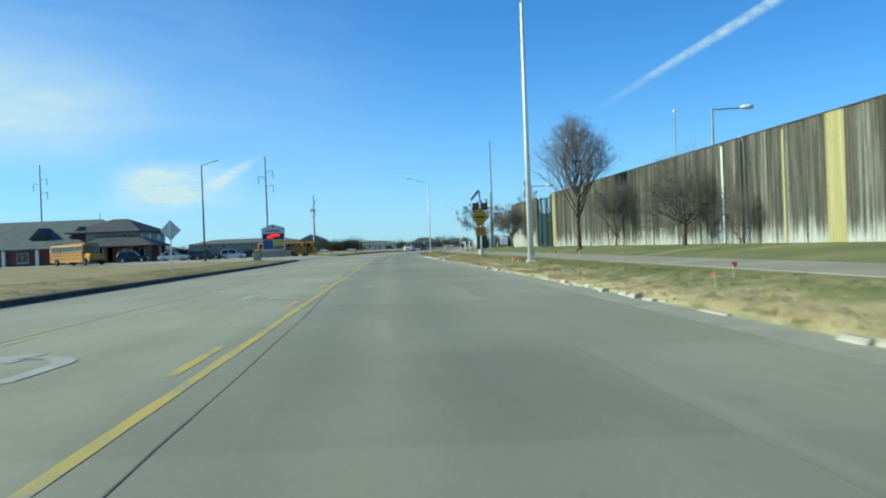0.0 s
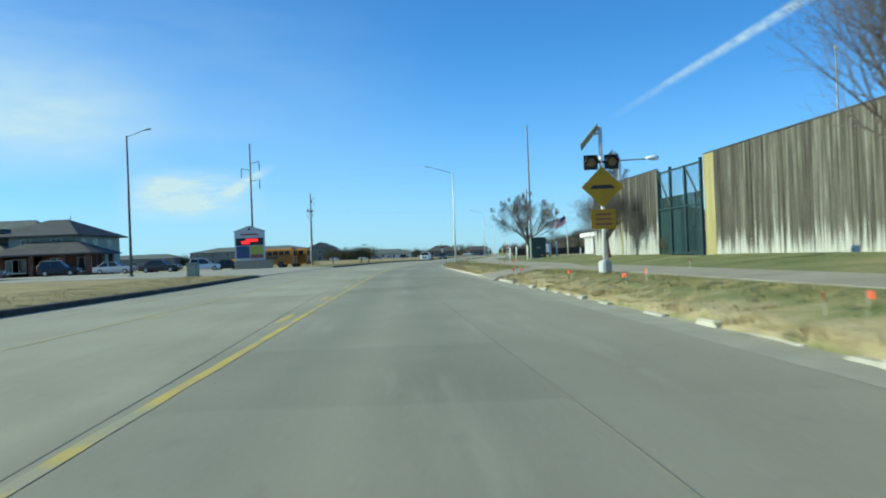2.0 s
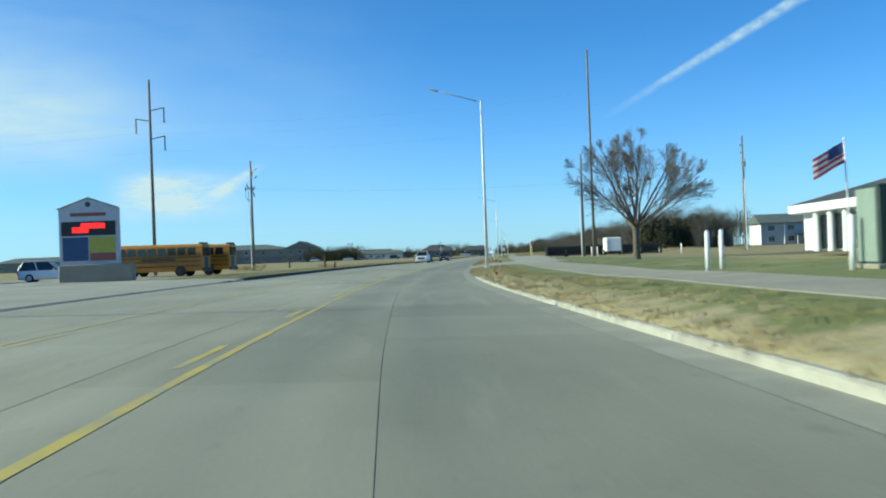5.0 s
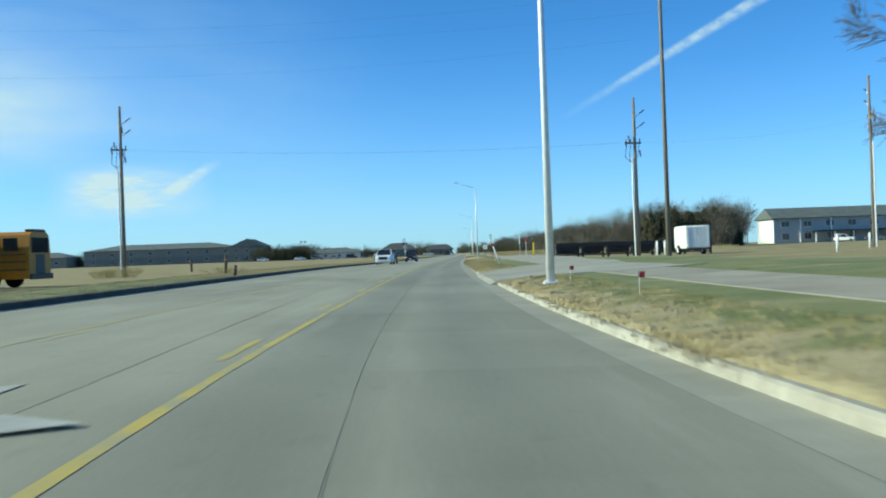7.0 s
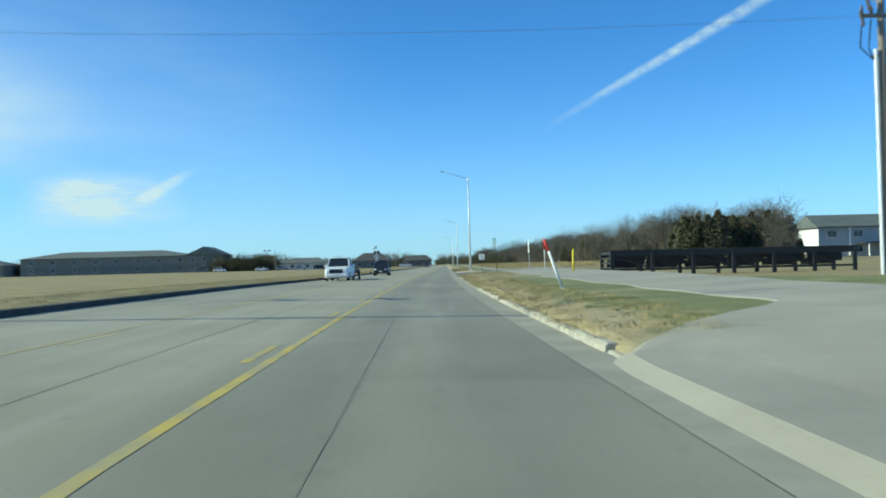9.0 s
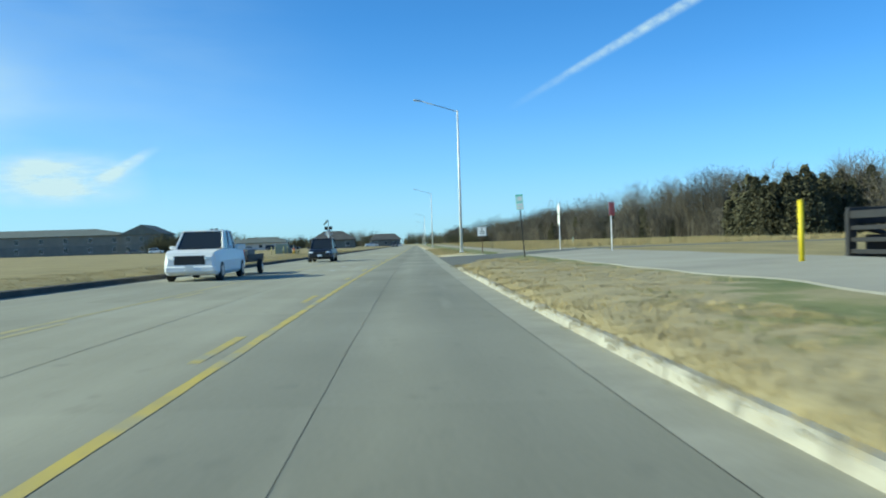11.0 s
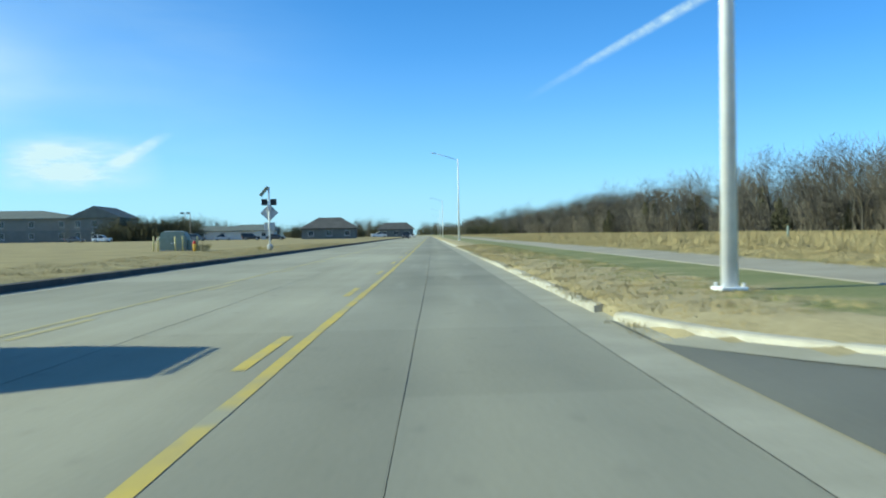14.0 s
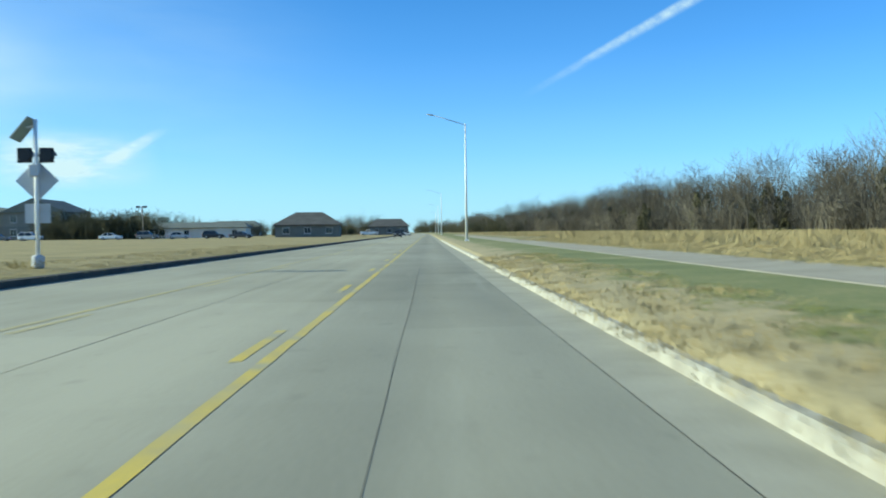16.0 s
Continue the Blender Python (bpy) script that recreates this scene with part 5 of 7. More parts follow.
for i in range(6):
    part("infill_plate", Geo().box((i * 2.8 + 1.4, 1.6, 0.78), (2.55, 0.06, 0.62), 0, 0, 0.01), M_STEEL, RACK)
    part("back_plate", Geo().box((i * 2.8 + 1.4, 2.9, 0.5), (2.3, 0.06, 0.5), 0, 0, 0.01), M_STEEL, RACK)
for z in (0.3, 0.62, 0.94):
    part("end_bar", Geo().box((0, 1.6, z), (0.1, 3.1, 0.12), 0, 0, 0.01), M_STEEL, RACK)

t = thing("cargo_trailer", on_land(12.95, 187.7, -4), "white enclosed cargo trailer parked at the lot's edge", "trailer")
part("body", Geo().box((0, 0.4, 1.13), (1.6, 3.2, 1.5), 0, 0, 0.08), M_WHITE, t)
for q in (-0.38, 0.38):
    d = part("rear_door", Geo().box((q, -1.21, 1.13), (0.72, 0.03, 1.36), 0, 0, 0.01), M_WHITE, t)
    part("hinge_bar", Geo().tube((q * 1.7, -1.24, 0.5), (q * 1.7, -1.24, 1.75), 0.015, 0.015, 6), M_GALV, d)
part("bumper", Geo().box((0, -1.25, 0.36), (1.5, 0.08, 0.12), 0, 0, 0.02), M_STEEL, t)
for q in (-0.82, 0.82):
    w = part("wheel", Geo().tube((q - 0.1, 0.6, 0.3), (q + 0.1, 0.6, 0.3), 0.3, 0.3, 18), M_TYRE, t)
    part("rim", Geo().tube((q - 0.11, 0.6, 0.3), (q + 0.11, 0.6, 0.3), 0.17, 0.17, 14), M_WHITE, w)
    part("fender", Geo().box((q, 0.6, 0.68), (0.24, 0.9, 0.06), 0, 0, 0.02), M_WHITE, t)
part("drawbar", Geo().line([(-0.6, 1.95, 0.42), (0, 3.2, 0.42), (0.6, 1.95, 0.42)], 0.05, 6), M_STEEL, t)


def kiosk_cabinet(x, y, w, d, h, label, m):
    t = thing("utility_cabinet", on_land(x, y), label, "cabinet", "utility cabinets")
    part("plinth", Geo().box((0, 0, 0.0), (w + 0.2, d + 0.2, 0.14), 0, 0, 0.02), M_PATH, t)
    part("body", Geo().box((0, 0, h / 2 + 0.06), (w, d, h), 0, 0, 0.04), m, t)
    part("lid", Geo().prism([(-w / 2 - 0.03, h + 0.06), (w / 2 + 0.03, h + 0.06), (w / 2 - 0.06, h + 0.18), (-w / 2 + 0.06, h + 0.18)], -d / 2 - 0.03, d / 2 + 0.03, "y"), m, t)
    part("door", Geo().box((0, -d / 2 - 0.01, h / 2 + 0.06), (w * 0.86, 0.02, h * 0.84), 0, 0, 0.006), m, t)


kiosk_cabinet(-20.0, 98.5, 0.75, 0.7, 0.8, "small pale green utility cabinet on the verge", M_UTIL)
t = thing("utility_cabinet", on_land(-12.6, 333.0), "large pale green utility cabinet with sloping shoulders", "cabinet", "utility cabinets")
part("plinth", Geo().box((0.1, 0, 0.0), (2.2, 1.7, 0.14), 0, 0, 0.02), M_PATH, t)
part("body", Geo().prism([(-0.9, 0.06), (0.9, 0.06), (0.9, 1.0), (0.72, 1.3), (0.5, 1.36), (-0.62, 1.36), (-0.8, 1.26), (-0.9, 0.95)], -0.75, 0.75, "y"), M_UTIL, t)
part("side_box", Geo().box((1.07, 0.1, 0.42), (0.34, 1.1, 0.72), 0, 0, 0.05), M_UTIL, t)
for q in (-0.44, 0.44):
    d = part("door", Geo().box((q, -0.762, 0.55), (0.82, 0.024, 0.86), 0, 0, 0.006), M_UTIL, t)
    part("handle", Geo().box((q * 0.2, -0.785, 0.55), (0.04, 0.03, 0.14), 0, 0, 0.006), M_GALV, d)
part("roof_lip", Geo().box((-0.06, 0, 1.375), (1.0, 1.44, 0.03), 0, 0, 0.008), M_SIGN_W, t)
t = thing("hydrant", on_land(-10.95, 331.2), "small yellow and red fire hydrant before the utility cabinet", "hydrant")
part("barrel", Geo().tube((0, 0, -0.02), (0, 0, 0.52), 0.1, 0.09, 12), M_HYDRANT, t, smooth=True)
part("bonnet", Geo().loft([[(q * math.cos(a), q * math.sin(a), z) for a in [2 * math.pi * i / 12 for i in range(12)]] for z, q in ((0.52, 0.13), (0.58, 0.12), (0.68, 0.07), (0.72, 0.03))], 0, True, True), M_RED, t, smooth=True)
part("flange", Geo().tube((0, 0, 0.1), (0, 0, 0.14), 0.14, 0.14, 12), M_HYDRANT, t)
for q in (-1, 1):
    part("outlet", Geo().tube((q * 0.08, 0, 0.4), (q * 0.17, 0, 0.4), 0.055, 0.06, 10), M_HYDRANT, t)


def fence_post(x, y, h, lean):
    t = thing("fence_post", on_land(x, y) @ pose(0, 0, 0, 0, lean, 0), "old dark wooden fence post standing in dry weeds", "fence post", "fence posts")
    part("shaft", Geo().loft([[(r * math.cos(a), r * math.sin(a), z) for a in [2 * math.pi * i / 8 for i in range(8)]] for z, r in ((-0.1, 0.11), (h * 0.5, 0.1), (h - 0.03, 0.09), (h, 0.06))], 0, True, True), M_RUST, t)
    part("wire_staple", Geo().line([(-0.1, -0.06, h * 0.75), (0.1, -0.09, h * 0.75)], 0.012, 4), M_GALV, t)


fence_post(-17.5, 186.0, 1.15, 3)
fence_post(-25.7, 212.0, 1.2, -2)
fence_post(-15.6, 178.8, 0.6, 8)
for q in (-1.5, -0.9, 0.25, 0.75, 1.5):
    post(-12.6 + q, 331.8 if abs(q) < 1.4 else 333.1, 1.0, M_CREAM, 0.06, "short cream guard post before the utility cabinet")


t = thing("lot_lamp", on_land(-53.0, 545.2), "slim pole with twin lot lamps beyond the field", "lamp")
part("pole", Geo().tube((0, 0, 0), (0, 0, 8.46), 0.14, 0.1, 8), M_GALV, t, smooth=True)
for q in (-0.9, 0.9):
    part("lamp_head", Geo().box((q, 0, 8.16), (1.0, 0.7, 0.5), 0, 0, 0.08), M_POLE_DARK, t)
part("crossbar", Geo().box((0, 0, 7.96), (1.6, 0.1, 0.1)), M_GALV, t)


# ---- buildings ----
def roof_geo(x0, x1, y0, y1, eave, ridge, hip, over=0.6, axis="x"):
    """A pitched roof shell with eaves; hip: how far the ridge's ends draw in."""
    a, b, c, d = x0 - over, x1 + over, y0 - over, y1 + over
    if axis == "x":
        m = (c + d) / 2
        r = [(a + hip, m, ridge), (b - hip, m, ridge)]
        e = [(a, c, eave), (b, c, eave), (b, d, eave), (a, d, eave)]
        f = [(0, 1, 5, 4), (1, 2, 5), (2, 3, 4, 5), (3, 0, 4)]
    else:
        m = (a + b) / 2
        r = [(m, c + hip, ridge), (m, d - hip, ridge)]
        e = [(a, c, eave), (b, c, eave), (b, d, eave), (a, d, eave)]
        f = [(0, 1, 4), (1, 2, 5, 4), (2, 3, 5), (3, 0, 4, 5)]
    g = Geo().add(e + r, f)
    low = [(p[0], p[1], p[2] - 0.18) for p in e]
    g.add(e + low, [(0, 1, 5, 4), (1, 2, 6, 5), (2, 3, 7, 6), (3, 0, 4, 7), (4, 5, 6, 7)])
    return g


def window(parent, x, y, z, w, h, face="y", m=None):
    """A framed window on a wall that faces -y, or +x / -x."""
    if face == "y":
        f = part("window_frame", Geo().box((x, y - 0.03, z), (w + 0.16, 0.08, h + 0.16), 0, 0, 0.01), M_SIDING, parent)
        part("pane", Geo().box((x, y - 0.075, z), (w, 0.03, h)), m or M_GLASS, f)
        part("mullion", Geo().box((x, y - 0.095, z), (0.05, 0.02, h)), M_SIDING, f)
        part("window_sill", Geo().box((x, y - 0.1, z - h / 2 - 0.1), (w + 0.3, 0.16, 0.06)), M_SIDING, f)
    else:
        s = 1 if face == "x+" else -1
        f = part("window_frame", Geo().box((x + s * 0.03, y, z), (0.08, w + 0.16, h + 0.16), 0, 0, 0.01), M_SIDING, parent)
        part("pane", Geo().box((x + s * 0.075, y, z), (0.03, w, h)), m or M_GLASS, f)


# the brick and siding building on the left, with a long grey roof
Z = 0.3
t = thing("brick_building", pose(0, 0, Z), "brick building with long dark hipped roof and grey upper storey", "building")
w = part("wall", Geo().box((-78, 161, 1.45), (46, 18, 3.1)), M_BRICK, t, "red brick ground floor wall")
for i in range(8):
    window(w, -98 + i * 5.6, 152.0, 1.5, 1.8, 1.5)
    part("column", Geo().box((-95.2 + i * 5.6, 151.2, 1.4), (0.5, 0.5, 2.8), 0, 0, 0.03), M_SIDING, w)
part("roof", roof_geo(-101, -55, 152, 170, 2.95, 7.9, 6.0, 1.2), M_SHINGLE, t, "grey shingled long roof")
for x in (-67.8, -61.0):
    d = part("dormer", Geo().prism([(x - 1.9, 4.6), (x + 1.9, 4.6), (x, 6.5)], 153.6, 158.5, "y"), M_SHINGLE_D, t, "dark gabled dormer")
    part("louvre", Geo().prism([(x - 1.2, 4.75), (x + 1.2, 4.75), (x, 6.0)], 153.5, 153.6, "y"), M_BLACK, d)
w2 = part("upper_wall", Geo().box((-55.5, 161, 2.7), (8.5, 16, 5.6)), M_UTIL, t, "grey-green upper storey siding")
for x in (-57.5, -53.5):
    window(w2, x, 153.0, 4.3, 1.2, 1.1)
for y in (156, 160, 165):
    window(w2, -51.25, y, 4.3, 1.2, 1.1, "x+")
part("upper_roof", roof_geo(-62.0, -51.2, 153, 169, 5.4, 7.8, 5.0, 0.9), M_SHINGLE_D, t, "dark upper hipped roof")
p = part("porch_roof", roof_geo(-60, -47.5, 148.5, 157, 2.9, 4.6, 4.0, 0.7), M_SHINGLE_D, t, "dark porch roof")
for x, y in ((-59.5, 149), (-55, 149), (-51, 149), (-47.8, 149), (-47.8, 153), (-47.8, 156.5)):
    part("porch_column", Geo().box((x, y, 1.4), (0.55, 0.55, 2.8), 0, 0, 0.04), M_BRICK, t)
part("porch_wall", Geo().box((-54.0, 153.5, 1.4), (12, 3, 2.8)), M_BRICK, t)
for x in (-58, -53, -49.5):
    window(t, x, 152.0, 1.5, 1.7, 1.7)

# the big sign with a gabled head
t = thing("roadside_sign", pose(-27.5, 149.2, 0.32, 0, 0, 4), "large gabled roadside sign with red display on a pale base", "sign")
part("cabinet", Geo().prism([(-1.85, 1.15), (1.85, 1.15), (1.85, 4.75), (0, 5.4), (-1.85, 4.75)], -0.25, 0.25, "y"), plain("sign_cabinet_paint", (0.5, 0.5, 0.53), 0.6), t, "pale gabled sign cabinet")
part("gable_trim", Geo().line([(-1.95, -0.28, 4.72), (0, -0.28, 5.42), (1.95, -0.28, 4.72)], 0.05, 6), M_UTIL, t)
part("emblem", Geo().tube((0, -0.25, 5.0), (0, -0.28, 5.0), 0.17, 0.17, 12), M_POLE_DARK, t)
part("heading", Geo().box((0, -0.27, 4.35), (2.2, 0.03, 0.22)), M_BROWN, t)
d = part("display", Geo().box((0, -0.27, 3.45), (3.4, 0.06, 0.9), 0, 0, 0.02), M_BLACK, t)
part("lit_letters", Geo().box((0.3, -0.31, 3.62), (1.5, 0.02, 0.34)).box((-0.5, -0.312, 3.36), (1.0, 0.02, 0.36)), M_LED, d)
part("left_panel", Geo().box((-0.85, -0.27, 2.15), (1.6, 0.04, 1.5), 0, 0, 0.01), M_BLUE, t)
part("right_panel", Geo().box((0.85, -0.27, 2.4), (1.6, 0.04, 1.0), 0, 0, 0.01), plain("olive_panel", (0.42, 0.4, 0.06), 0.5), t)
part("lower_panel", Geo().box((0.85, -0.27, 1.62), (1.6, 0.04, 0.5), 0, 0, 0.01), M_BROWN, t)
part("base", Geo().box((0.4, 0, 0.55), (4.6, 0.9, 1.2), 0, 0, 0.05), M_PATH, t, "pale block base")

# the low white building by the wall's end
t = thing("white_building", pose(0, 0, 0.82), "low white building with dark slit windows under a dark hipped roof", "building")
w = part("wall", Geo().box((18.2, 122.9, 0.8), (12.0, 21.8, 1.7)), M_WHITE, t)
# Grey here stands for shade on the white end wall.
part("end_wall", Geo().box((18.2, 111.95, 0.8), (12.0, 0.12, 1.68), 0, 0, 0.01), M_GREY_STONE_AND_SHADE, t, "end wall with its shade put into the grey colour")
part("end_door", Geo().box((14.6, 111.87, 0.75), (1.3, 0.08, 1.5), 0, 0, 0.01), M_GLASS, t)
for y in (115.7, 117.5, 121.2, 123.4):
    f = part("window_frame", Geo().box((12.19, y, 0.95), (0.08, 0.62, 1.38), 0, 0, 0.01), M_SIDING, w)
    part("pane", Geo().box((12.14, y, 0.95), (0.04, 0.46, 1.26)), M_GLASS, f)
for y in (113.6, 119.4, 125.2):
    part("pilaster", Geo().box((12.12, y, 0.8), (0.2, 0.5, 1.7), 0, 0, 0.02), M_WHITE, w)
# No real recess: a flat dark sheet paints its shade behind the columns.
part("entrance_recess_shade", Geo().box((12.17, 129.3, 0.75), (0.1, 5.0, 1.5)), M_GLASS, w)
for i in range(4):
    part("porch_column", Geo().tube((11.95, 127.2 + i * 1.5, -0.1), (11.95, 127.2 + i * 1.5, 1.7), 0.17, 0.15, 10), M_WHITE, t)
part("soffit", Geo().box((18.2, 122.9, 1.66), (12.9, 22.7, 0.05)), M_WHITE, t)
part("fascia", Geo().box((11.7, 122.9, 1.86), (0.1, 22.8, 0.38), 0, 0, 0.02), M_WHITE, t)
# The end fascia's shade is painted grey as well.
part("end_fascia", Geo().box((18.2, 111.46, 1.86), (12.9, 0.1, 0.38), 0, 0, 0.02), M_GREY_STONE_AND_SHADE, t)
part("roof", roof_geo(12.2, 24.2, 112.0, 133.8, 2.07, 4.05, 6.5, 0.5, "y"), M_SHINGLE_D, t, "dark hipped roof")
for x, y, z, r in ((13.25, 114.0, 3.2, 0.07), (13.75, 114.3, 3.25, 0.17), (13.5, 113.7, 2.85, 0.07), (17.6, 127.0, 4.15, 0.1)):
    v = part("roof_vent", Geo().tube((x, y, 2.3), (x, y, z), r, r, 12), M_GALV, t, smooth=True)
    part("vent_cap", Geo().tube((x, y, z), (x, y, z + 0.07), r * 1.25, r * 1.1, 12), M_GALV, v)


def block(x0, x1, y0, y1, eave, ridge, hip, wm, rm, label, wins=(), lower=None, z=None, axis="x", over=0.7):
    zz = land((x0 + x1) / 2, y0) if z is None else z
    t = thing("house", pose(0, 0, zz - 0.05), label, "house")
    w = part("wall", Geo().box(((x0 + x1) / 2, (y0 + y1) / 2, eave / 2), (x1 - x0, y1 - y0, eave)), wm, t)
    if lower:
        part("lower_wall", Geo().box(((x0 + x1) / 2, y0 - 0.06, lower / 2), (x1 - x0 + 0.2, 0.2, lower)), M_GREY_STONE_AND_SHADE, t)
    part("roof", roof_geo(x0, x1, y0, y1, eave, ridge, hip, over, axis), rm, t)
    for wz, step, ww, wh in wins:
        n = max(1, int((x1 - x0 - 2) / step))
        for i in range(n):
            window(w, x0 + (x1 - x0) * (i + 0.5) / n, y0 - (0.16 if lower and wz < lower else 0), wz, ww, wh)
    if axis == "y":
        part("gable", Geo().prism([(x0, eave - 0.05), (x1, eave - 0.05), ((x0 + x1) / 2, ridge - 0.15)], y0, y0 + 0.25, "y"), wm, t)
    return t


block(-150, -83, 540, 562, 7.0, 9.6, 14, M_TAN, M_SHINGLE, "long two-storey tan apartment building with grey roof", ((5.2, 7.5, 1.3, 1.6), (1.9, 7.5, 1.3, 1.6)), 3.4)
block(-84, -70, 537, 560, 7.0, 10.4, 0.4, M_TAN, M_SHINGLE, "gabled end wing of the tan apartment building", ((5.2, 4, 1.3, 1.6), (1.9, 4, 1.4, 1.6)), 3.4, None, "y")
block(-240, -165, 560, 580, 5.0, 7.6, 8, M_TAN, M_SHINGLE, "long tan building far across the field", ((2.4, 9, 1.6, 1.4),))
block(-17, -2, 522, 538, 3.0, 6.1, 5, M_GREY_STONE_AND_SHADE, M_SHINGLE_D, "dark-roofed house beyond the field", ((1.6, 4, 1.4, 1.3),))
block(-66, -28, 556, 566, 2.8, 4.3, 2, M_SIDING, M_SHINGLE, "long low pale building beyond the field", ((1.5, 6, 1.2, 1.1),))
block(6, 20, 640, 655, 3.2, 6.0, 3, M_GREY_STONE_AND_SHADE, M_SHINGLE_D, "dark house far along the road", ((1.6, 4, 1.4, 1.3),))
block(-60, -40, 690, 705, 4, 6.5, 3, M_TAN, M_SHINGLE, "distant tan house among trees", ((2.0, 5, 1.4, 1.3),))
block(-105, -80, 650, 670, 4, 7, 3, M_SIDING, M_SHINGLE_D, "distant pale house among trees", ((2.0, 5, 1.4, 1.3),))
# Front's shade is put into grey siding; the sunlit side gets plain white.
b = block(83, 127, 344.6, 354.6, 6.1, 8.7, 0.4, M_HOUSE_SHADE, M_SHINGLE, "two-storey white house with grey-brown gabled roof", ((4.6, 5.2, 1.9, 1.3), (1.6, 5.2, 1.7, 1.5)), None, 0.6)
part("side_wall", Geo().box((82.94, 349.6, 3.0), (0.1, 10.1, 5.9)), M_WHITE, b, "white side wall, its sunlight shown by a lighter colour than the front")
part("gable_end", Geo().prism([(344.5, 6.0), (354.7, 6.0), (349.6, 8.5)], 82.9, 83.1, "x"), M_WHITE, b)
# Dark strip drawn for the shadow band under the gable's overhang.
part("eave_shadow_band", Geo().box((82.8, 349.6, 5.95), (0.5, 10.6, 0.3), 0, 0, 0.03), M_SHINGLE_D, b)
for x in (89.4, 97.0):
    part("downspout", Geo().box((x, 344.4, 3.0), (0.35, 0.3, 5.8), 0, 0, 0.02), M_WHITE, b)
part("deck", Geo().box((106, 343.0, 2.7), (30, 3.0, 0.25), 0, 0, 0.03), M_SHINGLE_D, b)
for i in range(7):
    part("deck_post", Geo().box((92 + i * 4.6, 341.7, 1.3), (0.25, 0.25, 2.7), 0, 0, 0.02), M_WHITE, b)


# ---- vehicles ----
def wheel(t, x, y, r, w, rim=M_RIM):
    s = 1 if x > 0 else -1
    k = part("wheel", Geo().loft([[(x + q, y + rr * math.cos(a), r + rr * math.sin(a)) for a in [2 * math.pi * i / 20 for i in range(20)]] for q, rr in ((-w / 2, r * 0.9), (-w / 2 + 0.03, r), (w / 2 - 0.03, r), (w / 2, r * 0.9))], 0, True, True), M_TYRE, t, smooth=False)
    part("rim", Geo().tube((x + s * (w / 2 - 0.03), y, r), (x + s * (w / 2 + 0.015), y, r), r * 0.62, r * 0.55, 16), rim, k)


def body_rings(prof, W, tuck):
    """Cross-sections along the car: y, sill, top, half-width at the top."""
    rings = []
    for y, z0, z1, hw in prof:
        zs = z0 + (z1 - z0) * 0.55
        rings.append([(-hw * 0.9, y, z0), (-hw, y, z0 + 0.12), (-hw, y, zs), (-hw * tuck, y, z1), (hw * tuck, y, z1), (hw, y, zs), (hw, y, z0 + 0.12), (hw * 0.9, y, z0)])
    return rings


M_HEADLIGHT = plain("headlight_lens", (0.85, 0.87, 0.88), 0.15)


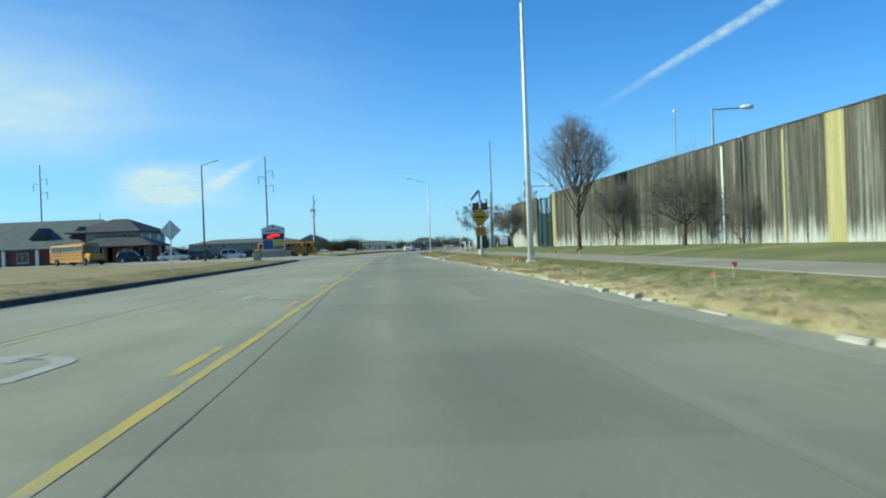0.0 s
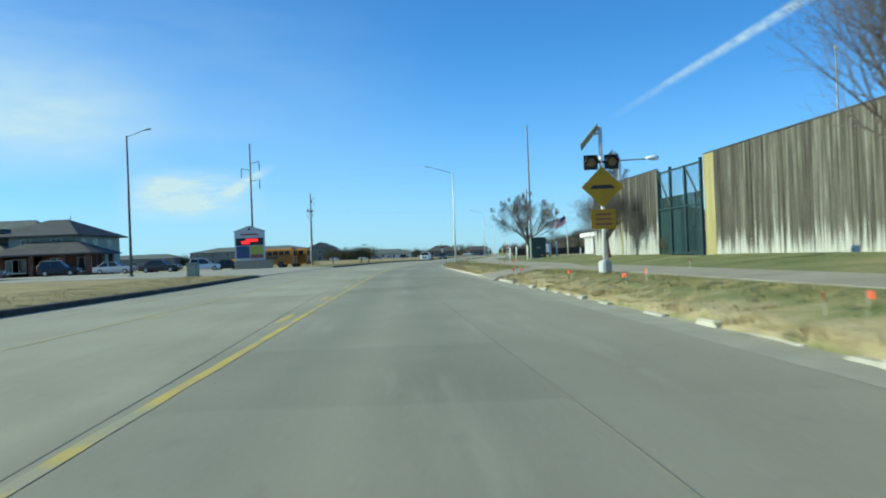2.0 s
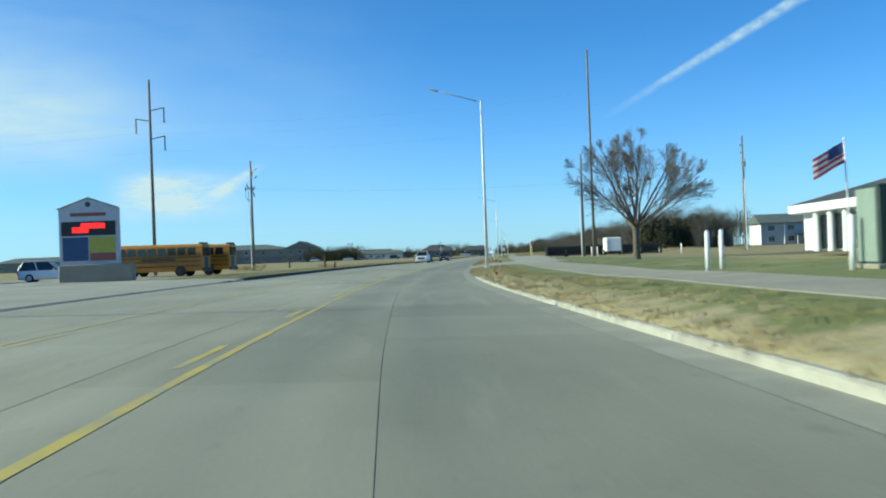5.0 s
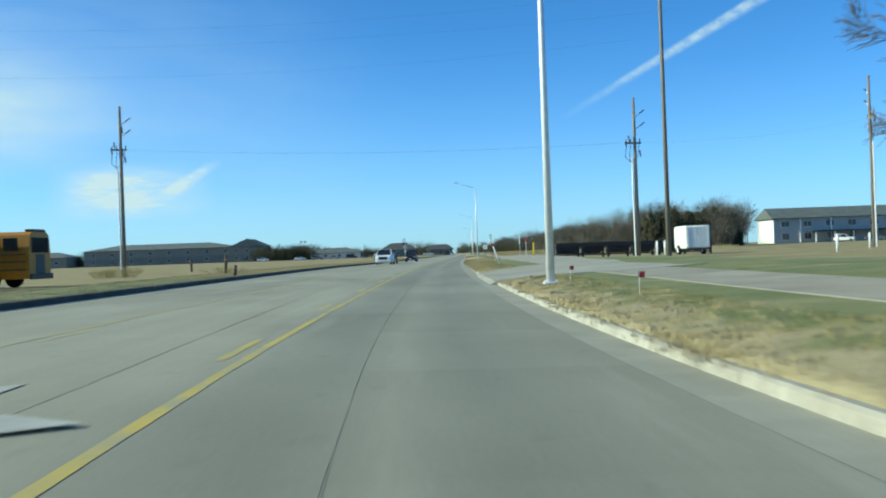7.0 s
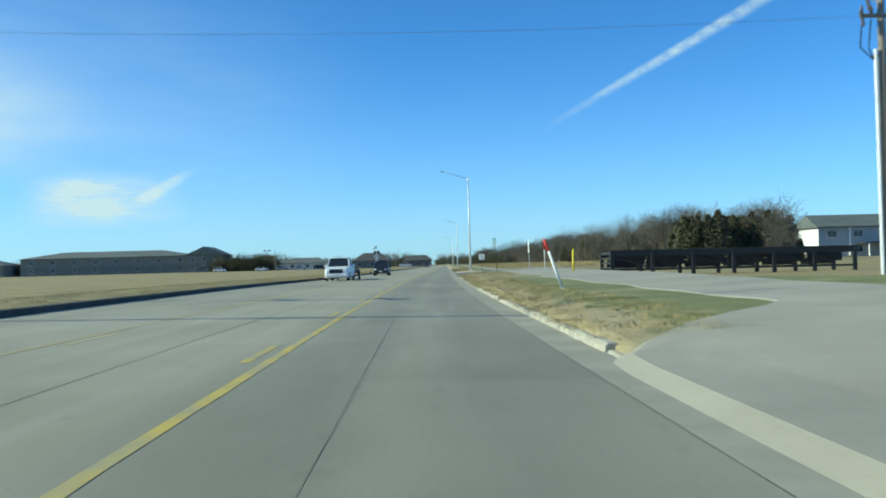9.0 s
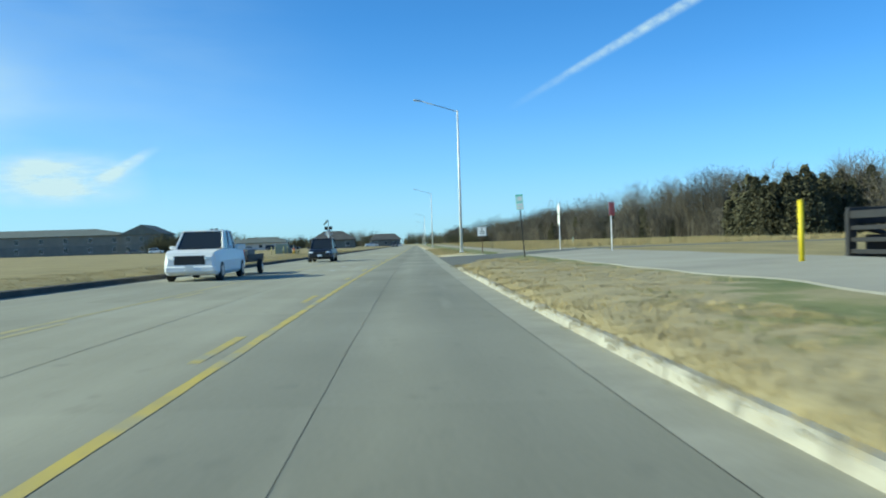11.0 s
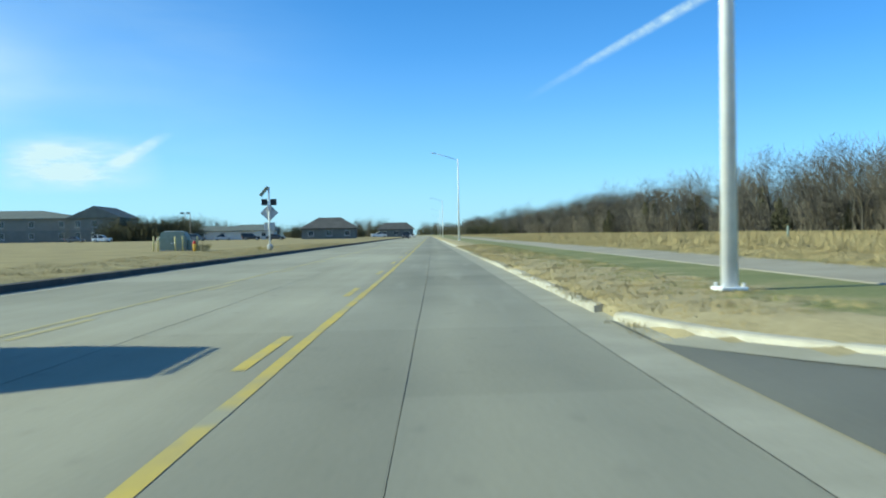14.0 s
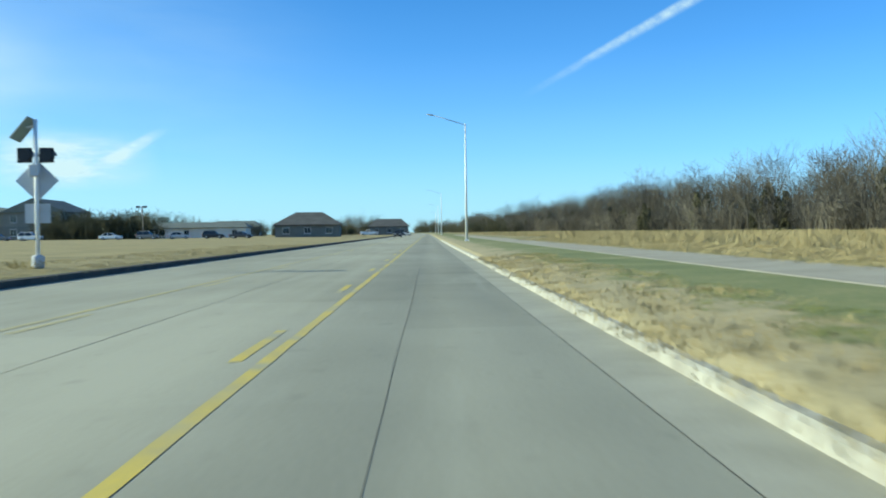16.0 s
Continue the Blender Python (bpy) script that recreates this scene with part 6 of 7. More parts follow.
def car(m, label, paint, kind="suv", group="", name="car"):
    """Front towards -y."""
    t = thing(name, m, label, "car" if name == "car" else name.replace("_", " "), group)
    H = {"suv": 1.75, "sedan": 1.45, "pickup": 1.9}[kind]
    L = {"suv": 4.6, "sedan": 4.7, "pickup": 5.7}[kind]
    hw = {"suv": 0.92, "sedan": 0.9, "pickup": 1.0}[kind]
    b = (0.57 if kind == "suv" else 0.62) * H
    f = -L / 2
    prof = [(f, 0.32, b * 0.72, hw * 0.82), (f + 0.12, 0.25, b * 0.9, hw * 0.94), (f + 0.5, 0.22, b * 0.96, hw), (f + 1.25, 0.22, b, hw), (L / 2 - 0.5, 0.24, b, hw), (L / 2 - 0.08, 0.28, b * 0.97, hw * 0.95), (L / 2, 0.36, b * 0.85, hw * 0.9)]
    part("body", Geo().loft(body_rings(prof, hw, 0.93), 0, True, True), paint, t, smooth=False)
    c0, c1, c2, c3 = {"suv": (f + 1.3, f + 2.1, L / 2 - 0.45, L / 2 - 0.06), "sedan": (f + 1.3, f + 2.1, L / 2 - 1.35, L / 2 - 0.6), "pickup": (f + 1.55, f + 2.25, f + 3.6, f + 3.85)}[kind]
    cw = hw * 0.9
    cab = Geo().loft([[(-cw * a, y, z), (cw * a, y, z), (cw * c, y2, z2), (-cw * c, y2, z2)] for a, y, z, c, y2, z2 in ((1, c0, b - 0.02, 1, c3, b - 0.02), (0.84, c1, H - 0.03, 0.84, c2, H - 0.03))], 0, True, True)
    part("cabin_glass", cab, M_GLASS, t, "dark tinted glass")
    part("roof_panel", Geo().box((0, (c1 + c2) / 2, H - 0.02), (cw * 1.64, c2 - c1 + 0.1, 0.06), 0, 0, 0.025), paint, t)
    for s in (-1, 1):
        for (ya, za), (yb, zb) in (((c0, b), (c1, H - 0.03)), ((c3, b), (c2, H - 0.03)), (((c0 + c3) / 2 + 0.1, b), ((c1 + c2) / 2 + 0.1, H - 0.03))):
            part("pillar", Geo().tube((s * cw * 1.0, ya, za), (s * cw * 0.845, yb, zb), 0.045, 0.04, 6), paint, t)
        part("mirror", Geo().box((s * (hw + 0.1), c0 + 0.35, b + 0.08), (0.2, 0.12, 0.15), 0, 0, 0.03), paint, t)
        part("headlight", Geo().box((s * hw * 0.68, f + 0.06, b * 0.73), (0.32, 0.14, 0.13), s * 0.2, 0, 0.03), M_HEADLIGHT, t)
        part("tail_light", Geo().box((s * hw * 0.86, L / 2 - 0.02, b * 0.8), (0.14, 0.08, 0.32), 0, 0, 0.02), M_RED, t)
        part("fog_lamp", Geo().tube((s * hw * 0.7, f + 0.06, 0.46), (s * hw * 0.7, f - 0.0, 0.46), 0.07, 0.07, 8), M_LAMP_GLASS, t)
        for y in (f + 0.85, L / 2 - 0.95):
            wheel(t, s * (hw - 0.1), y, 0.36 if kind != "sedan" else 0.32, 0.24)
        if kind == "suv":
            part("roof_rail", Geo().line([(s * cw * 0.78, c1 + 0.1, H + 0.06), (s * cw * 0.78, c2 - 0.1, H + 0.06)], 0.02, 5), M_GALV, t)
    part("grille", Geo().box((0, f + 0.03, b * 0.66), (hw * (1.15 if kind == "pickup" else 0.95), 0.08, 0.34 if kind == "pickup" else 0.2), 0, 0, 0.02), M_BLACK, t)
    part("bumper", Geo().box((0, f + 0.02, 0.45), (hw * 1.8, 0.18, 0.24), 0, 0, 0.05), paint if kind != "suv" else M_BLACK, t)
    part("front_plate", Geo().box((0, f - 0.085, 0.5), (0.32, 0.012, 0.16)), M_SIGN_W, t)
    part("wiper", Geo().line([(-0.5, c0 - 0.02, b + 0.03), (0.1, c0 + 0.1, b + 0.12)], 0.01, 4), M_BLACK, t)
    if kind == "pickup":
        for s in (-1, 1):
            part("bed_side", Geo().box((s * (hw - 0.08), L / 2 - 0.95, b + 0.06), (0.12, 1.85, 0.2), 0, 0, 0.02), paint, t)
        part("tailgate", Geo().box((0, L / 2 - 0.05, b + 0.06), (hw * 1.8, 0.08, 0.2), 0, 0, 0.02), paint, t)
    return t


def paint(name, c):
    m = plain(name, c, 0.4, 0.0, 0.04)
    m.node_tree.nodes["Principled BSDF"].inputs["Coat Weight"].default_value = 0.12
    return m


P_NAVY, P_WHITE, P_DARK, P_SILVER, P_GREY, P_RED = paint("navy_car_paint", (0.005, 0.009, 0.021)), paint("white_car_paint", (0.75, 0.76, 0.77)), paint("black_car_paint", (0.015, 0.015, 0.018)), paint("silver_car_paint", (0.45, 0.46, 0.48)), paint("grey_car_paint", (0.12, 0.13, 0.14)), paint("red_car_paint", (0.3, 0.02, 0.02))


def lane(y, s, turn=0.0):
    return pose(line_x(y) + s, y, road_z(y, s), 0, 0, turn - math.degrees(math.atan((line_x(y + 5) - line_x(y - 5)) / 10)))


car(lane(276.5, -5.1), "dark navy estate car with roof rails on the far lane", P_NAVY, "suv")
car(lane(243.2, -6.1), "white pickup truck towing a small trailer on the far lane", P_WHITE, "pickup", "", "pickup_truck")
t = thing("flatbed_trailer", lane(249.0, -6.1), "small open flatbed trailer behind the white pickup", "trailer")
part("deck", Geo().box((0, 0, 0.62), (1.8, 4.0, 0.12), 0, 0, 0.02), M_STEEL, t)
for s in (-1, 1):
    part("side_rail", Geo().box((s * 0.88, 0, 0.8), (0.06, 4.0, 0.22)), M_STEEL, t)
    wheel(t, s * 0.98, 0.5, 0.33, 0.2)
part("drawbar", Geo().line([(0, -2.0, 0.55), (0, -3.1, 0.5)], 0.05, 6), M_STEEL, t)
part("load", Geo().box((0, 0.6, 0.9), (1.2, 1.6, 0.45), 0, 0, 0.06), M_WOODPOLE, t)
car(on_land(5.4, 600.0, 92), "white truck standing far off beside the road", P_WHITE, "pickup", "", "pickup_truck")
car(lane(520.0, -5.9), "dark estate car far along the road", P_DARK, "suv")
car(lane(610.0, -5.9), "pale car far along the road", P_SILVER, "sedan")
for k, (x, y, rz, pnt, kd) in enumerate(((-38.5, 168, 100, P_WHITE, "suv"), (-35.2, 169, 96, P_DARK, "sedan"), (-43, 163, 85, P_GREY, "suv"), (-47.5, 140, 95, P_DARK, "suv"), (-41.5, 141, 90, P_SILVER, "sedan"), (-55, 138, 92, P_GREY, "sedan"), (-36.5, 142, 88, P_DARK, "sedan"))):
    car(on_land(x, y, rz), "%s car parked by the brick building" % {P_WHITE: "white", P_DARK: "black", P_GREY: "grey", P_SILVER: "silver"}[pnt], pnt, kd, "parked cars")
for k, (x, y, rz, pnt, kd) in enumerate(((-50, 505, 90, P_WHITE, "sedan"), (-43, 508, 85, P_GREY, "suv"), (-36, 506, 95, P_SILVER, "sedan"), (-29, 508, 90, P_DARK, "suv"), (-22, 500, 80, P_DARK, "sedan"), (-64, 498, 90, P_WHITE, "suv"), (-71, 500, 90, P_GREY, "sedan"))):
    car(on_land(x, y, rz), "%s car parked beyond the dry field" % {P_WHITE: "white", P_DARK: "black", P_GREY: "grey", P_SILVER: "silver"}[pnt], pnt, kd, "far parked cars")
car(on_land(96, 336, 60), "white car parked before the white house", P_WHITE, "suv", "house cars")
car(on_land(104, 337, 75), "grey car parked before the white house", P_GREY, "sedan", "house cars")


def school_bus(m, label):
    """Front towards -x, side towards -y."""
    t = thing("school_bus", m, label, "bus", "school buses")
    rings = []
    for x in (-4.2, -4.1, 4.2, 4.3):
        e = 0.1 if abs(x) > 4.15 else 0
        rings.append([(x, -1.2 + e, 0.45), (x, -1.22 + e, 1.9), (x, -1.1 + e, 2.6), (x, -0.75, 2.85 - e), (x, 0.75, 2.85 - e), (x, 1.1 - e, 2.6), (x, 1.22 - e, 1.9), (x, 1.2 - e, 0.45)])
    part("body", Geo().loft(rings, 0, True, True), M_BUS, t, "yellow bus body")
    part("bonnet", Geo().loft([[(x, -1.0, 0.5), (x, -1.05, z * 0.8), (x, -0.8, z), (x, 0.8, z), (x, 1.05, z * 0.8), (x, 1.0, 0.5)] for x, z in ((-4.1, 1.65), (-5.0, 1.55), (-5.5, 1.35), (-5.6, 1.1))], 0, True, True), M_BUS, t)
    part("windscreen", Geo().box((-4.22, 0, 2.1), (0.05, 2.0, 0.85), 0, 0, 0.01), M_GLASS, t)
    part("rear_window", Geo().box((4.32, 0, 2.1), (0.05, 1.7, 0.75), 0, 0, 0.01), M_GLASS, t)
    part("rear_door", Geo().box((4.31, 0, 1.15), (0.04, 0.9, 1.0), 0, 0, 0.01), M_POLE_DARK, t)
    for i in range(9):
        for s in (-1, 1):
            part("window", Geo().box((-3.6 + i * 0.88, s * 1.2, 2.15), (0.72, 0.06, 0.62), 0, 0, 0.01), M_GLASS, t)
    for z in (1.65, 1.3, 0.9):
        for s in (-1, 1):
            part("rub_rail", Geo().box((0, s * 1.225, z), (8.4, 0.03, 0.07)), M_BLACK, t)
    part("roof_cap", Geo().box((4.1, 0, 2.82), (0.4, 1.4, 0.14), 0, 0, 0.04), M_BLACK, t)
    part("bumper", Geo().box((-5.65, 0, 0.55), (0.15, 2.2, 0.28), 0, 0, 0.03), M_BLACK, t)
    part("rear_bumper", Geo().box((4.36, 0, 0.55), (0.12, 2.3, 0.28), 0, 0, 0.03), M_BLACK, t)
    part("lettering", Geo().box((0.5, -1.235, 1.47), (3.0, 0.01, 0.16)), M_BARS, t)
    for x in (-4.6, 2.4):
        for s in (-1, 1):
            k = part("wheel", Geo().tube((x, s * 1.05, 0.46), (x, s * 1.27, 0.46), 0.46, 0.44, 18), M_TYRE, t)
            part("rim", Geo().tube((x, s * 1.2, 0.46), (x, s * 1.285, 0.46), 0.25, 0.22, 14), M_BLACK, k)
    return t


school_bus(on_land(-47.6, 118.0, 140), "yellow school bus parked before the brick building")
school_bus(on_land(-29.83, 170.0, -4), "yellow school bus parked on the grass by the road")
school_bus(on_land(-28.59, 174.5, -4), "yellow school bus parked behind another bus")


# ---- woods, far trees and grasses ----
def woods_variant(seed, h):
    rng = random.Random(seed)
    wood, twig = Geo(), Geo()
    wood.tube((0, 0, -0.2), (0, 0, h * 0.3), h * 0.014, h * 0.011, 5, 0, False)
    for k in range(4):
        a = rng.uniform(0, 6.28)
        sprout(wood, twig, Vector((0, 0, h * rng.uniform(0.18, 0.32))), Vector((math.cos(a) * 0.45, math.sin(a) * 0.45, 1)), h * 0.26, h * 0.008, 3, rng, 3, 0.6, 0.15, 4)
    wood.add(twig.v, twig.f)
    return np.array(wood.v), wood.f


def brush_variant(seed):
    rng = random.Random(seed)
    geo = Geo()
    for i in range(46):
        a, q = rng.uniform(0, 6.28), rng.random() * 2.0
        p = Vector((q * math.cos(a), q * math.sin(a), 0))
        d = Vector((rng.uniform(-0.5, 0.5), rng.uniform(-0.5, 0.5), 1)).normalized()
        L = rng.uniform(1.8, 4.6)
        e = p + d * L
        geo.tube(p, e, 0.035, 0.018, 3, 0, False)
        for j in range(5):
            b = p.lerp(e, rng.uniform(0.3, 0.95))
            geo.tube(b, b + Vector((rng.uniform(-1, 1), rng.uniform(-1, 1), rng.uniform(0.1, 1))) * 0.9, 0.024, 0.014, 3, 0, False)
    return np.array(geo.v), geo.f


def cedar_variant(seed, h):
    """Ragged evergreen: a few uneven leaders clothed in sprays."""
    rng = random.Random(seed)
    geo = Geo()
    for q in range(rng.randint(3, 4)):
        a = rng.uniform(0, 6.28)
        foot = Vector((math.cos(a), math.sin(a), 0)) * h * (0.13 * min(q, 1) + rng.uniform(0, 0.06))
        hh = h * (1.0 if q == 0 else rng.uniform(0.55, 0.85))
        geo.tube(foot * 0.3, foot + Vector((0, 0, hh * 0.92)), h * 0.015, 0.015, 5, 0, False)
        wide = [rng.uniform(0.65, 1.25) for _ in range(9)]
        for i in range(330):
            k = rng.random() ** 0.85
            r = hh * 0.22 * (1 - k) ** 0.42 * wide[int(k * 8.99)] * math.sqrt(rng.random()) + 0.05
            a = rng.uniform(0, 6.28)
            p = foot + Vector((r * math.cos(a), r * math.sin(a), hh * (0.03 + 0.97 * k)))
            s = h * rng.uniform(0.02, 0.05)
            u = Vector((rng.gauss(0, 1), rng.gauss(0, 1), rng.gauss(0.6, 0.8))).normalized()
            w = u.orthogonal().normalized()
            geo.add([p + u * s, p - u * s * 0.6 + w * s * 0.6, p - u * s * 0.6 - w * s * 0.6, p + w.cross(u) * s * 0.8], [(0, 1, 2), (0, 2, 3)])
    return np.array(geo.v), geo.f


def clear_of_house(spots):
    """Keeps the trees off the plot before and round the white house."""
    return [p for p in spots if p[2] > 430 or (p[1] + 5) < 0.452 * (p[2] - 166)]


def scatter(name, variants, spots, mats, label, category):
    verts, faces, n = [], [], 0
    for k, x, y, z, s, a in spots:
        v, f = variants[k % len(variants)]
        c, q = math.cos(a), math.sin(a)
        w = v * s
        verts.append(np.stack([w[:, 0] * c - w[:, 1] * q + x, w[:, 0] * q + w[:, 1] * c + y, w[:, 2] + z], 1))
        faces += [tuple(i + n for i in p) for p in f]
        n += len(v)
    me = bpy.data.meshes.new(name)
    me.from_pydata(np.concatenate(verts).tolist(), [], faces)
    me.materials.append(mats)
    me.update()
    return tagged(new(name, me), label, category, "", "stuff")


rng = random.Random(41)
VW = [woods_variant(100 + i, 10.0) for i in range(6)]
VB = [brush_variant(200 + i) for i in range(4)]
VC = [cedar_variant(300 + i, 5.5) for i in range(4)]


def wood_front(y):
    return 53 + 0.035 * (y - 300) + 2.5 * noise.noise(Vector((y * 0.03, 1, 2)))


spots = []
for i in range(520):
    u = rng.random() ** 1.35
    y = 296 + u * 700
    d = rng.random() ** 1.4 * 45
    x = wood_front(y) + d
    s = rng.uniform(0.72, 1.12) * (1.15 if y > 345 else 1.0)
    spots.append((rng.randrange(6), x, y, 0.55, s, rng.uniform(0, 6.28)))
spots = clear_of_house(spots)
VH = []
for i in range(3):
    rh, geo_ = random.Random(350 + i), Geo()
    for j in range(54):
        p_ = Vector((rh.gauss(0, 1), rh.gauss(0, 1), rh.gauss(0, 0.8))) * 0.9
        d_ = (p_.normalized() * 0.5 + Vector((rh.uniform(-1, 1), rh.uniform(-1, 1), rh.uniform(0, 1)))).normalized() * rh.uniform(0.7, 1.5)
        geo_.tube(p_, p_ + d_, 0.022, 0.012, 3, 0, False)
    VH.append((np.array(geo_.v), geo_.f))
haze = []
for k_, x_, y_, z_, s_, a_ in spots:
    for j in range(4):
        haze.append((rng.randrange(3), x_ + rng.uniform(-1.8, 1.8), y_ + rng.uniform(-1.8, 1.8), z_ + s_ * rng.uniform(3.6, 8.6), rng.uniform(0.8, 1.3), rng.uniform(0, 6.28)))
scatter("woods_twigs", VH, haze, M_WOODS, "fine bare twigs in the crowns of the winter woods", "twigs")
scatter("woods", VW, spots, M_WOODS, "bare brown winter woods beyond the dry field", "woods")
spots = []
for i in range(980):
    u = rng.random() ** 1.3
    y = 292 + u * 720
    x = wood_front(y) + rng.random() ** 1.5 * 30 - 0.5
    spots.append((rng.randrange(4), x, y, 0.5, rng.uniform(0.7, 1.35), rng.uniform(0, 6.28)))
for i in range(80):
    spots.append((rng.randrange(4), rng.uniform(53, 66), rng.uniform(290, 300), 0.5, rng.uniform(0.7, 1.2), rng.uniform(0, 6.28)))
spots = clear_of_house(spots)
scatter("brushwood", VB, spots, M_WOODS, "tangled bare brushwood along the wood's edge", "brushwood")
spots = [(rng.randrange(4), wood_front(y) + rng.uniform(-1, 14), y, 0.5, rng.uniform(0.6, 1.35), rng.uniform(0, 6.28)) for y in [294 + (rng.random() ** 2) * 480 for _ in range(90)]]
spots = clear_of_house(spots)
spots += [(rng.randrange(4), rng.uniform(42, 58), rng.uniform(298, 314), 0.5, rng.uniform(0.75, 1.4), rng.uniform(0, 6.28)) for _ in range(70)]
scatter("cedars", VC, spots, M_CEDAR, "dark cedars scattered along the wood's edge", "cedars")
spots = []
for i in range(420):
    a = rng.random()
    x = -620 + a * 720
    y = 720 + 260 * rng.random() + (200 if x < -250 else 0)
    if abs(x - line_x(y)) < 12:
        x += 24 if x > line_x(y) else -24
    spots.append((rng.randrange(6), x, y, 0.2, rng.uniform(0.6, 1.0), rng.uniform(0, 6.28)))
for i in range(230):
    x, y = rng.uniform(55, 230), rng.uniform(1130, 1280)
    spots.append((rng.randrange(6), x, y, 0.0, rng.uniform(0.9, 1.5), rng.uniform(0, 6.28)))
for i in range(60):
    y = rng.uniform(640, 1100)
    spots.append((rng.randrange(6), line_x(y) - rng.uniform(14, 46), y, 0.2, rng.uniform(0.6, 1.05), rng.uniform(0, 6.28)))
scatter("far_treeline", VW, spots, M_WOODS, "low line of bare trees on the horizon", "trees")
spots = []
for i in range(900):
    x = -700 + rng.random() * 800
    y = 640 + 300 * rng.random()
    if abs(x - line_x(y)) < 12:
        x += -26
    spots.append((rng.randrange(4), x, y, 0.2, rng.uniform(0.8, 1.6), rng.uniform(0, 6.28)))
spots += [(rng.randrange(4), rng.uniform(52, 240), rng.uniform(1110, 1180), 0.0, rng.uniform(1.2, 2.2), rng.uniform(0, 6.28)) for _ in range(150)]
spots += [(rng.randrange(4), rng.uniform(-72, -48), rng.uniform(524, 546), 0.4, rng.uniform(1.0, 1.7), rng.uniform(0, 6.28)) for _ in range(60)]
spots += [(rng.randrange(4), rng.uniform(-170, -40), rng.uniform(570, 600), 0.4, rng.uniform(1.0, 1.9), rng.uniform(0, 6.28)) for _ in range(70)]
scatter("far_brushwood", VB, spots, M_CEDAR, "dark hedges and brush on the horizon", "hedges")


def tuft_variant(seed, n, h, r):
    rg = random.Random(seed)
    geo = Geo()
    for i in range(n):
        a, q = rg.uniform(0, 6.28), r * math.sqrt(rg.random())
        p = Vector((q * math.cos(a), q * math.sin(a), -0.02))
        d = Vector((rg.uniform(-0.6, 0.6), rg.uniform(-0.6, 0.6), 1)).normalized() * h * rg.uniform(0.5, 1.1)
        w = Vector((math.cos(a + 1), math.sin(a + 1), 0)) * 0.0045 * (1 + 3 * h)
        geo.add([p - w, p + w, p + d], [(0, 1, 2)])
    return np.array(geo.v), geo.f


VT = [tuft_variant(400 + i, 54, 0.09, 0.4) for i in range(4)]
VD = [tuft_variant(450 + i, 30, 0.6, 0.7) for i in range(4)]
M_DRY = mat("dry_grass_blades", (0.28, 0.222, 0.11), (0.41, 0.335, 0.175), 0.3, 5, 1.0, 0.0)
M_GREENISH = mat("lawn_blades", (0.11, 0.14, 0.035), (0.25, 0.225, 0.09), 0.35, 5, 1.0, 0.0)
spots = []
for i in range(5200):
    y = -4 + rng.random() * 345
    if gap_right(y) > 0.3:
        continue
    o = rng.random() ** 1.6 * (3.8 if 222 < y < 250 else 2.3) + 0.16
    x = edge(y) + o
    spots.append((rng.randrange(4), x, y, land(x, y), rng.uniform(0.6, 1.3), rng.uniform(0, 6.28)))
for i in range(3000):
    y = 275 + rng.random() * 110
    x = edge(y) + rng.uniform(6.2, 10.5)
    spots.append((rng.randrange(4), x, y, land(x, y), rng.uniform(0.8, 1.7), rng.uniform(0, 6.28)))
scatter("verge_grass", VT, spots, M_DRY, "short dry grass tufts along the kerb", "grass")
spots = []
for i in range(3600):
    y = -4 + rng.random() * 345
    if gap_right(y) > 0.3:
        continue
    x = edge(y) + rng.uniform(1.2, 2.5) if rng.random() < 0.6 else edge(y) + rng.uniform(6.2, 10)
    if y > 170 and x > edge(y) + 3 or 222 < y < 262:
        continue
    spots.append((rng.randrange(4), x, y, land(x, y), rng.uniform(0.4, 0.9), rng.uniform(0, 6.28)))
scatter("lawn_grass", VT, spots, M_GREENISH, "short green and tan lawn grass behind the kerb", "grass")
spots = []
for i in range(8000):
    y = 278 + rng.random() ** 1.3 * 330
    x = edge(y) + rng.uniform(9.5, 46)
    spots.append((rng.randrange(4), x, y, land(x, y), rng.uniform(0.5, 1.1), rng.uniform(0, 6.28)))
scatter("tall_dry_grass", VD, spots, M_DRY, "tall dry tan grass before the woods", "grass")
spots = []
for i in range(4200):
    y = 5 + rng.random() * 380
    if gap_left(y) > 0.3:
        continue
    x = line_x(y) - LEFT_W - 0.25 - rng.random() ** 1.5 * 5
    spots.append((rng.randrange(4), x, y, land(x, y), rng.uniform(0.6, 1.4), rng.uniform(0, 6.28)))
scatter("field_edge_grass", VT, spots, M_DRY, "dry grass hanging over the far kerb", "grass")

# ---- high thin clouds ----
def sky_point(az, el, r=4400.0):
    return Vector((r * math.sin(az) * math.cos(el), 150 + r * math.cos(az) * math.cos(el), r * math.sin(el)))


def cloud(name, corners, m, label, n=10):
    """A thin sheet spread between four directions in the sky."""
    a, b, c, d = [sky_point(*p) for p in corners]
    me = bpy.data.meshes.new(name)
    me.from_pydata([a, b, c, d], [], [(0, 1, 2, 3)])
    uv = me.uv_layers.new(name="UVMap")
    for i, q in enumerate(((0, 0), (1, 0), (1, 1), (0, 1))):
        uv.data[i].uv = q
    me.materials.append(m)
    ob = tagged(new(name, me), label, "cloud", "", "structure")
    ob.visible_shadow = False


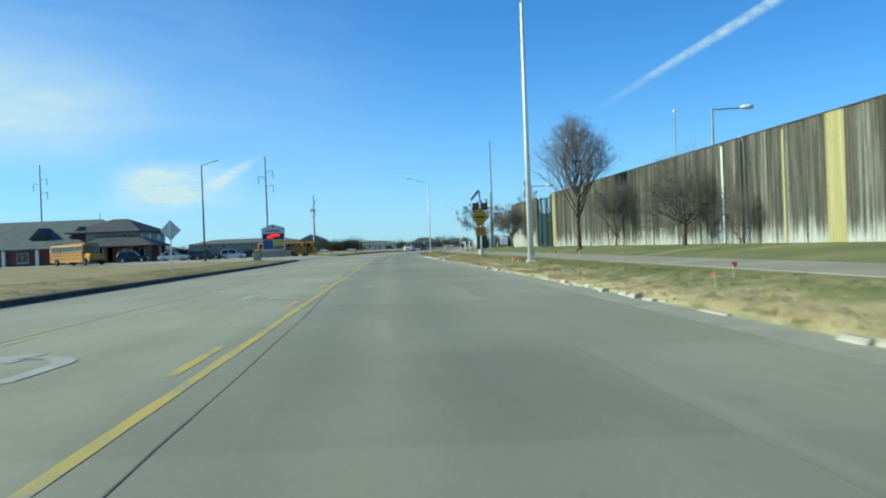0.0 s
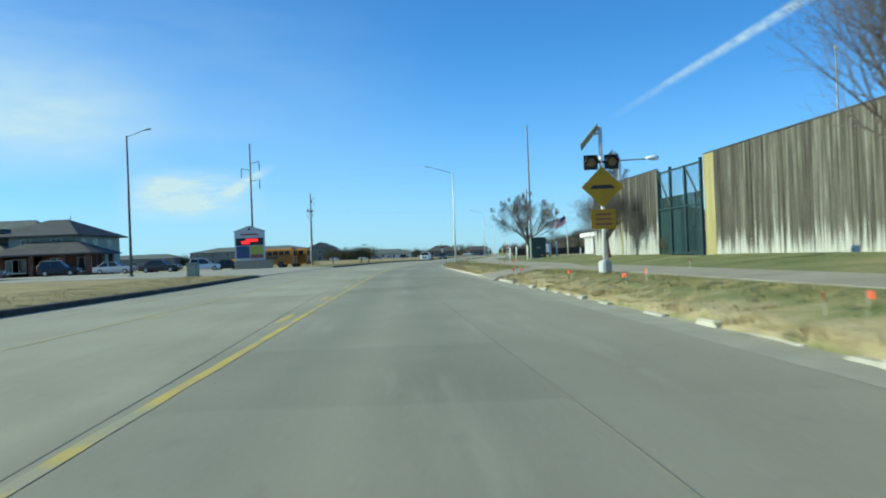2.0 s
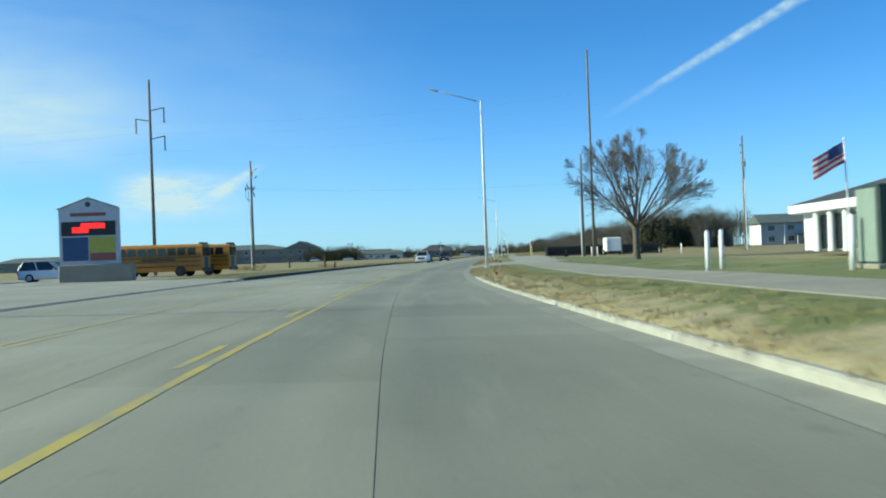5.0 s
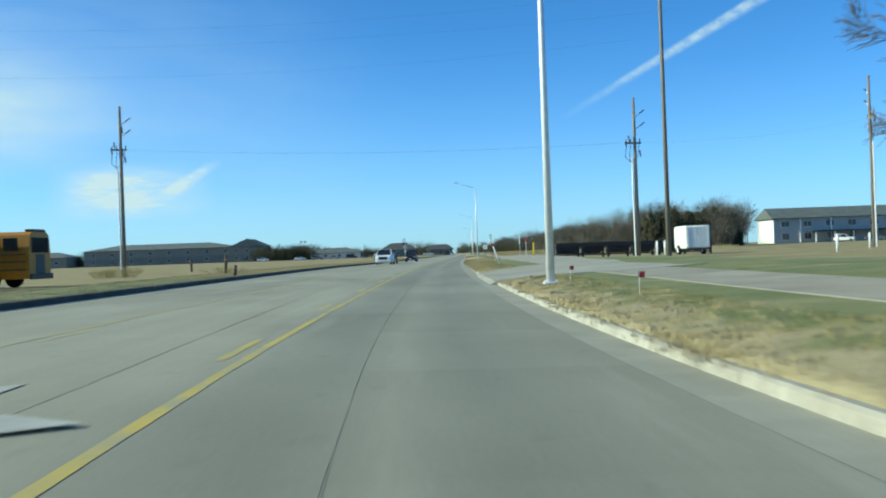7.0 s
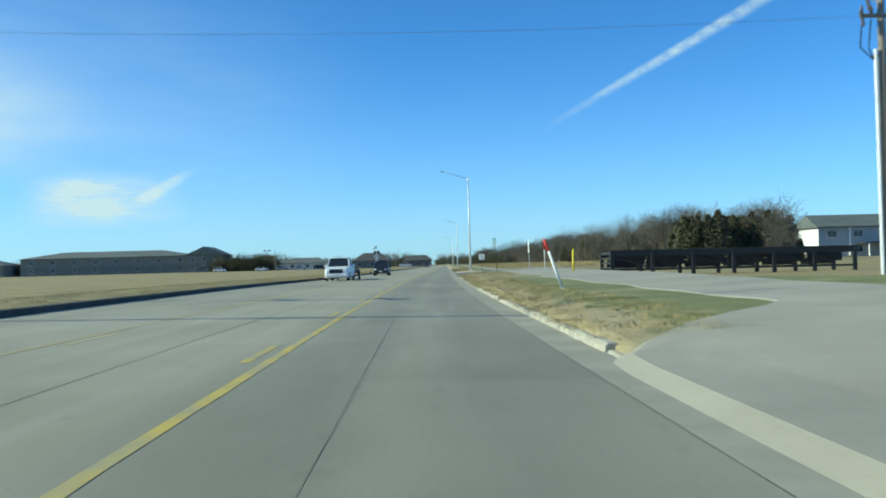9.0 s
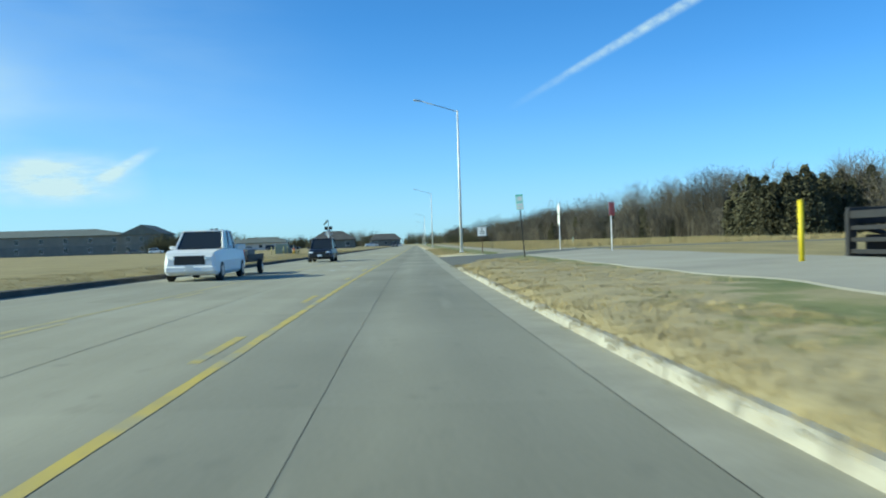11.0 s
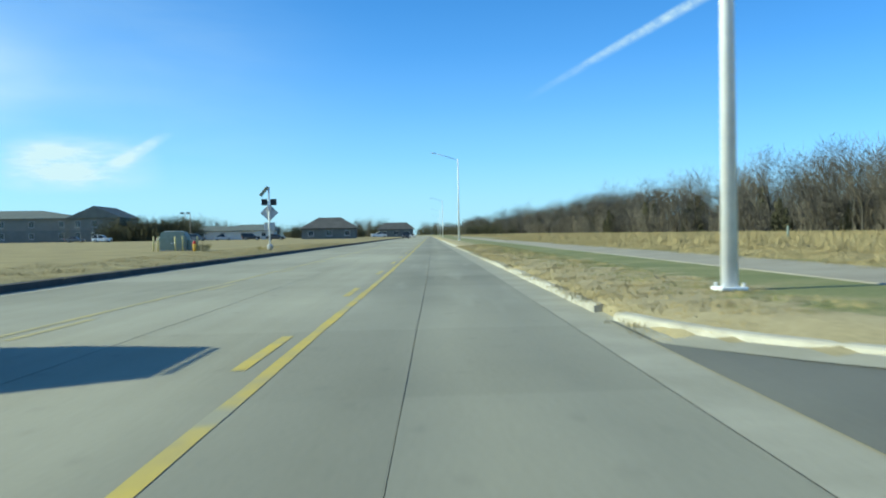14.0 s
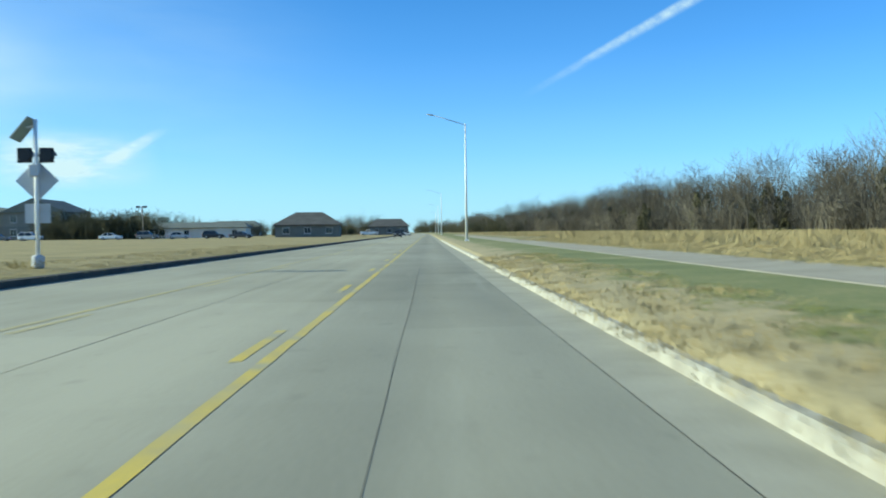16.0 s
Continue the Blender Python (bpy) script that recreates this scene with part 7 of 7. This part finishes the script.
def haze_mat(name):
    """Pale haze, dense at the horizon and gone a hand's breadth above it; the UV map's height says how far up."""
    m = bpy.data.materials.new(name)
    m.use_nodes = True
    nt = m.node_tree
    nt.nodes.clear()
    sp = nt.nodes.new("ShaderNodeSeparateXYZ")
    nt.links.new(nt.nodes.new("ShaderNodeUVMap").outputs[0], sp.inputs[0])
    a = ramp_node(nt, sp.outputs[1], [(0.0, 0.62), (0.16, 0.5), (0.34, 0.27), (0.56, 0.12), (0.8, 0.03), (1.0, 0.0)])
    em, tr, mi, o = (nt.nodes.new("ShaderNode" + k) for k in ("Emission", "BsdfTransparent", "MixShader", "OutputMaterial"))
    em.inputs[0].default_value = (0.6, 0.83, 1.0, 1)
    em.inputs[1].default_value = 0.86
    nt.links.new(a, mi.inputs[0]), nt.links.new(tr.outputs[0], mi.inputs[1]), nt.links.new(em.outputs[0], mi.inputs[2]), nt.links.new(mi.outputs[0], o.inputs[0])
    return m


HAZE_TOP = 0.24
hz = Geo()
hz.loft([[sky_point(2 * math.pi * i / 72, el, 4450.0) for i in range(73)] for el in (-0.02, 0.0, 0.06, 0.12, 0.18, HAZE_TOP)])
haze_sheet = structure("backdrop_haze", hz, haze_mat("horizon_haze"), "pale winter haze all round the horizon", "sky")
uv = haze_sheet.data.uv_layers.new(name="UVMap")
uv.data.foreach_set("uv", [q for k in haze_sheet.data.loops for q in (0.0, max(haze_sheet.data.vertices[k.vertex_index].co.z, 0) / (4450 * math.sin(HAZE_TOP)))])
haze_sheet.visible_shadow = False
cloud("backdrop_vapour_trail", ((0.165, 0.1305), (0.498, 0.289), (0.492, 0.3065), (0.161, 0.1405)), M_TRAIL, "straight white vapour trail across the blue sky")
cloud("backdrop_cloud_low", ((-0.385, 0.04), (-0.195, 0.044), (-0.205, 0.108), (-0.375, 0.112)), M_CLOUD, "small ragged white cirrus cloud low in the sky")
cloud("backdrop_cloud_wisp", ((-0.29, 0.062), (-0.255, 0.06), (-0.188, 0.108), (-0.206, 0.112)), M_CLOUD, "thin wisp trailing up from the low cloud")
cloud("backdrop_cloud_high", ((-0.85, 0.05), (-0.2, 0.09), (-0.24, 0.235), (-0.82, 0.32)), M_CLOUD_HIGH, "wide thin white cirrus cloud in the blue sky")
cloud("backdrop_cloud_veil", ((-1.1, -0.05), (0.1, -0.03), (0.02, 0.36), (-1.0, 0.55)), M_VEIL, "faint veil of cirrus over half the sky")

# ---- kerb stones and road slabs, piece by piece ----
kerb = tagged(new("kerb_right", Geo().loft([[(edge(y) + 0.03, y, road_z(y, right_w(y)) - 0.08), (edge(y) + 0.2, y, road_z(y, right_w(y)) - 0.06)] for y in steps(-20, 700, 4)]).mesh("kerb_right", M_BED)), "pale concrete kerb, broken and overgrown in places", "kerb", "", "structure")
y = -3.0
rk = random.Random(5)
while y < 420:
    if 246.5 < y < 281.3:
        y = 281.4
    broken = y < 70
    L = rk.uniform(0.35, 1.3) if broken else 3.0
    if broken and rk.random() < 0.2:
        y += rk.uniform(0.3, 1.3)
        continue
    if y < 246.5 < y + L:
        L = 246.55 - y
    h = (0.055 if broken else 0.13) * (1 - 0.85 * gap_right(y + L / 2)) + (rk.uniform(-0.06, 0.04) if broken else rk.uniform(-0.008, 0.008))
    y1 = y + L - 0.012
    j = rk.uniform(-0.05, 0.12) if broken else rk.uniform(-0.006, 0.006)
    ring = []
    for yy in (y, (y + y1) / 2, y1):
        x, z = edge(yy) + j, road_z(yy, right_w(yy))
        ring.append([(x, yy, z - 0.05), (x + 0.02, yy, z + h - 0.03), (x + 0.06, yy, z + h), (x + 0.18, yy, z + h), (x + 0.2, yy, z - 0.05)])
    p = new("kerb_stone", Geo().loft(ring, 0, True, True).mesh("kerb_stone", M_KERB))
    p.parent = kerb
    y += L
for r in range(72):
    for c in range(4):
        y0 = -4.0 + r * 4.728
        p = new("slab", road_uv(slab_geo(y0, y0 + 4.728, c).mesh("slab", M_SLAB)))
        p.parent = road
